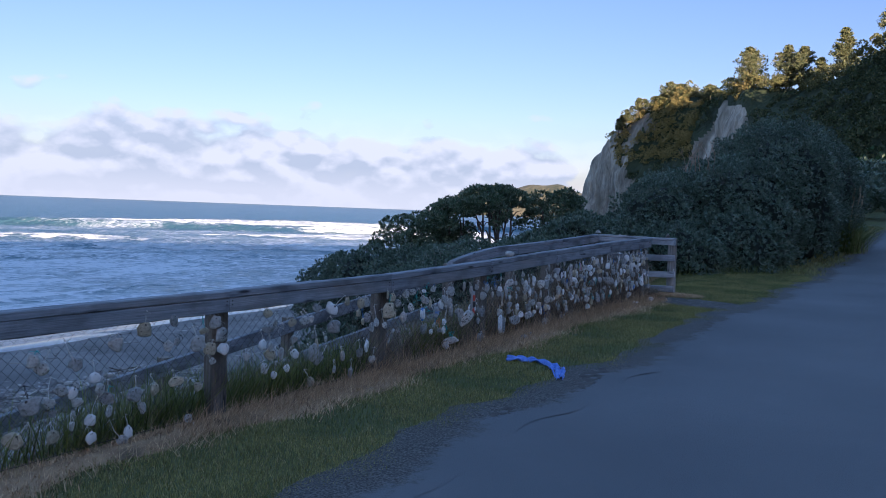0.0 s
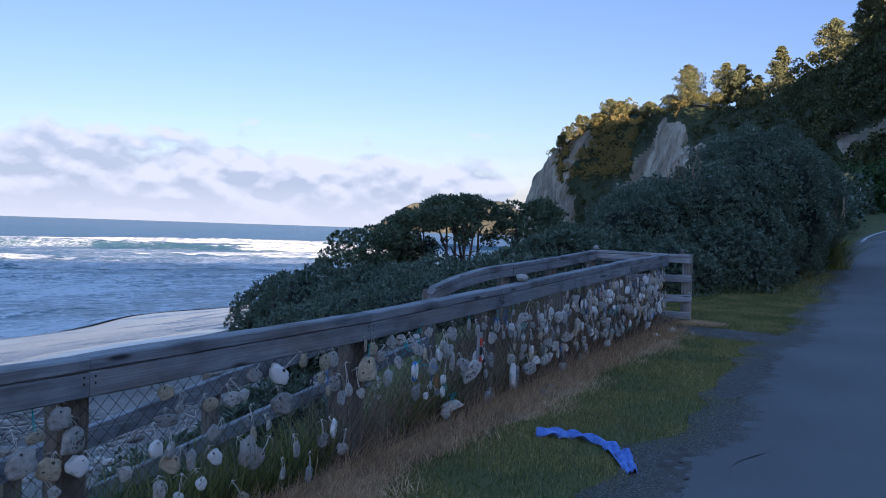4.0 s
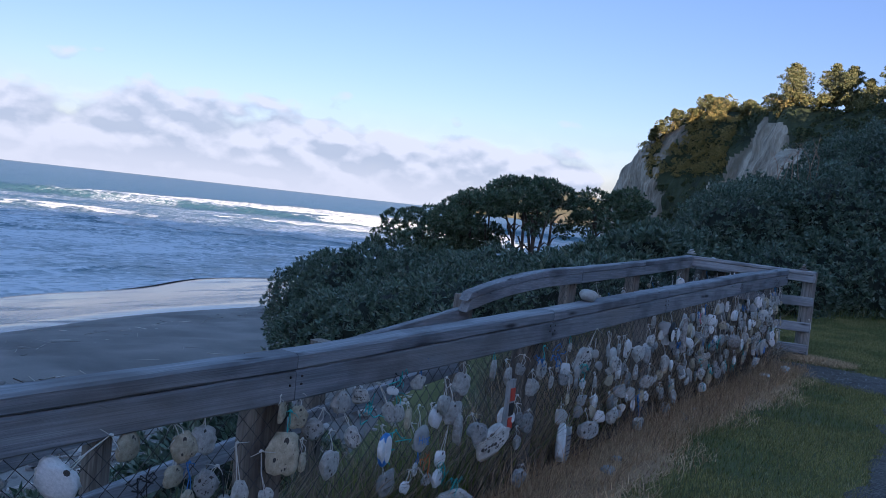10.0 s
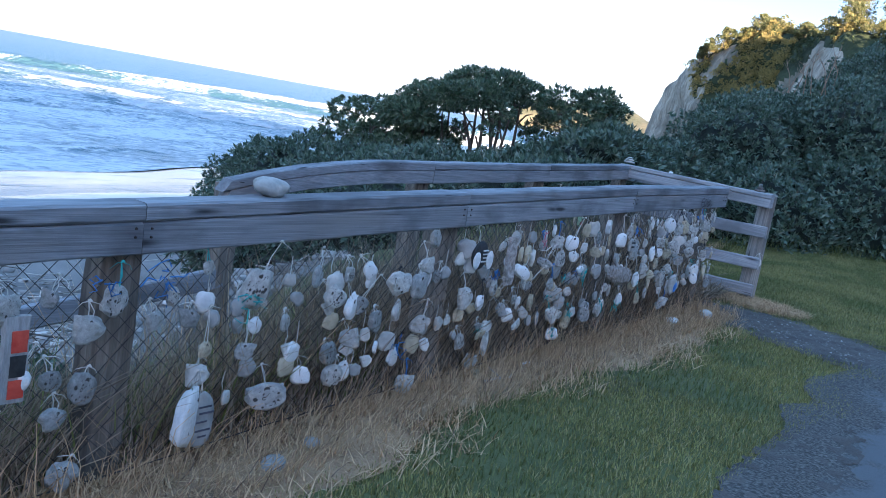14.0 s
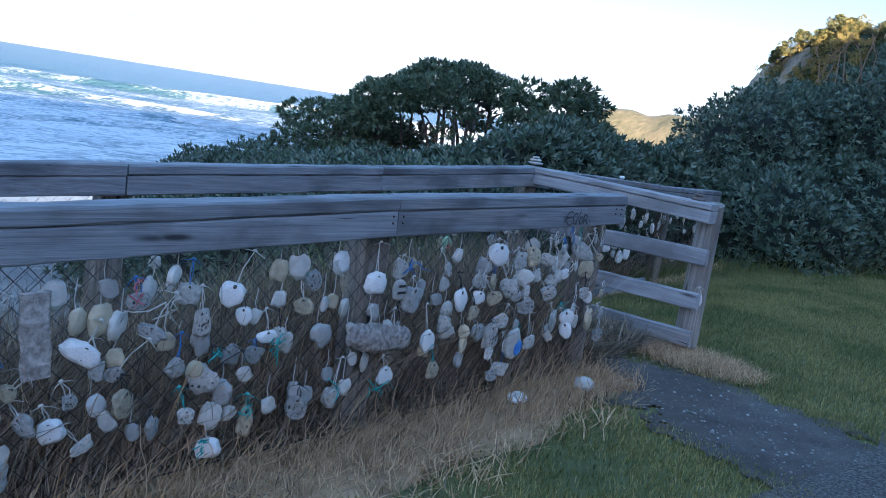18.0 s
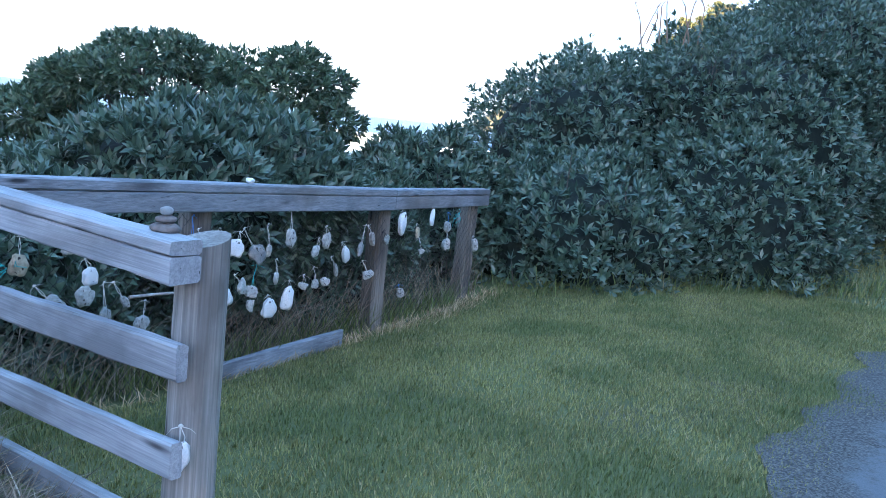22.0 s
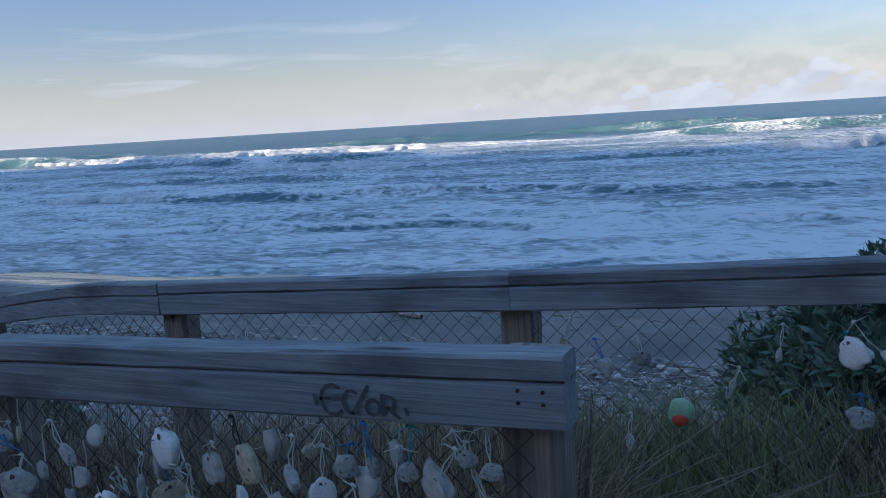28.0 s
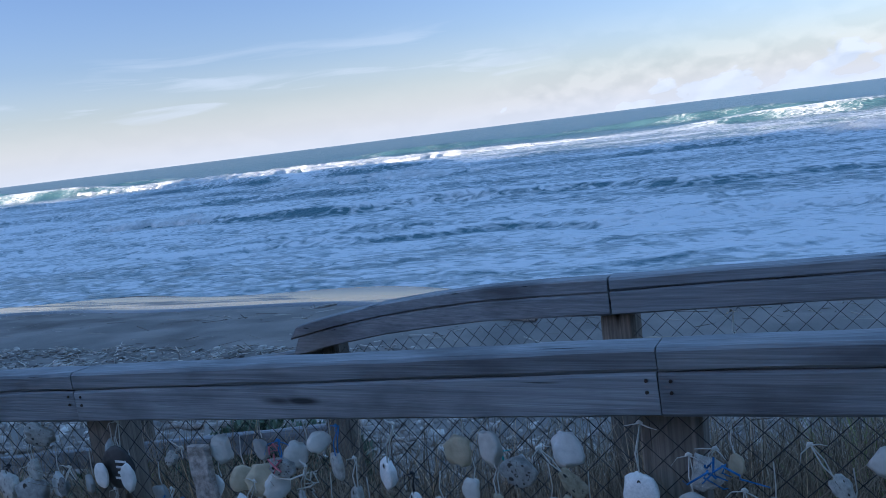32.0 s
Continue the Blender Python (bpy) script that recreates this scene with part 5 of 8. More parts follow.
CORDS = [STRING] * 8 + [CORD_TEAL, CORD_BLUE, STRING, CORD_BLACK]
string_sets = {}
for mat_ in (STRING, CORD_TEAL, CORD_BLUE, CORD_BLACK):
    for L in (0.03, 0.055, 0.09, 0.14):
        me = string_mesh(L, int(L * 1000))
        me.materials.append(mat_)
        string_sets[mat_.name, L] = me
hr = random.Random(11)


def hang(x, y, z, w, h, kind=None, facing=0.0, group="stones hung on the front fence"):
    """One stone whose middle is at (x, y, z)."""
    k = hr.randrange(len(PROTO)) if kind is None else kind
    skin, me, pm = PROTO[k]
    ob = new("hanging_stone", me)
    mirror = -1 if hr.random() < 0.5 else 1
    size = Matrix.Diagonal(((w + h) * 0.5 * hr.uniform(0.85, 1.2), w * mirror, h, 1))
    ob.matrix_basis = pose(x, y, z + h / 2, hr.gauss(0, 22), 0, facing + hr.uniform(-50, 30)) @ size
    tagged(ob, LABEL[skin], "hanging stone", group)
    if pm:
        tagged(part("pitting", pm, PIT_SHADE, ob), kind="stuff")
    L = hr.choice((0.03, 0.055, 0.055, 0.09, 0.09, 0.14))
    s = part("string", string_sets[hr.choice(CORDS).name, L], None, ob)
    s.matrix_basis = Matrix.Diagonal((1 / size[0][0], 1 / size[1][1], 1 / size[2][2], 1)) @ pose(0.0, 0, -0.1 * h)
    return ob


# where the known stones hang: along the fence, height of the middle, width, height
HUNG_0 = [(1.88, 0.15, 0.13, 0.12), (1.93, 0.37, 0.15, 0.13), (1.98, 0.66, 0.09, 0.1), (2.05, 0.6, 0.11, 0.1), (2.08, 0.37, 0.09, 0.08), (2.11, 0.14, 0.1, 0.1), (2.19, 0.43, 0.11, 0.08), (2.26, 0.6, 0.1, 0.1), (2.29, 0.34, 0.08, 0.07), (2.4, 0.07, 0.1, 0.09), (2.42, 0.49, 0.08, 0.08), (2.47, 0.4, 0.1, 0.09), (2.53, 0.33, 0.12, 0.1), (2.6, 0.7, 0.11, 0.11), (2.76, 0.32, 0.14, 0.11), (2.83, 0.79, 0.11, 0.11), (2.92, 0.33, 0.1, 0.09), (3.01, 0.63, 0.08, 0.08), (3.1, 0.83, 0.08, 0.1), (3.12, 0.36, 0.12, 0.08)]
HUNG_1 = [(3.31, 0.63, 0.13, 0.13), (3.40, 0.72, 0.10, 0.05), (3.48, 0.57, 0.11, 0.10), (3.50, 0.78, 0.10, 0.11), (3.58, 0.67, 0.14, 0.13), (3.64, 0.54, 0.10, 0.10), (3.85, 0.46, 0.07, 0.08), (4.03, 0.54, 0.09, 0.09), (4.07, 0.80, 0.09, 0.09), (4.11, 0.66, 0.12, 0.07), (4.14, 0.51, 0.09, 0.09), (4.20, 0.71, 0.07, 0.07), (4.27, 0.43, 0.09, 0.12), (4.35, 0.29, 0.07, 0.07), (4.38, 0.69, 0.09, 0.08), (4.47, 0.52, 0.08, 0.09), (4.54, 0.69, 0.10, 0.09), (4.64, 0.38, 0.16, 0.15), (4.69, 0.54, 0.06, 0.04), (4.76, 0.79, 0.10, 0.09), (4.83, 0.30, 0.08, 0.14), (4.87, 0.49, 0.07, 0.06), (4.96, 0.60, 0.14, 0.13), (4.98, 0.76, 0.16, 0.10)]
HUNG_2 = [(5.01, 0.19, 0.08, 0.08), (5.12, 0.30, 0.08, 0.11), (5.18, 0.83, 0.11, 0.10), (5.27, 0.12, 0.10, 0.11), (5.36, 0.70, 0.10, 0.08), (5.37, 0.79, 0.10, 0.10), (5.42, 0.61, 0.09, 0.08), (5.47, 0.80, 0.10, 0.11), (5.49, 0.34, 0.14, 0.10), (5.53, 0.63, 0.09, 0.10), (5.58, 0.54, 0.08, 0.10), (5.60, 0.21, 0.08, 0.08), (5.65, 0.58, 0.08, 0.10), (5.77, 0.54, 0.06, 0.07), (5.81, 0.85, 0.08, 0.08), (5.85, 0.69, 0.13, 0.17), (5.90, 0.82, 0.09, 0.09), (5.97, 0.63, 0.08, 0.08), (6.03, 0.74, 0.09, 0.09), (6.13, 0.59, 0.12, 0.12), (6.17, 0.84, 0.10, 0.10), (6.18, 0.80, 0.08, 0.10), (6.22, 0.68, 0.07, 0.10), (6.26, 0.85, 0.08, 0.07)]
HUNG_3 = [(6.44, 0.76, 0.07, 0.10), (6.45, 0.60, 0.13, 0.12), (6.48, 0.85, 0.06, 0.04), (6.50, 0.42, 0.12, 0.12), (6.55, 0.74, 0.07, 0.09), (6.57, 0.74, 0.09, 0.10), (6.64, 0.70, 0.10, 0.10), (6.64, 0.66, 0.11, 0.12), (6.67, 0.38, 0.06, 0.06), (6.69, 0.86, 0.08, 0.08), (6.71, 0.86, 0.10, 0.10), (6.71, 0.57, 0.07, 0.04), (6.72, 0.45, 0.06, 0.06), (6.80, 0.38, 0.07, 0.06), (6.81, 0.37, 0.10, 0.10), (6.83, 0.67, 0.12, 0.12), (6.90, 0.73, 0.13, 0.10), (6.90, 0.38, 0.10, 0.09), (6.91, 0.37, 0.13, 0.09), (6.93, 0.47, 0.08, 0.08), (6.97, 0.19, 0.09, 0.09), (6.98, 0.68, 0.12, 0.12), (6.98, 0.18, 0.09, 0.10), (7.06, 0.56, 0.16, 0.12)]
HUNG_4 = [(7.07, 0.81, 0.12, 0.12), (7.08, 0.81, 0.11, 0.11), (7.09, 0.24, 0.19, 0.09), (7.20, 0.55, 0.11, 0.11), (7.34, 0.85, 0.10, 0.12), (7.34, 0.46, 0.26, 0.15), (7.51, 0.80, 0.11, 0.10), (7.58, 0.56, 0.11, 0.12), (7.66, 0.82, 0.06, 0.07), (7.67, 0.55, 0.08, 0.08), (7.71, 0.41, 0.11, 0.08), (7.77, 0.20, 0.11, 0.11), (7.79, 0.71, 0.11, 0.11), (7.81, 0.50, 0.10, 0.12), (7.88, 0.80, 0.10, 0.12), (8.04, 0.71, 0.08, 0.08), (8.10, 0.79, 0.07, 0.07), (8.19, 0.71, 0.08, 0.08), (8.25, 0.90, 0.06, 0.06), (8.26, 0.31, 0.18, 0.25), (8.28, 0.58, 0.07, 0.07), (8.47, 0.55, 0.09, 0.08), (8.54, 0.79, 0.12, 0.19), (8.60, 0.34, 0.19, 0.13)]
HUNG_5 = [(8.68, 0.64, 0.08, 0.08), (8.81, 0.39, 0.09, 0.09), (8.84, 0.83, 0.09, 0.10), (8.85, -0.06, 0.06, 0.06), (8.90, 0.73, 0.11, 0.11), (8.94, 0.47, 0.11, 0.12), (9.02, 0.36, 0.11, 0.11), (9.03, 0.83, 0.08, 0.08), (9.06, 0.53, 0.10, 0.10), (9.07, 0.67, 0.15, 0.11), (9.10, 0.37, 0.08, 0.10), (9.12, 0.84, 0.08, 0.09), (9.15, 0.67, 0.10, 0.10), (9.26, 0.59, 0.10, 0.12), (9.32, 0.60, 0.07, 0.11), (9.39, 0.77, 0.15, 0.12), (9.40, 0.61, 0.11, 0.11), (9.44, 0.75, 0.14, 0.13), (9.53, 0.75, 0.15, 0.14), (9.56, 0.85, 0.09, 0.09), (9.58, 0.22, 0.12, 0.12), (9.62, 0.54, 0.10, 0.11), (9.63, 0.98, 0.13, 0.09), (9.67, 0.55, 0.07, 0.10)]
HUNG_6 = [(9.69, 0.97, 0.09, 0.08), (9.70, 0.78, 0.06, 0.07), (9.95, 0.65, 0.10, 0.14), (9.99, 0.40, 0.08, 0.10), (10.12, 0.62, 0.09, 0.09), (10.14, 0.48, 0.08, 0.04), (10.14, 0.26, 0.10, 0.05), (10.15, 0.52, 0.08, 0.04), (10.16, 0.43, 0.09, 0.04), (10.18, 0.18, 0.09, 0.08), (10.20, 0.27, 0.12, 0.07), (10.24, 0.69, 0.10, 0.10), (10.25, 0.36, 0.19, 0.11), (10.27, 0.92, 0.05, 0.07), (10.43, 0.51, 0.09, 0.09), (10.49, 0.60, 0.06, 0.06), (10.53, 0.44, 0.09, 0.05), (10.54, 0.76, 0.14, 0.08), (10.68, 0.57, 0.10, 0.12), (10.70, 0.93, 0.10, 0.07), (10.77, 0.81, 0.11, 0.06), (10.80, 0.46, 0.07, 0.09), (10.87, 0.68, 0.08, 0.08), (10.90, 0.94, 0.09, 0.09)]
HUNG_7 = [(10.92, 0.48, 0.07, 0.07), (10.96, 0.83, 0.07, 0.12), (11.04, 0.33, 0.10, 0.09), (11.04, 0.58, 0.12, 0.12), (11.06, 0.68, 0.09, 0.08), (11.09, 0.93, 0.10, 0.10), (11.21, 0.41, 0.06, 0.13), (11.21, 0.68, 0.08, 0.08), (11.26, 0.75, 0.11, 0.05), (11.42, 0.86, 0.08, 0.08), (11.46, 0.42, 0.10, 0.11), (11.61, 0.93, 0.05, 0.10), (11.64, 0.44, 0.09, 0.10), (11.82, 0.93, 0.11, 0.11), (11.94, 0.50, 0.10, 0.09), (12.07, 0.84, 0.14, 0.14), (12.27, 0.97, 0.05, 0.08), (12.27, 0.48, 0.08, 0.09), (12.41, 0.82, 0.10, 0.12), (12.54, 0.74, 0.09, 0.08), (12.57, 0.82, 0.08, 0.07), (12.57, 0.90, 0.08, 0.08), (12.58, 0.63, 0.10, 0.09), (12.63, 0.65, 0.09, 0.13)]
HUNG_8 = [(12.65, 0.81, 0.09, 0.08), (12.67, 0.89, 0.11, 0.10), (12.67, 1.04, 0.13, 0.12), (12.71, 0.60, 0.11, 0.16), (12.72, 0.52, 0.11, 0.10), (12.76, 0.86, 0.11, 0.11), (12.77, 0.38, 0.08, 0.07), (12.79, 0.68, 0.08, 0.09), (12.82, 0.73, 0.11, 0.10), (12.83, 0.41, 0.10, 0.08), (12.84, 0.52, 0.11, 0.13), (12.84, 1.00, 0.09, 0.10), (12.86, 1.04, 0.13, 0.12), (12.88, 0.81, 0.10, 0.08), (12.94, 1.02, 0.09, 0.12), (12.97, 0.55, 0.09, 0.09), (12.97, 0.74, 0.12, 0.08), (13.02, 0.90, 0.08, 0.08), (13.06, 0.53, 0.11, 0.08), (13.11, 1.00, 0.11, 0.07), (13.14, 0.80, 0.10, 0.09), (13.16, 0.80, 0.12, 0.12), (13.18, 1.08, 0.04, 0.04), (13.20, 0.97, 0.08, 0.09)]
HUNG_9 = [(13.23, 0.86, 0.08, 0.08), (13.25, 0.63, 0.12, 0.11), (13.28, 1.05, 0.07, 0.07), (13.29, 0.67, 0.13, 0.14), (13.35, 1.06, 0.04, 0.06), (13.36, 0.89, 0.06, 0.07), (13.40, 0.57, 0.08, 0.10), (13.40, 0.64, 0.11, 0.10), (13.42, 0.95, 0.06, 0.06), (13.46, 0.68, 0.14, 0.11), (13.52, 0.61, 0.08, 0.09), (13.54, 1.01, 0.13, 0.10), (13.57, 0.78, 0.07, 0.08), (13.60, 1.10, 0.05, 0.05), (13.64, 0.61, 0.13, 0.14), (13.65, 0.99, 0.05, 0.05), (13.67, 1.08, 0.06, 0.05), (13.77, 0.76, 0.06, 0.06), (13.79, 0.63, 0.08, 0.06), (13.80, 0.50, 0.08, 0.09)]
HUNG = HUNG_0 + HUNG_1 + HUNG_2 + HUNG_3 + HUNG_4 + HUNG_5 + HUNG_6 + HUNG_7 + HUNG_8 + HUNG_9
taken = []
for row in HUNG:
    y, z, w, h = row
    if any((y - a) ** 2 + (z - b) ** 2 < (0.3 * (max(w, h) + c)) ** 2 for a, b, c in taken):
        continue
    w, h = w * 0.93, h * 0.95
    hang(0.03 + hr.uniform(0, 0.025), y, z, w, h)
    taken.append((y, z, max(w, h)))


def fill(count, y0, y1, z0, z1, smin, smax, gap=0.7):
    """More stones where the netting is crowded, clear of those already there."""
    made = tries = 0
    while made < count and tries < count * 40:
        tries += 1
        y = hr.uniform(y0, y1)
        z = hr.uniform(z0, z1) + 0.04 * (y - 8)
        s = hr.uniform(smin, smax)
        if all((y - a) ** 2 + (z - b) ** 2 > (gap * 0.5 * (s + c)) ** 2 for a, b, c in taken):
            hang(0.02 + hr.uniform(0, 0.02), y, z, s * hr.uniform(0.8, 1.1), s * hr.uniform(0.9, 1.4))
            taken.append((y, z, s))
            made += 1


fill(16, -0.5, 1.9, 0.1, 0.8, 0.06, 0.13)
fill(14, 1.9, 3.7, 0.1, 0.85, 0.05, 0.09)
fill(8, 3.7, 6.0, 0.25, 0.85, 0.06, 0.12)
fill(14, 9.9, 13.7, 0.4, 0.85, 0.05, 0.09)


def crowd(count, y0, y1, z0, z1, smin, smax):
    """The small stones behind the others where they hang too thick to count, joined."""
    bins, made, tries = {}, 0, 0
    while made < count and tries < count * 60:
        tries += 1
        y, s = hr.uniform(y0, y1), hr.uniform(smin, smax)
        z = hr.uniform(z0, z1) + 0.04 * (y - 8)
        if any((y - a) ** 2 + (z - b) ** 2 < (0.36 * (s + c)) ** 2 for a, b, c in taken):
            continue
        taken.append((y, z, s))
        made += 1
        skin, me, pm = PROTO[hr.randrange(len(PROTO))]
        m = np.array(pose(0.008 + hr.uniform(0, 0.012), y, z + s / 2, hr.gauss(0, 20), 0, hr.uniform(-50, 30)) @ Matrix.Diagonal((s, s * hr.uniform(0.7, 1.0), s, 1)))
        co = np.zeros(len(me.vertices) * 3)
        me.vertices.foreach_get("co", co)
        fc_ = np.array([p.vertices[:] for p in me.polygons])
        bins.setdefault(skin, []).append((co.reshape(-1, 3) @ m[:3, :3].T + m[:3, 3], fc_))
        top = Vector((0.0, y, z + s * 0.42))
        bins.setdefault("string", []).append(tube([top, top + Vector((0, hr.uniform(-.01, .01), 0.03)), top + Vector((0, 0, hr.uniform(0.06, 0.11)))], [0.002] * 3, 4))
    for skin, pieces in bins.items():
        v, f = joined(pieces)
        nm = "hung_pebbles" if skin != "string" else "string_ties"
        tagged(part(nm, mesh_of(nm, v, f, True), SKIN[skin] if skin != "string" else STRING), "crowd of small hung pebbles on the netting" if skin != "string" else "short white strings tying small pebbles to the netting", "hanging stones" if skin != "string" else "string", "stones hung on the front fence", "stuff")


crowd(105, 8.2, 13.75, 0.3, 0.88, 0.06, 0.11)

# stones on the back and side fences
SIDE_HUNG_1 = [(16.41, 0.96, 0.07, 0.07), (16.49, 0.94, 0.05, 0.09), (16.80, 0.91, 0.11, 0.11), (16.94, 0.85, 0.11, 0.13), (17.09, 0.87, 0.08, 0.08), (17.31, 0.93, 0.09, 0.13), (17.72, 0.89, 0.10, 0.11), (17.62, 0.82, 0.06, 0.09), (17.95, 0.76, 0.09, 0.13), (18.29, 0.84, 0.07, 0.14), (18.51, 0.83, 0.08, 0.08), (18.76, 0.96, 0.11, 0.18), (19.02, 0.86, 0.05, 0.10), (19.27, 0.97, 0.08, 0.15), (19.58, 0.87, 0.12, 0.10), (19.77, 0.92, 0.07, 0.14), (19.59, 0.71, 0.08, 0.11), (20.17, 0.66, 0.08, 0.14), (19.12, 0.69, 0.05, 0.05), (18.18, 0.79, 0.05, 0.11), (18.28, 0.58, 0.10, 0.07), (17.84, 0.65, 0.05, 0.11), (17.75, 0.59, 0.08, 0.06), (17.62, 0.59, 0.06, 0.07)]
SIDE_HUNG_2 = [(17.49, 0.59, 0.08, 0.05), (17.34, 0.52, 0.09, 0.17), (17.19, 0.68, 0.08, 0.08), (17.13, 0.49, 0.13, 0.13), (16.96, 0.62, 0.08, 0.08), (16.84, 0.64, 0.09, 0.11), (16.68, 0.62, 0.09, 0.12), (16.42, 0.70, 0.10, 0.12), (16.60, 0.89, 0.07, 0.07), (18.81, 0.37, 0.07, 0.09), (16.57, 0.68, 0.05, 0.07), (16.95, 0.53, 0.05, 0.08), (15.73, 0.85, 0.08, 0.10), (15.73, 0.75, 0.11, 0.10), (15.84, 0.63, 0.07, 0.10), (16.09, 0.55, 0.08, 0.10), (16.16, 0.93, 0.12, 0.10), (15.94, 0.69, 0.04, 0.07), (15.65, 1.00, 0.07, 0.10), (15.35, 0.95, 0.08, 0.1), (15.5, 0.72, 0.09, 0.11)]
for y, z, w, h in SIDE_HUNG_1 + SIDE_HUNG_2:
    hang(float(np.interp(y, [15.02, 16.55, 18.6, 20.4], [-1.46, -1.64, -1.91, -2.16])), y, z, w, h, None, 7, "stones hung on the side fence")
BACK_HUNG = [(14.48, 1.01, 0.15, 0.14), (14.65, 0.87, 0.14, 0.12), (14.78, 0.85, 0.11, 0.09), (14.53, 0.77, 0.12, 0.10), (14.73, 0.72, 0.08, 0.09), (14.26, 0.99, 0.03, 0.07), (14.59, 0.99, 0.04, 0.08), (13.91, 0.76, 0.08, 0.1), (14.1, 0.84, 0.04, 0.12),
             (13.75, 0.95, 0.09, 0.08), (13.6, 0.9, 0.07, 0.1), (13.45, 0.99, 0.07, 0.07), (13.35, 0.83, 0.12, 0.14), (13.0, 0.85, 0.07, 0.12), (12.6, 0.92, 0.06, 0.08), (12.2, 0.8, 0.08, 0.1), (11.9, 0.88, 0.07, 0.09), (12.9, 0.62, 0.09, 0.1), (13.7, 0.6, 0.08, 0.08), (11.6, 0.7, 0.08, 0.1)]
for y, z, w, h in BACK_HUNG:
    hang(float(np.interp(y, [9.82, 11.4, 13.22], [-1.58, -1.38, -1.42])), y, z, w * 0.8, h * 0.82, None, 0, "stones hung on the back fence")

# ---- loose stones: cairns, rail stone, fallen stones ----
def pebble(name, label, m, w, d, h, mat, seed, category="stone", group="", parent=None):
    bm = bmesh.new()
    bmesh.ops.create_icosphere(bm, subdivisions=3, radius=1.0)
    off = Vector((seed * 2.3, seed, -seed))
    for vtx in bm.verts:
        c = vtx.co.copy()
        k = 1 + 0.16 * noise.noise(c * 1.4 + off) + 0.04 * noise.noise(c * 5 + off)
        vtx.co = Vector((c.x * k * w / 2, c.y * k * d / 2, math.copysign(abs(c.z) ** 0.8, c.z) * k * h / 2 + h / 2))
    ob = part(name, bm_mesh(name, bm, True), mat, parent, "" if parent else label, m)
    return ob if parent else tagged(ob, label, category, group)


pebble("stone", "pale rounded beach stone resting on the fence rail", pose(-0.02, 8.55, rail_top(8.55) - 0.002, 0, 3, 80), 0.165, 0.09, 0.075, STONE_PALE, 4)
for base, seed, mats in (((-1.46, 14.99, 1.385), 20, (STONE_GREY, STONE_PALE, STONE_PALE)), ((-0.02, 15.0, 1.352), 30, (STONE_DARK, STONE_DARK, STONE_GREY))):
    z = base[2]
    for k, (w, h) in enumerate(((0.12, 0.03), (0.1, 0.024), (0.075, 0.02)) if seed == 20 else ((0.1, 0.035), (0.07, 0.026), (0.05, 0.03))):
        pebble("stone", "flat pebble stacked in a small cairn on the rail end", pose(base[0], base[1], z, 0, 0, 40 * k + seed), w, w * 0.75, h, mats[k], seed + k, "stone", "stacked cairn pebbles")
        z += h * 0.94
for y_, m_ in ((10.61, 0.05), (10.66, 0.04)):
    pebble("shell", "small white shell lying at the fence foot", pose(0.12, y_, float(ground_z(np.array([0.12]), np.array([y_]))[0]) + 0.02, 10, 20, y_ * 900), m_, m_ * 0.75, 0.02, SHELL, int(y_ * 10), "shell", "shells at the fence foot")
pebble("stone", "grey fallen stone lying in the straw", pose(0.27, 8.5, float(ground_z(np.array([0.27]), np.array([8.5]))[0]) + 0.005, 5, 0, 30), 0.1, 0.13, 0.06, STONE_GREY, 14)
pebble("stone", "small pale pebble on the side fence rail", pose(-1.72, 16.9, 1.3), 0.06, 0.05, 0.035, SHELL, 9)
pebble("stone", "pale stone fallen on the dry grass by the fence", pose(0.14, 12.91, float(ground_z(0.1, 12.9)) + 0.02, 0, 0, 20), 0.11, 0.17, 0.045, SHELL, 12, "stone", "fallen stones")
pebble("stone", "pitted pale stone fallen on the dry grass by the fence", pose(0.22, 13.45, float(ground_z(0.2, 13.4)) + 0.02), 0.12, 0.12, 0.08, STONE_PALE, 13, "stone", "fallen stones")
pebble("stone", "grey stone fallen on the grass by the fence", pose(0.22, 8.75, float(ground_z(0.2, 8.7)) + 0.015), 0.07, 0.08, 0.05, STONE_GREY, 14, "stone", "fallen stones")
hang(0.135, 14.99, 0.66, 0.07, 0.1, 4, 0, "stones hung on the rail fence")

# driftwood pieces hung on the netting
def drift_slab(name, label, m, l_, h, d, seed, mat=DRIFT):
    bm = bmesh.new()
    bmesh.ops.create_icosphere(bm, subdivisions=4, radius=1.0)
    for vtx in bm.verts:
        c = vtx.co.copy()
        g = 0.26 * noise.noise(Vector((c.y * 2, c.z * 9, c.x * 9 + seed))) + 0.12 * noise.noise(Vector((c.y * 9, c.z * 5, c.x * 5 + seed))) + 0.2 * noise.noise(c * 2 + Vector((seed, 0, 0)))
        vtx.co = Vector((c.x * (1 + g) * d / 2, math.copysign(abs(c.y) ** 0.6, c.y) * l_ / 2, math.copysign(abs(c.z) ** 0.7, c.z) * (1 + g * 1.6) * h / 2))
    return tagged(part(name, bm_mesh(name, bm, True), mat, None, "", m), label, "driftwood", "driftwood hung on the fence")


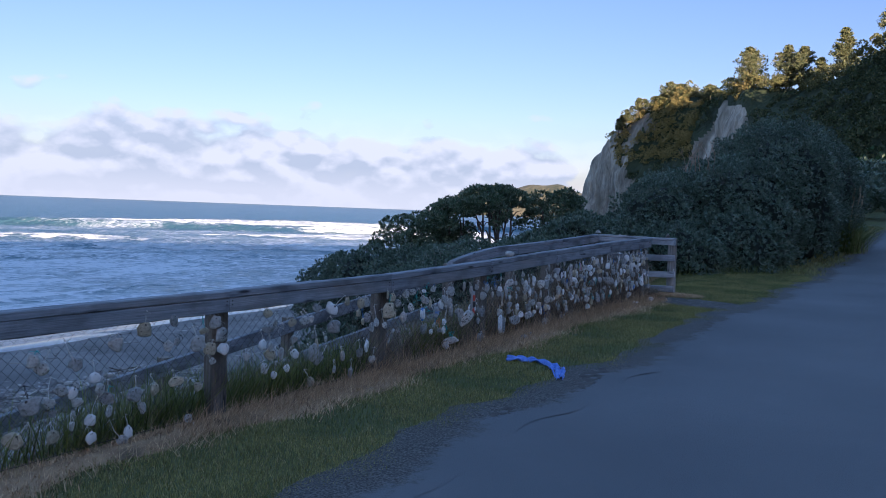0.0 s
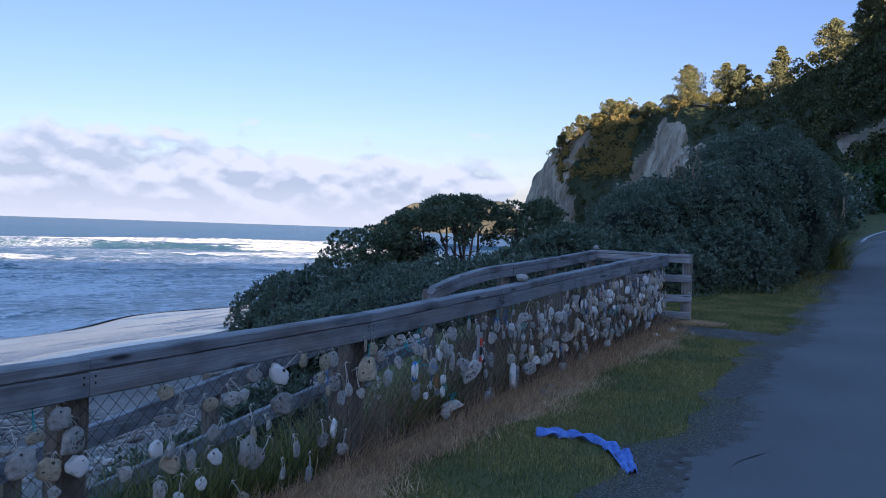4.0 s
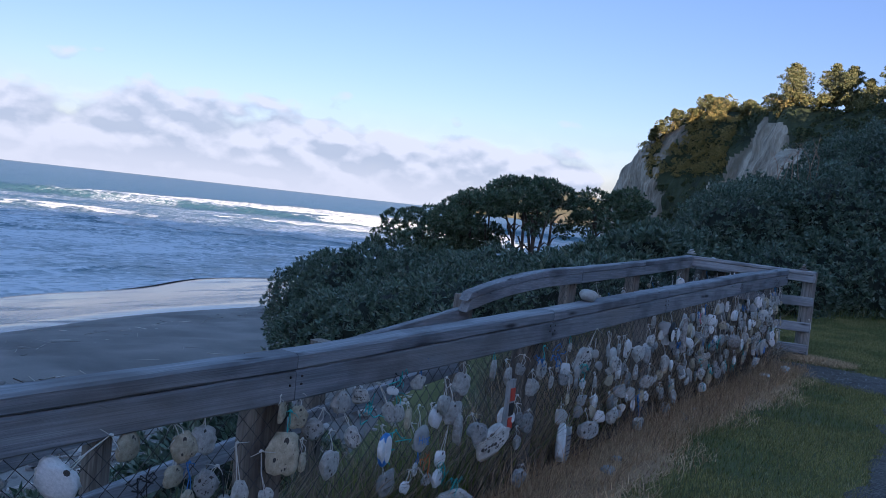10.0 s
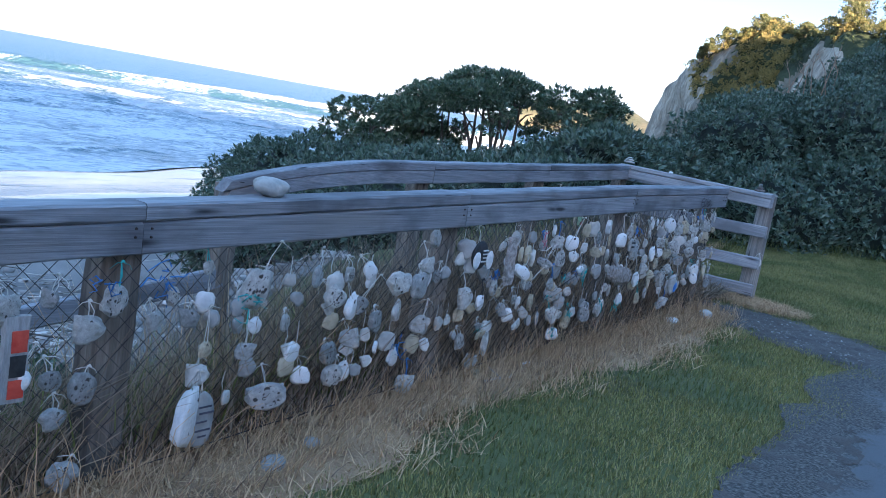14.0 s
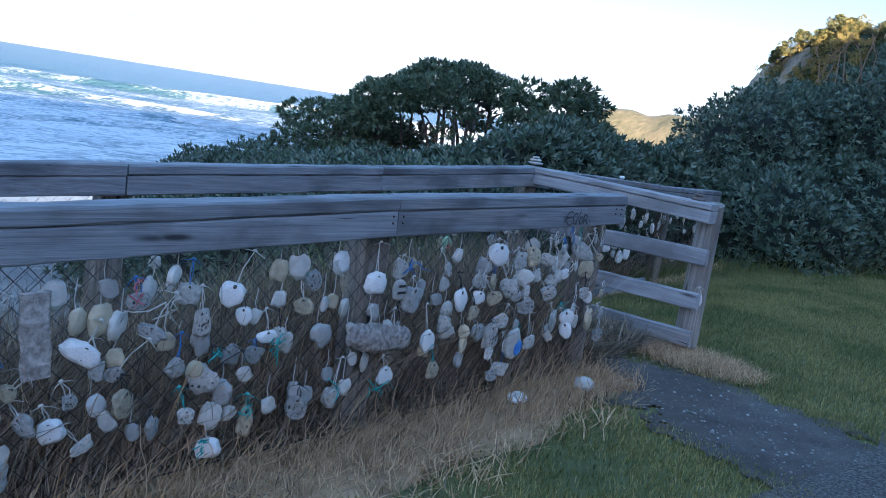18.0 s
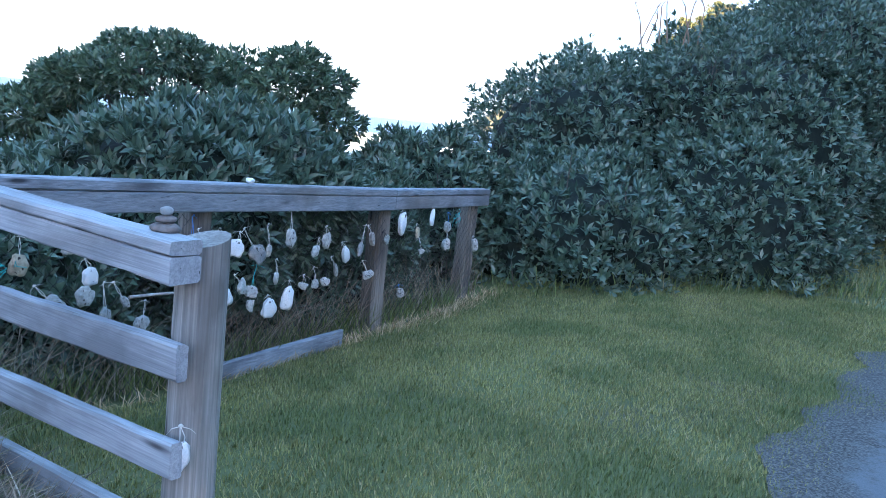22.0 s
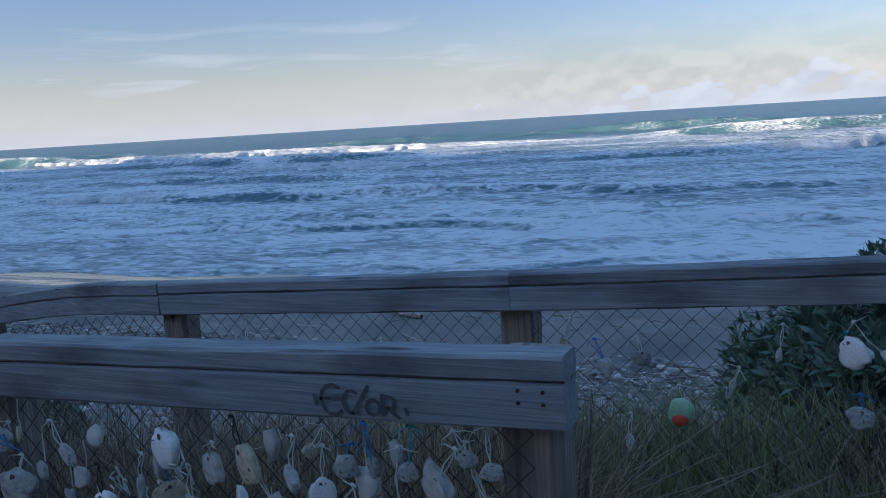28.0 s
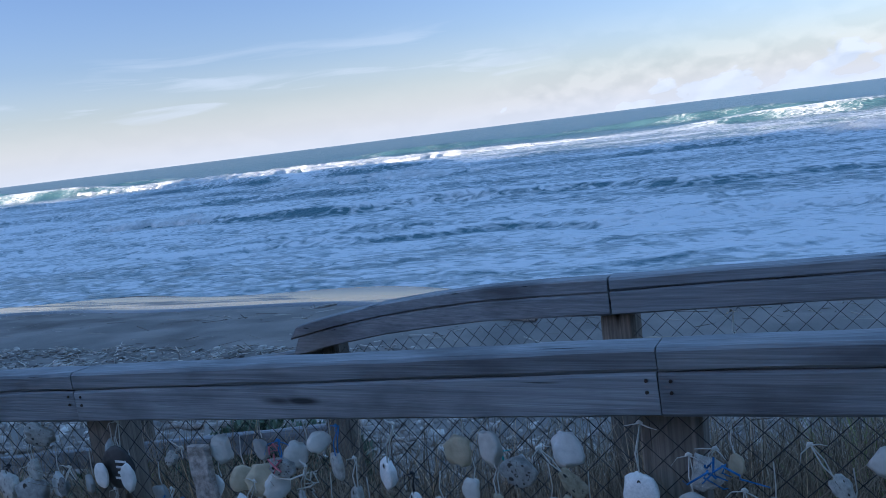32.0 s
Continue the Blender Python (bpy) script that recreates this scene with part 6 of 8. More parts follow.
dw = drift_slab("hanging_driftwood", "weathered grey driftwood slab hung by two strings", pose(0.05, 11.88, 0.68, -8), 0.41, 0.115, 0.05, 3)
for dy in (-0.09, 0.06):
    part("string", string_sets[STRING.name, 0.09], None, dw, m=pose(0.01, dy, 0.05))
pk = part("hanging_driftwood", beam((0.04, 7.55, 0.78), (0.04, 7.55, 0.5), 0.085, 0.02, 6, 0.003, 0.006, up=(1, 0, 0), seed=200), material("grey_board", (0.25, 0.25, 0.24), (0.42, 0.42, 0.4), 8, 0.85, 0.3, 60, stretch=(6, 6, 1)))
tagged(pk, "grey driftwood board painted with red and black patches", "driftwood", "driftwood hung on the fence")
for z, h, mt in ((0.7, 0.07, PAINT_RED), (0.62, 0.07, PAINT_BLACK), (0.545, 0.06, PAINT_RED)):
    bm = beam((0.0525, 7.56, z + h / 2), (0.0525, 7.56, z - h / 2), 0.05, 0.003, 3, 0.001, 0.001, up=(1, 0, 0), seed=int(z * 100))
    part("painted_patch", bm, mt, pk)
sl = part("hanging_driftwood", beam((0.04, 10.36, 0.98), (0.04, 10.38, 0.7), 0.09, 0.025, 6, 0.004, 0.008, up=(1, 0, 0), seed=210), DRIFT)
tagged(sl, "upright grey driftwood slat tied to the netting", "driftwood", "driftwood hung on the fence")

# blue cloth on the grass
def cloth_strip():
    pts = [(0.72, 7.2), (0.86, 7.27), (1.0, 7.29), (1.17, 7.24), (1.34, 7.13), (1.5, 6.95), (1.64, 6.6)]
    p = np.asarray(pts)
    t = np.linspace(0, len(pts) - 1, 60)
    c = np.stack([np.interp(t, np.arange(len(pts)), p[:, 0]), np.interp(t, np.arange(len(pts)), p[:, 1])], 1)
    c[:, 0] += 0.02 * np.sin(t * 2.2)
    d = np.gradient(c, axis=0)
    d /= np.linalg.norm(d, axis=1, keepdims=True)
    s = np.stack([-d[:, 1], d[:, 0]], 1)
    rows = []
    for j, u in enumerate(np.linspace(-1, 1, 13)):
        wdt = 0.07 + 0.02 * np.sin(t * 1.7) - 0.015 * np.clip(t - 3, 0, 1)
        q = c + s * (u * wdt)[:, None]
        z = ground_z(q[:, 0], q[:, 1]) + 0.035 + 0.016 * np.sin(u * 7 + t * 3) + 0.012 * np.sin(t * 6.5 + u * 3) - 0.015 * abs(u)
        rows.append(np.column_stack([q, z]))
    g = np.stack(rows, 1)
    me = grid_mesh("scarf", g)
    ob = part("scarf", me, CLOTH)
    md = ob.modifiers.new("thickness", 'SOLIDIFY')
    md.thickness = 0.006
    return tagged(ob, "crumpled blue checked cloth lying on the grass", "cloth")


cloth_strip()

# ---- shrubs and trees ----
BIG_BLOBS = [(-2.2, 22.6, 0.3, 1.5, 1.7, 1.25), (-1.0, 24.3, 0.55, 1.45, 1.55, 1.5), (-3.3, 24.7, 1.15, 1.65, 1.9, 1.75), (-1.6, 26.5, 1.5, 2.0, 2.4, 2.15), (-3.7, 28, 1.55, 1.9, 2.6, 1.7),
       (-0.9, 29.5, 2.3, 1.9, 2.6, 2.7), (-2.0, 32.0, 2.5, 2.1, 2.8, 2.7), (-0.6, 34.0, 2.6, 1.7, 2.6, 2.6), (-5.2, 33, 1.6, 2.3, 3.0, 2.0)]
big_shrub = shrub("shrub", "dense dark green coastal shrub beside the verge", "shrub", BIG_BLOBS, 125, 0.12, 7, 0.32, LEAF, 3)
HEDGE_BLOBS = [(-2.85, 15.9, 0.45, 0.85, 1.1, 0.7), (-2.9, 17.2, 0.85, 0.9, 0.95, 0.8), (-3.0, 18.0, 1.0, 0.9, 0.8, 0.72), (-3.3, 19.3, 0.5, 0.8, 1.2, 0.75), (-3.6, 17.0, 0.3, 1.2, 1.6, 0.95), (-3.5, 21.2, 0.6, 1.0, 1.2, 1.0), (-3.1, 18.4, 0.0, 0.75, 2.0, 0.9)]
hedge = shrub("shrub", "dark shrub hedge leaning over the side fence", "shrub", HEDGE_BLOBS, 260, 0.12, 7, 0.3, LEAF, 5)
bank_scrub = shrub("shrub", "low dark scrub on the bank behind the ramp fence", "shrub",
      [(-3.1, 15.1, 0.15, 1.1, 1.0, 0.9), (-4.8, 15.4, -0.35, 1.6, 1.6, 1.05), (-6.6, 15.8, -0.75, 1.5, 1.6, 0.95), (-8.0, 16.0, -1.05, 1.2, 1.6, 0.95), (-5.4, 17.2, -0.1, 1.9, 1.8, 1.05), (-7.4, 17.8, -0.4, 1.6, 1.8, 1.1), (-9.4, 18.0, -0.7, 1.5, 1.6, 1.25), (-11.0, 18.8, -1.1, 1.4, 1.5, 1.3), (-9.0, 19.8, -0.4, 1.4, 1.0, 1.1)], 150, 0.11, 7, 0.3, LEAF, 7)
shrub("shrub", "small dark shrub outside the lower ramp rails", "shrub", [(-2.75, 8.3, -0.95, 0.65, 1.0, 0.8), (-2.8, 6.9, -1.25, 0.6, 0.8, 0.75)], 220, 0.1, 7, 0.3, LEAF, 10)


def coastal_tree(base, tips, crowns, seed, density=260):
    """A low wind-shaped tree: forked stems and a broken crown of small clumps."""
    root = thing("tree", "wind-shaped coastal tree with dark gappy crown and bare stems", "tree", "trees on the bank")
    r = random.Random(seed)
    pieces = []
    b = Vector(base)
    for tx, ty, tz in tips:
        tip = Vector((tx, ty, tz))
        mid = b.lerp(tip, 0.5) + Vector((r.uniform(-.3, .3), r.uniform(-.3, .3), -0.15))
        pieces.append(tube([b, b.lerp(mid, 0.5) + Vector((0.05, 0, 0.05)), mid, mid.lerp(tip, 0.5) + Vector((0, 0.05, 0.1)), tip], [0.07, 0.06, 0.045, 0.03, 0.012], 7))
        for _ in range(5):
            q = mid.lerp(tip, r.uniform(0.1, 0.9))
            e = q + Vector((r.uniform(-.35, .35), r.uniform(-.35, .35), r.uniform(0.05, 0.3)))
            pieces.append(tube([q, q.lerp(e, 0.5) + Vector((0, 0, 0.08)), e], [0.025, 0.017, 0.006], 5))
    v, f = joined(pieces)
    part("trunk", mesh_of("trunk", v, f, True), BARK, root)
    p, n = blob_points(crowns, density, 0.3, seed, True)
    keep = rng.uniform(size=len(p)) < 0.9
    v, f = rosettes(p[keep], n[keep], 0.11, 7, 0.3)
    part("crown", mesh_of("crown", v, f), LEAF_TREE, root)
    return root


def clumps(cx, cy, cz, rx, ry_, rz, n, s, seed):
    """Small clumps spread over a dome."""
    r = random.Random(seed)
    out = []
    for _ in range(n):
        a, u = r.uniform(0, 6.283), r.uniform(0.1, 1)
        k = math.sqrt(1 - (1 - u) ** 2)
        q = s * r.uniform(0.7, 1.3)
        out.append((cx + rx * math.sqrt(1 - u * u) * math.cos(a), cy + ry_ * math.sqrt(1 - u * u) * math.sin(a), cz + rz * u, q, q, q * 0.6))
    return out


for seed, (cx, cy, top, under, rx, n_, stems) in enumerate(((-6.7, 19.9, 2.42, 1.62, 1.05, 27, 8), (-4.85, 20.2, 2.42, 1.5, 0.7, 20, 6), (-9.0, 19.7, 1.6, 0.45, 1.35, 36, 6), (-7.8, 19.6, 2.05, 1.1, 0.8, 14, 4))):
    r_ = random.Random(seed + 40)
    tips_ = [(cx + rx * 0.8 * math.cos(a_) * r_.uniform(0.3, 1), cy + rx * 0.8 * math.sin(a_) * r_.uniform(0.3, 1), under + (top - under) * r_.uniform(0.4, 0.9)) for a_ in np.linspace(0, 6.283, stems, endpoint=False)]
    cl = clumps(cx, cy, under, rx, rx, top - under - 0.08, n_, 0.25, seed + 3) + clumps(cx, cy, under - 0.35, rx * 0.9, rx * 0.9, 0.4, max(3, n_ // 6), 0.16, seed + 13)
    bank_tree = coastal_tree((cx + 0.15, cy, float(ground_z(cx, cy)) - 0.1), tips_, cl, seed + 3, 175)


def sprigs(root, blobs, count, seed, mat, size=0.11, reach=(0.12, 0.42)):
    """Shoots standing out of a shrub's outline, leafy along their length."""
    r = random.Random(seed)
    p, nrm = blob_points(blobs, 6, 0.32, seed)
    ok = np.argwhere(nrm[:, 2] > 0.35).ravel()
    stems, at, out = [], [], []
    for i_ in r.sample(list(ok), min(count, len(ok))):
        a_ = Vector(p[i_])
        d_ = (Vector(nrm[i_]).normalized() * 0.5 + Vector((r.uniform(-.3, .3), r.uniform(-.3, .3), 0.9))).normalized()
        L_ = r.uniform(*reach)
        stems.append(tube([a_ - d_ * 0.2, a_ + d_ * L_ * 0.5, a_ + d_ * L_], [0.008, 0.006, 0.003], 4))
        for u in np.linspace(0.2, 1, max(2, int(L_ / 0.09))):
            at.append(a_ + d_ * L_ * u)
            out.append(d_)
    v, f = joined(stems)
    tagged(part("twigs", mesh_of("twigs", v, f, True), BARK, root), kind="stuff")
    v, f = rosettes(np.array([tuple(q) for q in at]), np.array([tuple(q) for q in out]), size, 8, 0.3)
    tagged(part("new_growth", mesh_of("new_growth", v, f), mat, root), kind="stuff")


def bare_twigs(root, base, n_, high, seed):
    """Leafless pale branchlets poking out of the top."""
    r = random.Random(seed)
    pieces = []
    for _ in range(n_):
        a_ = Vector(base) + Vector((r.uniform(-.3, .3), r.uniform(-.2, .2), -0.4))
        m_ = a_ + Vector((r.uniform(-.15, .15), r.uniform(-.1, .1), high * 0.75))
        e_ = m_ + Vector((r.uniform(-.25, .25), r.uniform(-.15, .15), high * r.uniform(0.4, 0.8)))
        pieces.append(tube([a_, m_, e_], [0.012, 0.009, 0.003], 4))
        for _ in range(4):
            s_ = m_.lerp(e_, r.uniform(0, 0.8))
            pieces.append(tube([s_, s_ + Vector((r.uniform(-.18, .18), r.uniform(-.1, .1), r.uniform(.04, .2)))], [0.006, 0.002], 3))
    v, f = joined(pieces)
    tagged(part("bare_twigs", mesh_of("bare_twigs", v, f, True), TWIG, root), kind="stuff")


sprigs(big_shrub, BIG_BLOBS, 260, 31, LEAF, 0.11, (0.08, 0.28))
sprigs(hedge, HEDGE_BLOBS, 70, 32, LEAF, 0.09, (0.03, 0.1))
bare_twigs(bank_scrub, (-12.3, 18.2, -0.85), 5, 0.45, 36)
bare_twigs(bank_tree, (-8.1, 19.4, 1.6), 7, 0.5, 35)
bare_twigs(big_shrub, (-2.2, 25.0, 3.6), 5, 0.7, 33)
bare_twigs(big_shrub, (-2.9, 25.2, 3.6), 3, 0.5, 34)


# ---- small painted and written things ----
def stroke_set(root, strokes, x, width, mat, name="pen_stroke"):
    """Pen or paint strokes lying 3 mm proud of a face that looks along +x; strokes are lists of (y, z)."""
    for st in strokes:
        p = np.asarray(st, float)
        t = np.linspace(0, len(p) - 1, max(2, 5 * (len(p) - 1)))
        q = np.stack([np.interp(t, np.arange(len(p)), p[:, k]) for k in (0, 1)], 1)
        d = np.gradient(q, axis=0)
        d /= np.linalg.norm(d, axis=1, keepdims=True) + 1e-9
        s = np.stack([-d[:, 1], d[:, 0]], 1) * width / 2
        both = np.stack([q - s, q + s], 1).reshape(-1, 2)
        i = np.arange(len(q) - 1) * 2
        part(name, mesh_of(name, np.column_stack([np.full(len(both), x), both]), np.stack([i, i + 1, i + 3, i + 2], 1)), mat, root)


def loop(cy, cz, ry_, rz, a0=0, a1=360, n=9):
    return [(cy + ry_ * math.cos(math.radians(a)), cz + rz * math.sin(math.radians(a))) for a in np.linspace(a0, a1, n)]


# faded scrawl on the end of the front rail
gy, gz = 13.34, 1.232
stroke_set(front, [[(gy - 0.135, gz - 0.02), (gy - 0.14, gz + 0.012)], loop(gy - 0.085, gz, 0.036, 0.04, 50, 320), [(gy - 0.125, gz + 0.0), (gy - 0.06, gz + 0.006)], loop(gy - 0.03, gz - 0.003, 0.026, 0.03, 50, 320), [(gy - 0.03, gz - 0.034), (gy + 0.02, gz + 0.045)],
                   loop(gy + 0.03, gz - 0.012, 0.021, 0.02), [(gy + 0.06, gz - 0.033), (gy + 0.055, gz + 0.022), (gy + 0.09, gz + 0.016), (gy + 0.085, gz - 0.012), (gy + 0.065, gz - 0.008), (gy + 0.105, gz - 0.035)], [(gy + 0.12, gz - 0.005), (gy + 0.126, gz - 0.025)]], 0.0535, 0.0085, TAG, "scrawl")


def plaque(y, z, w, h, mat, label, strokes, ink, seed, x=0.045, tilt=0):
    ob = pebble("hanging_stone", label, pose(x, y, z, 90, 0, 90 + tilt), w, h, 0.03, mat, seed, "hanging stone", "stones hung on the front fence")
    root = ob
    s_ = part("string", string_sets[STRING.name, 0.09], None, ob)
    s_.matrix_basis = pose(x, y, z, 90, 0, 90 + tilt).inverted() @ pose(x, y, z + h * 0.45)
    for k, (dy, dz, l_, t_) in enumerate(strokes):
        bar = part("written_line", beam((x + 0.032, y + dy - l_ / 2, z + dz), (x + 0.032, y + dy + l_ / 2, z + dz), 0.002, t_, 2, 0.0003, 0.0004), ink, ob)
        bar.matrix_basis = pose(x, y, z, 90, 0, 90 + tilt).inverted()
    return ob


plaque(8.29, 0.3, 0.115, 0.22, STONE_GREY, "long pale stone with lines of pen writing", [(0.0, 0.06, 0.06, 0.008), (0.01, 0.035, 0.07, 0.008), (-0.01, 0.0, 0.05, 0.007), (0.0, -0.035, 0.07, 0.008), (0.0, -0.06, 0.04, 0.007)], INK, 61)
plaque(10.01, 0.89, 0.15, 0.15, PAINT_BLACK, "round black painted stone with pale lettering and two shells", [(0.03, 0.03, 0.05, 0.008), (0.03, 0.01, 0.05, 0.008), (0.03, -0.01, 0.04, 0.008), (0.02, -0.03, 0.05, 0.008)], SHELL, 62)
for dy in (-0.06, 0.065):
    pebble("shell", "white shell hung over the black stone", pose(0.08, 10.01 + dy, 0.87, 90, 0, 90), 0.065, 0.1, 0.015, SHELL, 63 + int(dy * 100), "shell", "shells hung on the fence")
plaque(11.95, 0.9, 0.085, 0.1, STONE_PALE, "small pale stone with black lettering", [(0.0, 0.02, 0.04, 0.012), (0.0, -0.01, 0.05, 0.012)], PAINT_BLACK, 66)
word = plaque(6.72, 0.6, 0.12, 0.13, STONE_GREY, "grey stone with the word Hug in blue", [], INK, 67)
fc = bpy.data.curves.new("letters", 'FONT')
fc.body, fc.size, fc.align_x, fc.align_y = "Hug", 0.055, 'CENTER', 'CENTER'
fm = bpy.data.meshes.new_from_object(bpy.data.objects.new("letters", fc))
lt = part("letters", fm, PAINT_BLUE, word, "blue hand lettering")
lt.matrix_basis = pose(0.045, 6.72, 0.6, 90, 0, 90).inverted() @ pose(0.0775, 6.72, 0.6, 90, 0, 90)
rs = pebble("hanging_stone", "green and red painted stone on the back fence", pose(-1.38, 13.91, 0.76, 90, 0, 90), 0.1, 0.12, 0.05, PAINT_GREEN, 68, "hanging stone", "stones hung on the back fence")
rp = pebble("painted_patch", "", pose(0.0, -0.02, 0.035), 0.06, 0.05, 0.02, PAINT_RED, 69, parent=rs)
pb = pebble("hanging_stone", "pale stone smeared with sky-blue paint", pose(0.06, 12.86, 0.56, 90, 0, 90), 0.13, 0.17, 0.05, STONE_PALE, 70, "hanging stone", "stones hung on the front fence")
pebble("painted_patch", "", pose(0.02, -0.02, 0.038), 0.07, 0.09, 0.016, PAINT_BLUE, 71, parent=pb)
half = pebble("shell", "blue and white shell with teal ties", pose(0.05, 6.45, 0.6, 90, 0, 90), 0.09, 0.15, 0.02, PAINT_BLUE, 72, "shell", "shells hung on the fence")
pebble("rim", "", pose(0.015, 0.0, 0.012), 0.05, 0.12, 0.012, SHELL, 73, parent=half)


def cord_knot(y, z, mat, label, n=7, size=0.06, x=0.05):
    """A scruffy knot of cord with loose ends."""
    r = random.Random(int(y * 100))
    root = thing("cord_knot", label, "cord", "cord knots on the fence")
    for _ in range(n):
        pts = [Vector((x + r.uniform(0, 0.02), y + r.gauss(0, size * 0.3), z + r.gauss(0, size * 0.3)))]
        for _ in range(3):
            pts.append(pts[-1] + Vector((r.uniform(-0.008, 0.008), r.gauss(0, size * 0.4), r.gauss(-size * 0.12, size * 0.35))))
        v, f = joined([tube(pts, [0.0028, 0.003, 0.0026, 0.0016], 5)])
        part("strand", mesh_of("strand", v, f, True), mat, root)
    return root


for y, z, mat_, lab in ((6.95, 0.42, CORD_TEAL, "teal cord knot tied in the netting"), (6.5, 0.63, CORD_TEAL, "teal cord knot tied in the netting"), (11.88, 0.45, CORD_TEAL, "teal cord ends above a hung stone"), (9.45, 0.45, CORD_BLUE, "blue cord tied in the netting"),
                        (11.2, 0.45, CORD_TEAL, "teal cord knot tied in the netting"), (11.3, 0.72, CORD_TEAL, "teal cord knot tied in the netting"), (12.0, 1.02, CORD_BLUE, "blue cord tied in the netting"), (8.05, 0.88, CORD_BLUE, "blue cord tied on the post"), (8.45, 0.75, CORD_TEAL, "teal cord knot tied in the netting"),
                        (6.3, 0.8, CORD_TEAL, "teal cord knot tied in the netting"), (12.75, 1.0, STRING, "frayed white string knot"), (12.5, 0.95, STRING, "frayed white string knot"), (5.2, 0.72, CORD_BLACK, "black cord tied in the netting"), (4.2, 0.7, STRING, "frayed white string knot"), (10.8, 0.9, STRING, "frayed white string knot")):
    cord_knot(y, z, mat_, lab)
for y, z, mat_, hue in ((6.79, 0.51, CORD_ORANGE, "orange"), (10.68, 0.96, CORD_PINK, "faded pink"), (11.0, 0.36, CORD_TEAL, "teal"), (11.64, 0.48, CORD_TEAL, "teal"), (11.04, 0.7, CORD_TEAL, "teal"),
                        (7.07, 0.33, CORD_TEAL, "teal"), (6.53, 0.91, CORD_TEAL, "teal"), (10.22, 0.79, CORD_BLUE, "blue"), (7.83, 0.88, CORD_BLUE, "blue")):
    cord_knot(y, z, mat_, hue + " cord scrap tied in the netting", 5, 0.05)
for y, z, mat_ in ((15.25, 0.95, CORD_TEAL), (16.55, 0.85, STRING), (19.75, 0.98, CORD_TEAL)):
    cord_knot(y, z, mat_, "cord knot tied on the side fence netting", x=float(np.interp(y, [15.02, 16.55, 18.6, 20.4], [-1.46, -1.64, -1.91, -2.16])))
v, f = tube([(-1.52, 15.95, 0.73), (-1.53, 16.12, 0.725), (-1.54, 16.33, 0.715)], [0.009, 0.008, 0.006], 6)
tagged(part("stick", mesh_of("stick", *joined([(v, f)])), DRIFT), "bleached stick hung across the side fence netting", "driftwood")


def lying_stick(name, pts, radius, mat, label, twigs, seed):
    """A crooked stick resting on the ground, with short side twigs."""
    r = random.Random(seed)
    line = [Vector((x, y, float(ground_z(np.array([x]), np.array([y]))[0]) + radius + 0.015 + lift)) for x, y, lift in pts]
    root = thing(name, label, "driftwood")
    part("stem", mesh_of("stem", *joined([tube(line, list(np.linspace(radius, radius * 0.5, len(line))), 7)]), True), mat, root)
    for _ in range(twigs):
        k = r.randrange(1, len(line))
        a = line[k - 1].lerp(line[k], r.random())
        b = a + Vector((r.uniform(-0.07, 0.07), r.uniform(-0.07, 0.07), r.uniform(0.01, 0.05)))
        c = b + (b - a) * 0.6 + Vector((r.uniform(-0.02, 0.02), r.uniform(-0.02, 0.02), 0.005))
        part("twig", mesh_of("twig", *joined([tube([a, b, c], [radius * 0.4, radius * 0.3, radius * 0.15], 5)]), True), mat, root)


lying_stick("dead_twig", [(0.2, 10.95, 0.01), (0.26, 11.05, 0.0), (0.29, 11.14, 0.01), (0.36, 11.24, 0.0)], 0.006, BARK, "brown dead twig lying on the verge", 7, 5)
lying_stick("driftwood_stick", [(0.18, 10.1, 0.0), (0.19, 10.2, 0.005), (0.21, 10.28, 0.0), (0.22, 10.37, 0.0)], 0.012, DRIFT, "grey driftwood stick lying at the fence foot", 2, 9)


# ---- grass ----
def scatter(n, x0, x1, y0, y1, keep=None):
    x, y = rng.uniform(x0, x1, n), rng.uniform(y0, y1, n)
    if keep is not None:
        k = keep(x, y)
        x, y = x[k], y[k]
    return np.column_stack([x, y, ground_z(x, y)])


def verge(x, y):
    straw = (x < 0.26 + 0.1 * np.sin(y * 1.7) + 0.08 * np.sin(y * 4.9) + 0.3 * rng.uniform(0, 1, len(x)) ** 1.5) & (y < 13.9)
    u, v = (x - 0.95) * 0.969 - (y - 13.95) * 0.247, (x - 0.95) * 0.247 + (y - 13.95) * 0.969
    path = (u / 1.35) ** 2 + (v / 0.6) ** 2 < rng.uniform(0.5, 1.25, len(x))
    worn = ((x - 1.72) / 0.17) ** 2 + ((y - 10.4) / 1.2) ** 2 < 1
    worn |= ((x - 1.82) / 0.16) ** 2 + ((y - 6.2) / 1.2) ** 2 < 1
    return ~straw & ~path & ~worn & (x < left_edge(y) - 0.02 + 0.08 * np.sin(y * 4.3) - 0.3 * rng.uniform(0, 1, len(x)) ** 2) & (x > np.where(y > 15.0, -1.5 - 0.12 * (y - 15), -0.05))


def lawn(name, n, box, h, w, label, segs=2, keep=verge, mat=None, lean=0.5):
    v, f = blades(scatter(n, *box, keep), h, w, lean, segs)
    return tagged(part(name, mesh_of(name, v, f), mat or GRASS), label, "grass", kind="stuff")


def mottled(lo, hi, seed):
    """Keeps the verge's blades where a slow random field lies between two levels."""
    def test(x, y):
        f = np.array([noise.fractal(Vector((a * 1.1 + seed, b * 1.1, 0)), 0.8, 2.2, 4) for a, b in zip(x, y)]) + rng.normal(scale=0.22, size=len(x))
        return verge(x, y) & (f > lo) & (f < hi)
    return test


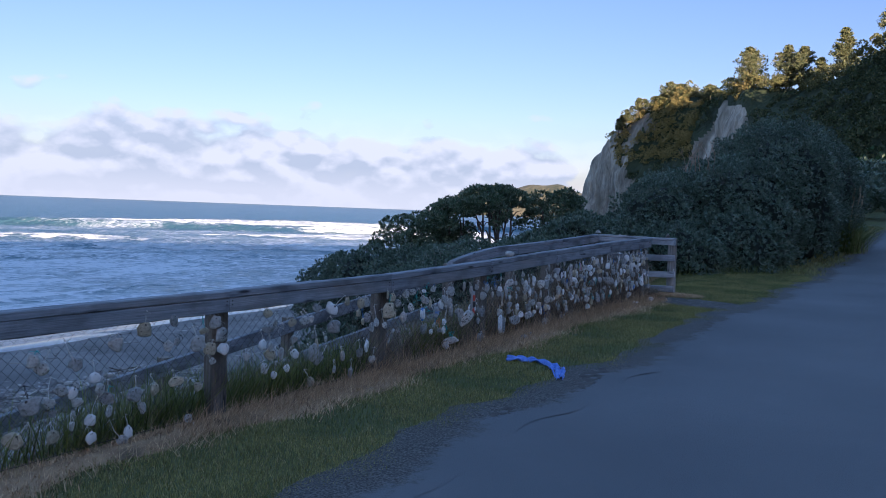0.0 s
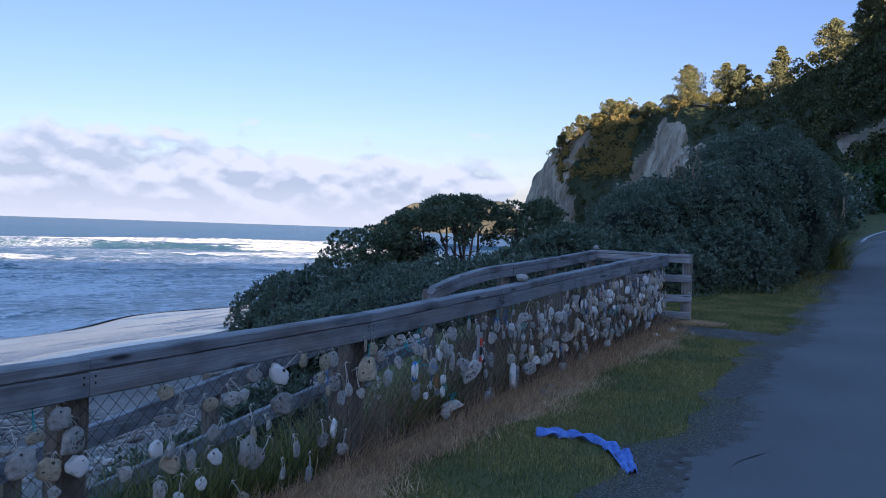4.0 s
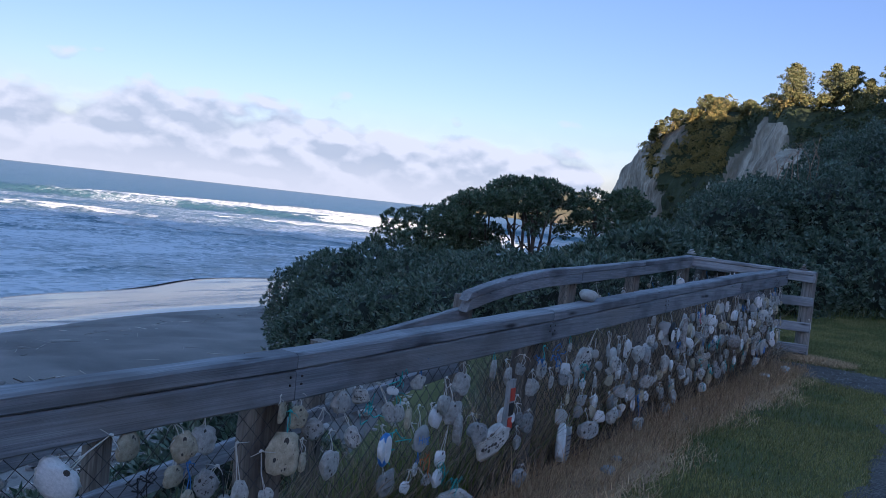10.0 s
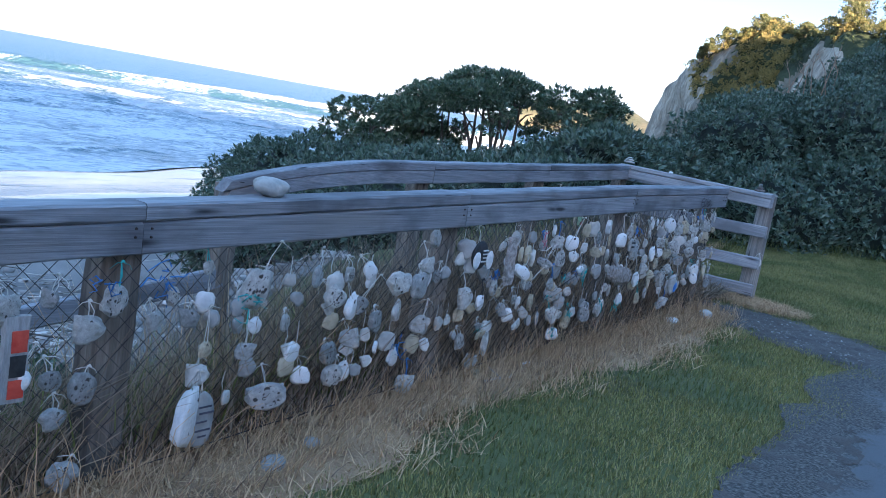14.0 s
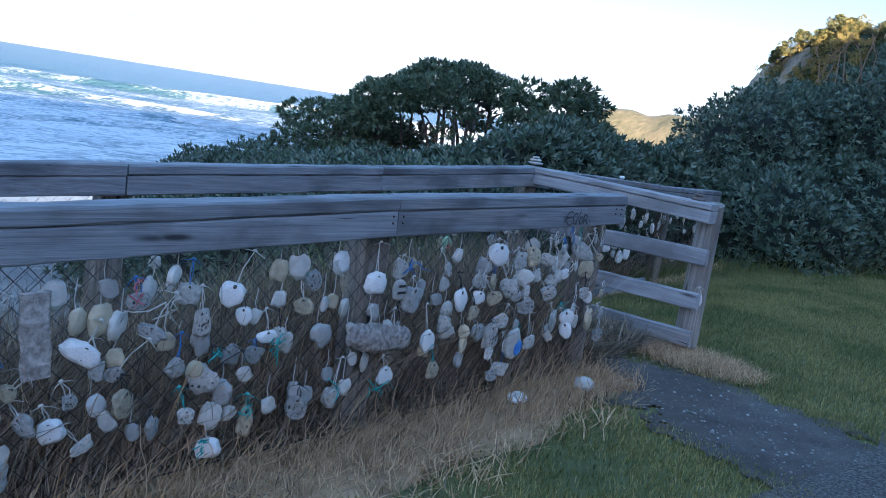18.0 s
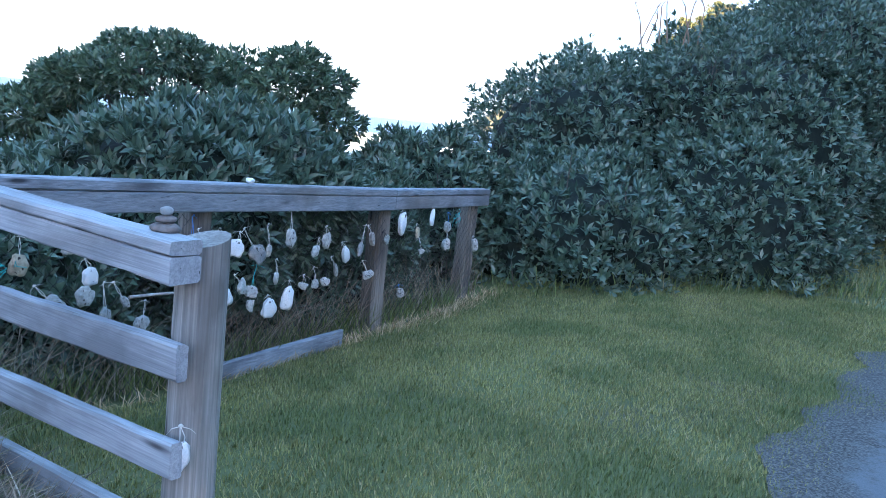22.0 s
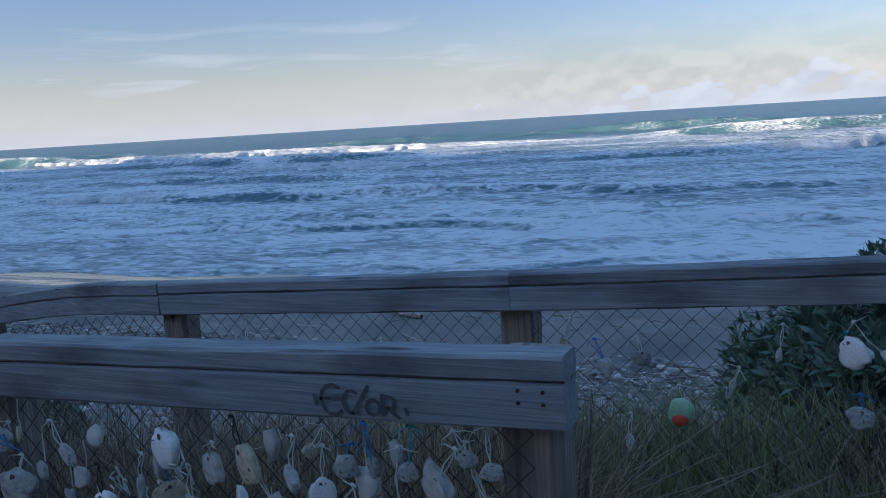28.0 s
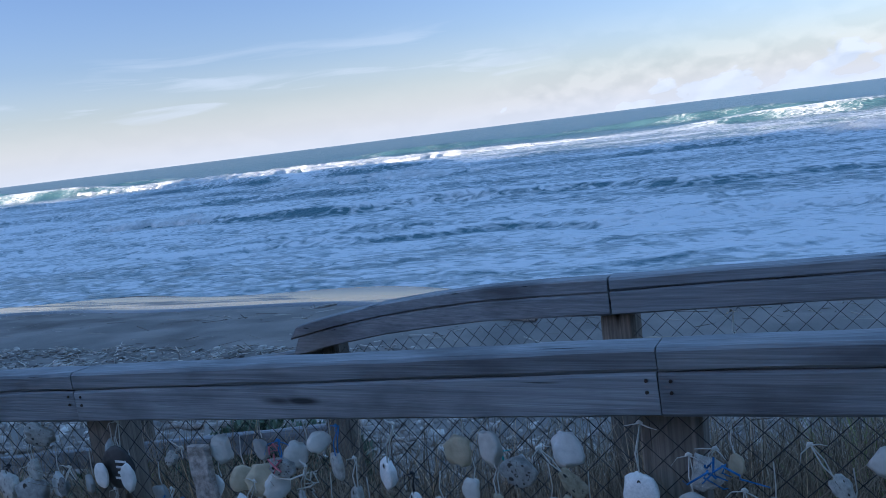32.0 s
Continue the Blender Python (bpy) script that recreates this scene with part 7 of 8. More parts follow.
for box, words in (((0.2, 1.9, 1.5, 14.6), "on the roadside verge"), ((-2.4, 1.8, 14.4, 23.5), "before the shrubs")):
    dry_, lush = (150000, 55000) if box[3] < 15 else (180000, 200000)
    lawn("grass", 110000 if box[3] < 15 else 200000, box, 0.036, 0.0055, "short green mown grass " + words, keep=mottled(-0.25, 0.22, 2))
    lawn("grass", dry_, box, 0.033, 0.0055, "yellowed thin patches of mown grass " + words, keep=mottled(0.08, 9, 2), mat=GRASS_DRY)
    lawn("grass", lush, box, 0.044, 0.006, "lush dark patches of mown grass " + words, keep=mottled(-9, -0.15, 2), mat=GRASS_DARK)
lawn("grass", 34000, (-3.0, 1.8, 23.5, 48), 0.09, 0.014, "short green grass on the rising verge")
lawn("grass", 16000, (7.0, 16, 27, 60), 0.12, 0.03, "short grass on the far side of the road", keep=lambda x, y: x > right_edge(y) + 0.1)
lawn("dead_grass", 44000, (-0.02, 0.75, -1.5, 13.95), 0.075, 0.0075, "short dead straw-coloured grass along the fence foot", keep=lambda x, y: x < 0.3 + 0.1 * np.sin(y * 1.7) + 0.08 * np.sin(y * 4.9) + 0.35 * rng.uniform(0, 1, len(x)) ** 2, mat=STRAW, lean=1.1)
lawn("dead_grass", 12000, (-0.3, 0.8, 14.5, 15.25), 0.07, 0.006, "dead grass tuft round the rail fence post", keep=lambda x, y: ((x - 0.25) / 0.5) ** 2 + ((y - 14.85) / 0.33) ** 2 < rng.uniform(0, 1, len(x)) ** 0.7 * 1.25, mat=STRAW, lean=1.1)
lawn("long_grass", 9000, (-0.5, -0.06, 0.5, 7.5), 0.42, 0.008, "long green grass growing through the netting", 4, lambda x, y: np.sin(y * 1.7) + np.sin(x * 5 + y * 3) > -0.9, GRASS_TALL, 0.5)
lawn("long_grass", 9000, (-1.3, -0.08, 1.0, 9.6), 0.5, 0.009, "long green grass growing behind the netting", 4, lambda x, y: np.sin(y * 2.1) + np.sin(x * 5 + y) > -0.3, GRASS_TALL, 0.55)
lawn("long_grass", 5200, (-1.42, -0.5, 11.6, 14.7), 0.36, 0.011, "rank green grass between the two fences", 4, lambda x, y: np.sin(y * 4.1) + np.sin(x * 6 + y) > -0.2, GRASS_TALL, 0.8)
lawn("dead_grass", 24000, (-1.42, -0.1, 11.2, 14.8), 0.2, 0.009, "matted dead hay between the two fences", 4, lambda x, y: np.sin(y * 3.1 + 1) + np.sin(x * 5 - y) > -0.8, THATCH, 1.3)
lawn("dead_grass", 5000, (-1.3, -0.3, 12.6, 14.7), 0.26, 0.006, "bleached hay tufts between the two fences", 4, lambda x, y: np.sin(y * 5.1) + np.sin(x * 7) > 0.2, STRAW, 1.4)
lawn("dead_thatch", 1700, (-0.8, -0.2, 8.0, 13.75), 0.7, 0.007, "bleached dead grass standing behind the netting", 4, None, STRAW, 0.45)
lawn("dead_thatch", 7500, (-0.85, -0.34, 9.2, 13.75), 0.8, 0.0075, "thick dead brown grass standing behind the netting", 4, lambda x, y: np.sin(y * 2.3) + np.sin(y * 5.7 + x * 4) > -1.7, THATCH, 0.3)
lawn("dead_thatch", 5000, (-0.85, -0.32, 7.0, 9.3), 0.5, 0.0075, "lower dead brown grass behind the netting", 4, lambda x, y: np.sin(y * 2.3) + np.sin(y * 5.7 + x * 4) > -1.2, THATCH, 0.4)
lawn("dead_thatch", 9000, (-0.75, -0.28, -1.0, 7.2), 0.4, 0.008, "dead brown grass behind the netting", 4, lambda x, y: np.sin(y * 2.3) + np.sin(y * 5.7 + x * 4) > -0.2, THATCH, 0.6)
lawn("dead_thatch", 16000, (-1.75, -0.5, 4.0, 11.6), 0.32, 0.008, "dead brown grass down the ramp", 3, lambda x, y: np.sin(y * 1.9) + np.sin(x * 3.7) > -0.9, THATCH, 0.9)
lawn("long_grass", 7000, (-2.5, -1.4, 15.1, 20.0), 0.25, 0.008, "rank grass at the foot of the side fence", 4, lambda x, y: np.abs(x + 1.68 + 0.11 * (y - 15)) < 0.11, GRASS_TALL, 0.6)
lawn("dead_grass", 9000, (-2.3, -1.3, 15.6, 20.6), 0.09, 0.007, "dry straw along the foot of the side fence", 3, lambda x, y: np.abs(x + 1.48 + 0.115 * (y - 15)) < 0.03 + 0.12 * np.clip((y - 17.6) / 1.5, 0, 1) * rng.uniform(0, 1, len(x)), STRAW, 1.2)
lawn("long_grass", 3500, (-2.4, 1.0, 20.2, 24.5), 0.28, 0.009, "rank grass at the foot of the shrubs", 4, lambda x, y: np.abs(y - 20.7 - (x + 2) * 1.25) < 0.35, GRASS_TALL, 0.6)


def stalks(name, n, box, h, label, keep=None, mat=None, seed=3):
    """A tangle of thin dead stalks, each bent its own way."""
    r = np.random.default_rng(seed)
    root = scatter(n, *box, keep)
    n = len(root)
    a = r.uniform(0, 2 * np.pi, n)
    d = np.stack([np.cos(a) * 0.45, np.sin(a), np.zeros(n)], 1)
    hh, ln = h * r.uniform(0.3, 1.2, n), r.uniform(0.15, 1.0, n)
    vs, k = [], 5
    for s in range(k):
        u = s / (k - 1)
        c = root + d * (hh * ln * u * (0.5 + 0.8 * u))[:, None] + np.array([0, 0, 1.0]) * (hh * (u - 0.35 * ln * u * u))[:, None]
        wdt = 0.0022 * (1 - 0.6 * u)
        c = c + r.normal(scale=0.008, size=c.shape) * (0 < s)
        vs += [c + np.array([wdt, wdt, 0]), c + np.array([-wdt, wdt * 0.4, 0]), c + np.array([0, -wdt, wdt])]
    v = np.stack(vs, 1).reshape(-1, 3)
    f = []
    for s in range(k - 1):
        for q in range(3):
            f.append((s * 3 + q, s * 3 + (q + 1) % 3, s * 3 + 3 + (q + 1) % 3, s * 3 + 3 + q))
    faces = (np.arange(n)[:, None, None] * (3 * k) + np.array(f)[None]).reshape(-1, 4)
    return tagged(part(name, mesh_of(name, v, faces), mat or STALK), label, "dead grass", kind="stuff")


lawn("long_grass", 3800, (-2.15, -1.15, 12.2, 14.95), 0.46, 0.011, "tall rank grass smothering the foot of the ramp fence", 4, lambda x, y: np.sin(y * 3.3) + np.sin(x * 5) > -1.0, GRASS_TALL, 0.75)
lawn("dead_grass", 12000, (-2.2, -0.9, 11.0, 14.9), 0.42, 0.009, "dead hay among the tall grass by the ramp fence", 4, None, THATCH, 0.9)
stalks("dead_stalks", 6000, (-0.7, -0.22, 8.6, 13.7), 0.85, "tangle of dead brown stalks behind the netting")
stalks("dead_stalks", 1500, (-0.6, -0.18, 1.0, 8.2), 0.5, "dead brown stalks behind the netting", seed=5)
stalks("dead_stalks", 700, (-1.4, -0.3, 9.0, 14.4), 0.35, "dead brown stalks between the fences", seed=6)
stalks("dead_stalks", 2400, (-2.5, -1.5, 15.1, 20.6), 0.5, "dead stalks under the side fence", lambda x, y: np.abs(x + 1.77 + 0.12 * (y - 15)) < 0.19, seed=7)
stalks("dead_stalks", 450, (-0.04, 0.16, 5.5, 13.7), 0.3, "pale broken stems leaning at the fence foot", mat=STRAW, seed=31)
stalks("dead_stalks", 2600, (-0.2, -0.03, 5.5, 13.7), 0.6, "dry bent stems woven through the netting", mat=STALK, seed=12)
stalks("straw", 5200, (0.0, 0.4, 3.0, 13.9), 0.17, "bent pale dead grass stems at the fence foot", mat=STRAW, seed=8)


# ---- hillside bush and trees ----
def far_bush(name, centres, radius, per, leaf, mat, label, seed):
    """Many rounded shrubs joined: leaf whorls on the upper side of each."""
    r = np.random.default_rng(seed)
    n = len(centres)
    d = r.normal(size=(n, per, 3))
    d /= np.linalg.norm(d, axis=2, keepdims=True)
    d[:, :, 2] = np.abs(d[:, :, 2]) * 1.1 - 0.2
    rad = (radius * r.uniform(0.5, 1.5, n))[:, None, None]
    p = centres[:, None] + d * rad * r.uniform(0.8, 1.08, (n, per, 1))
    v, f = rosettes(p.reshape(-1, 3), (d + np.array([0, 0, 0.4])).reshape(-1, 3), leaf, 5, 0.5)
    return tagged(part(name, mesh_of(name, v, f), mat), label, "bush", kind="stuff")


green = ~bare & (ai > 44) & (ai < 330) & (ci < 48)
pool = mid[green]
wt = np.where(pool[:, 1] > 170, 0.35, 1.0)
pick = rng.choice(len(pool), 2600, replace=True, p=wt / wt.sum())
far_bush("hill_scrub", pool[pick] + rng.normal(scale=0.5, size=(2600, 3)), 1.1, 30, 0.5, LEAF_FAR, "dense dark scrub covering the steep hillside", 21)
# crest bushes take the leaf colour that has sunlight painted in
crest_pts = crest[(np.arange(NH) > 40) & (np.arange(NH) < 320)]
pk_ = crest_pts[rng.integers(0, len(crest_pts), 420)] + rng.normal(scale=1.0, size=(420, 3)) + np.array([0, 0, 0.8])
far_bush("hill_scrub", pk_, 0.9, 36, 0.42, LEAF_CREST_LIT, "scrub along the hill crest with low sunlight put into its leaf colour", 22)
row = np.stack([rng.uniform(-14, 20, 170), rng.uniform(84, 100, 170), np.zeros(170)], 1)
row[:, 2] = ground_z(row[:, 0], row[:, 1]) + rng.uniform(0, 3.0, 170)
far_bush("roadside_scrub", row[row[:, 0] < float(left_edge(86)) + 4], 1.6, 60, 0.5, LEAF_ROUND, "green scrub along the far bend of the road", 23)
row = np.stack([rng.uniform(-9, -0.5, 120), rng.uniform(37, 84, 120), np.zeros(120)], 1)
row[:, 2] = ground_z(row[:, 0], row[:, 1]) + rng.uniform(0, 2.0, 120)
far_bush("roadside_scrub", row, 1.4, 70, 0.4, LEAF, "dark scrub on the seaward side of the road", 24)

# scrub whose golden colour paints the sun on knoll and cliff edge
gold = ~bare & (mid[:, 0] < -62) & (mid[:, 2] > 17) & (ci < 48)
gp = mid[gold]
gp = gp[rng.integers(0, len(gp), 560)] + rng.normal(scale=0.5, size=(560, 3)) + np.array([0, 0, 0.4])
far_bush("gold_scrub", gp, 1.0, 34, 0.45, LEAF_SUNLIT, "dry scrub on the cliff knoll, low sunlight put into its golden colour", 26)
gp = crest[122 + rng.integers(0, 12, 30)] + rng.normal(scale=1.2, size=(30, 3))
far_bush("gold_scrub", gp, 1.2, 40, 0.5, LEAF_SUNLIT, "bush under the cliff-edge pines, sunlight put into its golden colour", 27)


def pine(x, y, z, h, spread, seed, mat=None, bare_=False, round_=False, label="tall dark pine on the hill crest"):
    root = thing("pine_tree" if not bare_ else "dead_tree", label, "tree", "trees on the hill crest")
    r = random.Random(seed)
    pieces, pts, nor = [tube([(x, y, z - 1), (x + 0.1, y, z + h * 0.5), (x + r.uniform(-.3, .3), y, z + h)], [h * 0.028, h * 0.018, 0.03], 7)], [], []
    levels = int(h * 2.2)
    for k in range(levels):
        u = (k + 1) / levels
        zz = z + h * (0.2 + 0.8 * u)
        reach = spread * ((1 - u) ** 0.8 * 0.95 + 0.08) if not round_ else spread * math.sqrt(max(0.05, 1 - (2 * u - 0.85) ** 2)) * 0.95
        for q in range(4 if not bare_ else 6):
            a = r.uniform(0, 6.283)
            e = Vector((x + reach * math.cos(a) * r.uniform(.6, 1), y + reach * math.sin(a) * r.uniform(.6, 1), zz + reach * r.uniform(0.0, 0.3)))
            b = Vector((x, y, zz - 0.1 * reach))
            pieces.append(tube([b, b.lerp(e, 0.5) + Vector((0, 0, 0.05)), e], [0.05, 0.035, 0.012], 4))
            if bare_:
                for _ in range(9):
                    s0 = b.lerp(e, r.uniform(0.3, 1))
                    pieces.append(tube([s0, s0 + Vector((r.uniform(-.5, .5), r.uniform(-.5, .5), r.uniform(0, .5))) * spread * 0.4], [0.022, 0.008], 3))
                continue
            for w in (0.5, 0.75, 1.0):
                c = b.lerp(e, w)
                for _ in range(9):
                    o = Vector((r.gauss(0, 1), r.gauss(0, 1), r.gauss(0, 0.5))) * 0.3 * max(0.5, reach * 0.35)
                    pts.append(c + o)
                    nor.append(o + Vector((0, 0, 0.4)))
    v, f = joined(pieces)
    part("trunk", mesh_of("trunk", v, f, True), TWIG if bare_ else BARK, root)
    if pts:
        v, f = rosettes(np.array([tuple(p) for p in pts]), np.array([tuple(p) for p in nor]), 0.55, 6, 0.22)
        part("crown", mesh_of("crown", v, f), mat or LEAF_PINE, root)
    return root


pine(-42.1, 197.2, 30.8, 9.2, 3.7, 41, round_=True, label="round-topped pine on the cliff edge lit by low sun")
pine(-33.5, 194.5, 28.5, 11.0, 3.2, 42, round_=True, label="round-topped pine on the cliff edge lit by low sun")
pine(-29.8, 192.5, 28.5, 10.0, 3.0, 43, round_=True, label="round-topped pine on the cliff edge lit by low sun")
pine(-21.0, 185.8, 29.5, 11.0, 3.6, 44)
pine(-25.5, 187.0, 28.0, 7.0, 2.8, 45)
pine(-8.6, 156.4, 30.5, 7.5, 3.6, 46, round_=True)
for k, (x, y, z, h, w) in enumerate(((-3.4, 137.5, 28.5, 9.0, 2.6), (-1.6, 135.0, 28.5, 11.0, 2.6), (0.2, 132.8, 28.5, 12.0, 2.7), (3.0, 129.9, 28.3, 13.5, 2.6), (5.4, 126.8, 28.4, 9.0, 2.7), (8.0, 124.2, 30.2, 7.5, 2.4), (10.7, 116.1, 29.5, 4.6, 2.2), (12.0, 113.0, 29.0, 3.6, 2.2))):
    pine(x, y, z, h, w, 50 + k)
pine(13.2, 107.7, 29.0, 8.0, 2.4, 61, bare_=True, label="bare dead pine on the hill crest")
pine(12.0, 97.0, 22.5, 5.0, 2.0, 62, bare_=True, label="bare dead pine on the hillside")
for k, (x, y, z, h, w) in enumerate(((17.4, 95.8, 27.2, 8.0, 4.0), (19.4, 91.8, 26.8, 9.5, 4.4), (21.6, 88.0, 26.2, 10.0, 4.4), (23.6, 84.4, 25.6, 10.0, 4.4))):
    pine(x, y, z, h, w, 64 + k, bare_=True, round_=True, label="leafless brown tree on the hill crest")
pine(-74.2, 241.0, 35.4, 5.0, 3.4, 71, round_=True, label="low spreading tree on the cliff knoll")
pine(-70.5, 239.5, 35.4, 4.0, 3.0, 72, round_=True, label="low spreading tree on the cliff knoll")
pine(-60.0, 231.0, 33.5, 4.0, 2.8, 73, round_=True, label="low spreading tree on the cliff top")
for k, (x, y, z) in enumerate(((-92.5, 249, 27.0), (-91.0, 248, 28.0), (-89.3, 247, 29.5), (-85.0, 245, 32.5))):
    pine(x, y, z, 4.2, 1.2, 75 + k, label="small dark conifer on the cliff edge")


def big_tree(cx, cy, r_, h, seed):
    root = thing("tree", "broad round-crowned green tree beside the road bend", "tree")
    z = float(ground_z(cx, cy))
    v, f = joined([tube([(cx, cy, z - 0.3), (cx + 0.1, cy, z + 1.5), (cx - 0.2, cy, z + h * 0.6)], [0.45, 0.38, 0.2], 9),
                   tube([(cx, cy, z + 1.3), (cx + 1.5, cy - 0.5, z + 3.0)], [0.25, 0.1], 7), tube([(cx, cy, z + 1.3), (cx - 1.6, cy - 0.4, z + 3.0)], [0.25, 0.1], 7)])
    part("trunk", mesh_of("trunk", v, f, True), BARK, root)
    blobs = clumps(cx, cy, z + 2.2, r_ * 0.8, r_ * 0.8, h - 3.2, 30, r_ * 0.34, seed) + [(cx, cy, z + h * 0.45, r_ * 0.75, r_ * 0.75, h * 0.33)] + clumps(cx, cy, z + 1.7, r_ * 0.9, r_ * 0.9, 1.2, 16, r_ * 0.25, seed + 1)
    p, n = blob_points(blobs, 17, 0.25, seed, True)
    v, f = rosettes(p, n, 0.3, 6, 0.5)
    part("crown", mesh_of("crown", v, f), LEAF_ROUND, root)
    # same dark filler for the shade within the crown
    part("shade_core", core_of(blobs[30:31], 0.9), INNER_SHADE, root)


big_tree(12.6, 44.5, 4.6, 8.0, 31)
big_tree(16.0, 62.0, 5.0, 7.5, 33)


def plume_grass(x, y, seed):
    root = thing("plume_grass", "tussock of tall grass with dry upright plumes", "grass tussock")
    z = float(ground_z(x, y))
    base = np.array([[x, y, z]]) + rng.normal(scale=0.25, size=(900, 3)) * np.array([1, 1, 0])
    v, f = blades(base, 1.5, 0.02, 0.6, 4, 0.9)
    part("leaves", mesh_of("leaves", v, f), GRASS_TALL, root)
    for k in range(9):
        a = rng.uniform(-0.25, 0.25, 2)
        top = Vector((x + a[0] * 2, y + a[1] * 2, z + rng.uniform(2.2, 2.9)))
        v, f = tube([(x + a[0], y + a[1], z + 0.5), Vector((x + a[0] * 1.5, y + a[1] * 1.5, z + 1.6)), top - Vector((0, 0, 0.5)), top - Vector((0, 0, 0.2)), top], [0.012, 0.01, 0.035, 0.045, 0.005], 5)
        part("plume", mesh_of("plume", *joined([(v, f)])), PLUME, root)


plume_grass(0.75, 33.6, 3)

for x, y, h, w in ((-0.05, 70.0, 2.4, 0.07), (11.6, 51.5, 1.15, 0.1)):
    mk = thing("marker_post", "white painted roadside marker post", "marker post", "roadside marker posts", pose(x, y, float(ground_z(x, y))))
    part("post", beam((0, 0, -0.2), (0, 0, h), w, w, 2, 0.001, 0.01, up=(1, 0, 0)), WHITE_PAINT, mk)
    part("band", beam((0, 0, h * 0.72), (0, 0, h * 0.8), w + 0.01, w + 0.01, 2, 0.0, 0.005, up=(1, 0, 0)), PAINT_BLACK, mk)

# ---- beach litter ----
def log(x, y, length, r_, turn, seed, label="bleached driftwood log on the sand"):
    rr = random.Random(seed)
    n = 7
    pts = [Vector((length * (k / (n - 1) - 0.5), rr.uniform(-0.06, 0.06), rr.uniform(0, 0.04))) for k in range(n)]
    pieces = [tube(pts, [r_ * (0.5 if k in (0, n - 1) else rr.uniform(0.8, 1.1)) for k in range(n)], 8)]
    for _ in range(2):
        q = pts[rr.randrange(1, n - 1)]
        pieces.append(tube([q, q + Vector((rr.uniform(-.3, .3), rr.uniform(-.3, .3), rr.uniform(0.1, 0.3))) * min(1, length)], [r_ * 0.45, r_ * 0.12], 5))
    v, f = joined(pieces)
    ob = part("driftwood_log", mesh_of("driftwood_log", v, f, True), DRIFT, None, "", pose(x, y, float(sand_z(np.array(x), np.array(y))) + r_ * 0.6, 0, 0, turn))
    return tagged(ob, label, "driftwood", "driftwood on the beach")


br = random.Random(5)
for k in range(70):
    y = br.uniform(-26, 13)
    log(-br.uniform(4.5, 9.5) - 0.06 * abs(y), y, br.uniform(0.4, 2.2), br.uniform(0.02, 0.07), br.uniform(40, 140), k)
for k in range(14):
    log(-br.uniform(12, 24), br.uniform(-34, 8), br.uniform(0.8, 2.6), br.uniform(0.06, 0.14), br.uniform(30, 150), 200 + k, "dark drift log near the tide line")


def beach_pebbles():
    n = 15000
    x, y = -rng.uniform(3.4, 15, n), rng.uniform(-26, 14.5, n)
    s = 0.02 + 0.1 * rng.uniform(0, 1, n) ** 3
    oct_ = np.array([(1, 0, 0), (0, 1, 0), (-1, 0, 0), (0, -1, 0), (0.6, 0.6, 0.75), (-0.6, 0.6, 0.75), (-0.6, -0.6, 0.75), (0.6, -0.6, 0.75)])
    fc = np.array([(0, 1, 4, 4), (1, 2, 5, 5)])
    quad = np.array([(4, 5, 6, 7), (0, 1, 4, 7), (1, 2, 5, 4), (2, 3, 6, 5), (3, 0, 7, 6)])
    z = sand_z(x, y)
    v = np.column_stack([x, y, z])[:, None] + oct_[None] * (s[:, None] * np.array([[1, 1, 0.7]]))[:, None] * rng.uniform(0.7, 1.3, (n, 8, 1))
    return mesh_of("beach_pebbles", v.reshape(-1, 3), (np.arange(n)[:, None, None] * 8 + quad[None]).reshape(-1, 4), True)


PEBBLE = leafy("mixed_beach_pebble", (0.16, 0.15, 0.14), (0.45, 0.42, 0.38), (0.6, 0.57, 0.52), 0.9, 0.0)
tagged(part("beach_pebbles", beach_pebbles(), PEBBLE), "band of pale and grey pebbles and drift on the upper beach", "pebbles", kind="stuff")


CHIP = leafy("grey_road_chip", (0.08, 0.078, 0.074), (0.24, 0.235, 0.22), (0.36, 0.35, 0.33), 0.9, 0.0)


def grit(name, n, box, smin, smax, label, keep=None):
    """Loose chips lying on worn ground."""
    p = scatter(n, *box, keep)
    n = len(p)
    k = np.array([(1, 0, 0), (0, 1, 0), (-1, 0, 0), (0, -1, 0), (0, 0, 0.8)], float)
    f = np.array([(0, 1, 4), (1, 2, 4), (2, 3, 4), (3, 0, 4)])
    s_ = smin + (smax - smin) * rng.uniform(0, 1, n) ** 3
    v = (p + np.array([0, 0, 0.012]))[:, None] + k[None] * s_[:, None, None] * rng.uniform(0.6, 1.3, (n, 5, 1))
    return tagged(part(name, mesh_of(name, v.reshape(-1, 3), (np.arange(n)[:, None, None] * 5 + f[None]).reshape(-1, 3)), CHIP), label, "gravel", kind="stuff")


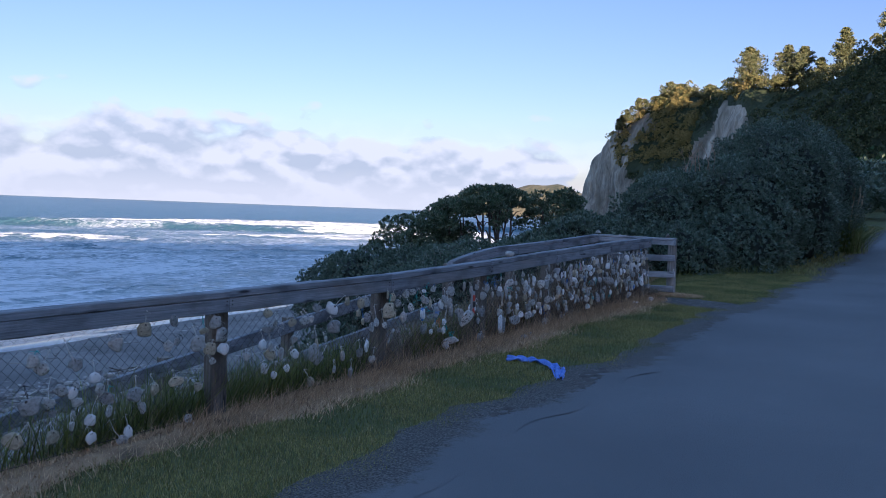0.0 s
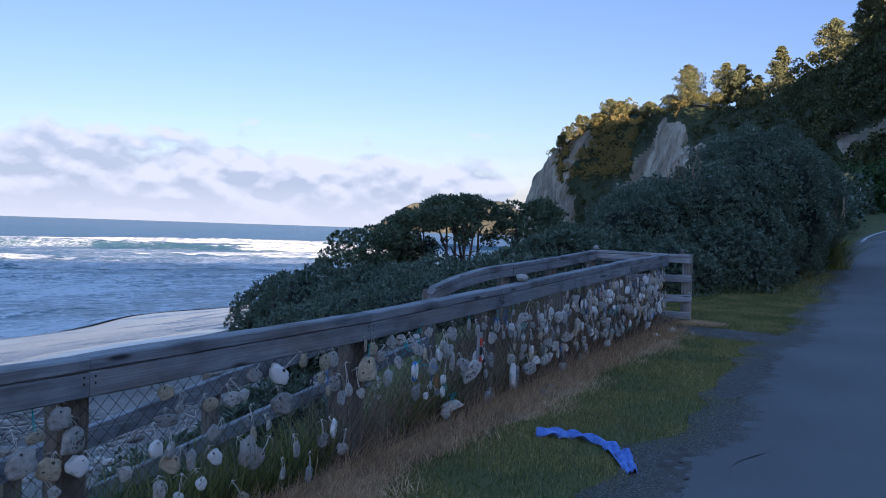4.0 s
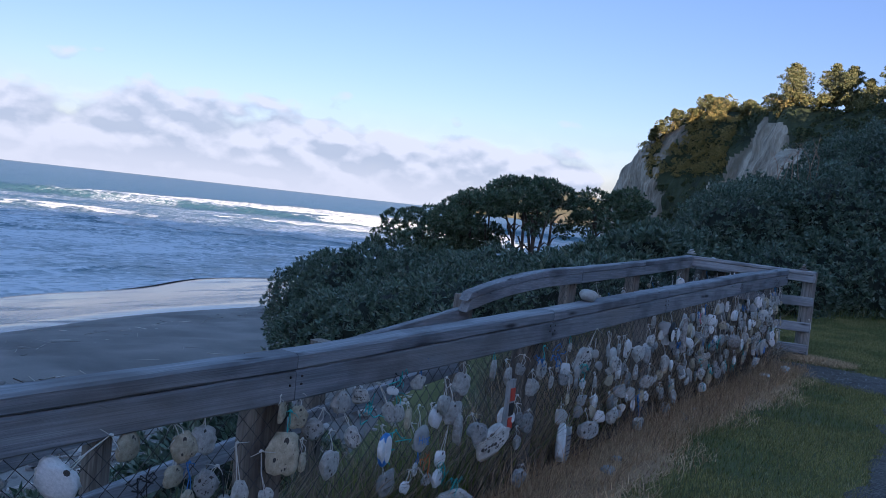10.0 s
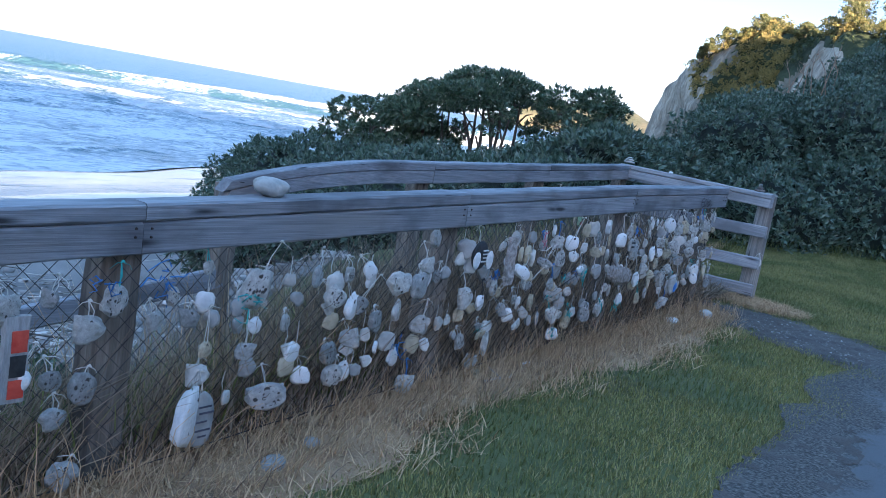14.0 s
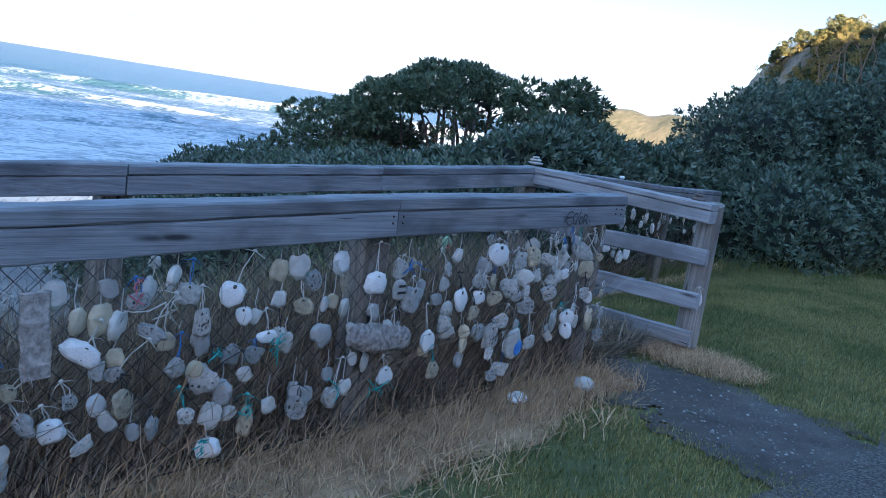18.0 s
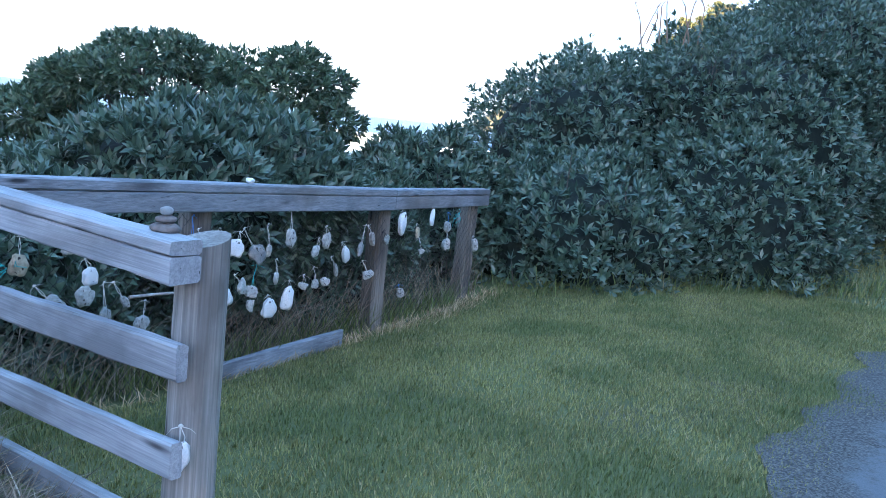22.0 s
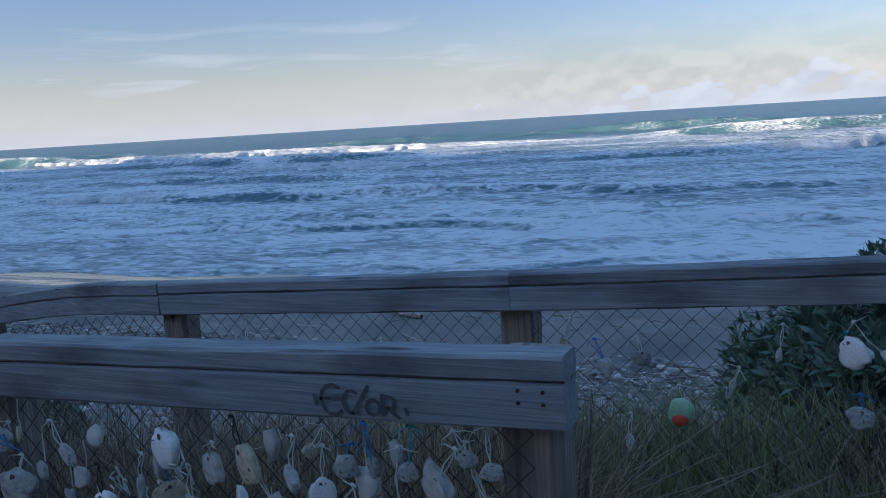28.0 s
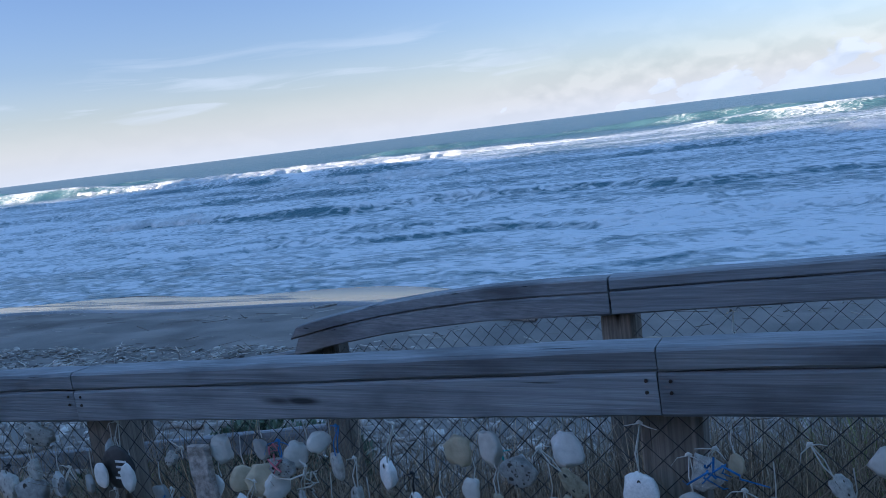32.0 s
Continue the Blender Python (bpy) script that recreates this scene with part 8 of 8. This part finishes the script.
grit("gravel", 2600, (1.2, 2.1, 3, 24), 0.003, 0.012, "loose stone chips along the ragged road edge", lambda x, y: np.abs(x - left_edge(y)) < 0.16)
grit("gravel", 3000, (-0.9, 2.0, 13.3, 14.6), 0.003, 0.014, "stone chips on the trodden path", lambda x, y: ((x - 0.7) / 1.5) ** 2 + ((y - 13.95 + 0.2 * (x - 0.7)) / 0.5) ** 2 < 1)


def drift_line(n, x0, x1, y0, y1, seed):
    """Sticks, reeds and broken wood heaped along the beach."""
    r = np.random.default_rng(seed)
    x, y = -r.uniform(x0, x1, n), r.uniform(y0, y1, n)
    keep = np.sin(x * 1.1 + y * 0.25) + 0.7 * np.sin(y * 0.8 + x * 2) + r.normal(scale=0.5, size=n) > 0.1
    x, y = x[keep], y[keep]
    n = len(x)
    a, L, w = r.normal(1.6, 0.7, n), r.uniform(0.1, 0.9, n) ** 1.5, r.uniform(0.004, 0.02, n)
    d = np.stack([np.cos(a), np.sin(a), r.normal(0, 0.12, n)], 1) * L[:, None] / 2
    s_ = np.stack([-np.sin(a), np.cos(a), np.zeros(n)], 1) * w[:, None]
    c = np.stack([x, y, sand_z(x, y) + w * 0.7 + r.uniform(0, 0.04, n)], 1)
    up = np.array([0, 0, 1.0]) * (w * 1.2)[:, None]
    v = np.stack([c - d - s_, c - d + s_, c - d + up, c + d - s_ * 0.6, c + d + s_ * 0.6, c + d + up * 0.6], 1).reshape(-1, 3)
    f = np.array([(0, 2, 5, 3), (2, 1, 4, 5), (1, 0, 3, 4)])
    return mesh_of("drift_line", v, (np.arange(n)[:, None, None] * 6 + f[None]).reshape(-1, 4))


DRIFT_BITS = leafy("broken_driftwood_bits", (0.06, 0.05, 0.042), (0.5, 0.46, 0.4), (0.65, 0.6, 0.53), 0.9, 0.0)
tagged(part("drift_line", drift_line(15000, 3.2, 15, -32, 15, 61), DRIFT_BITS), "tide line of broken driftwood and reeds on the sand", "driftwood", kind="stuff")
tagged(part("drift_line", drift_line(1500, 12, 24, -40, 30, 62), DRIFT_BITS), "scattered dark drift bits on the lower sand", "driftwood", kind="stuff")
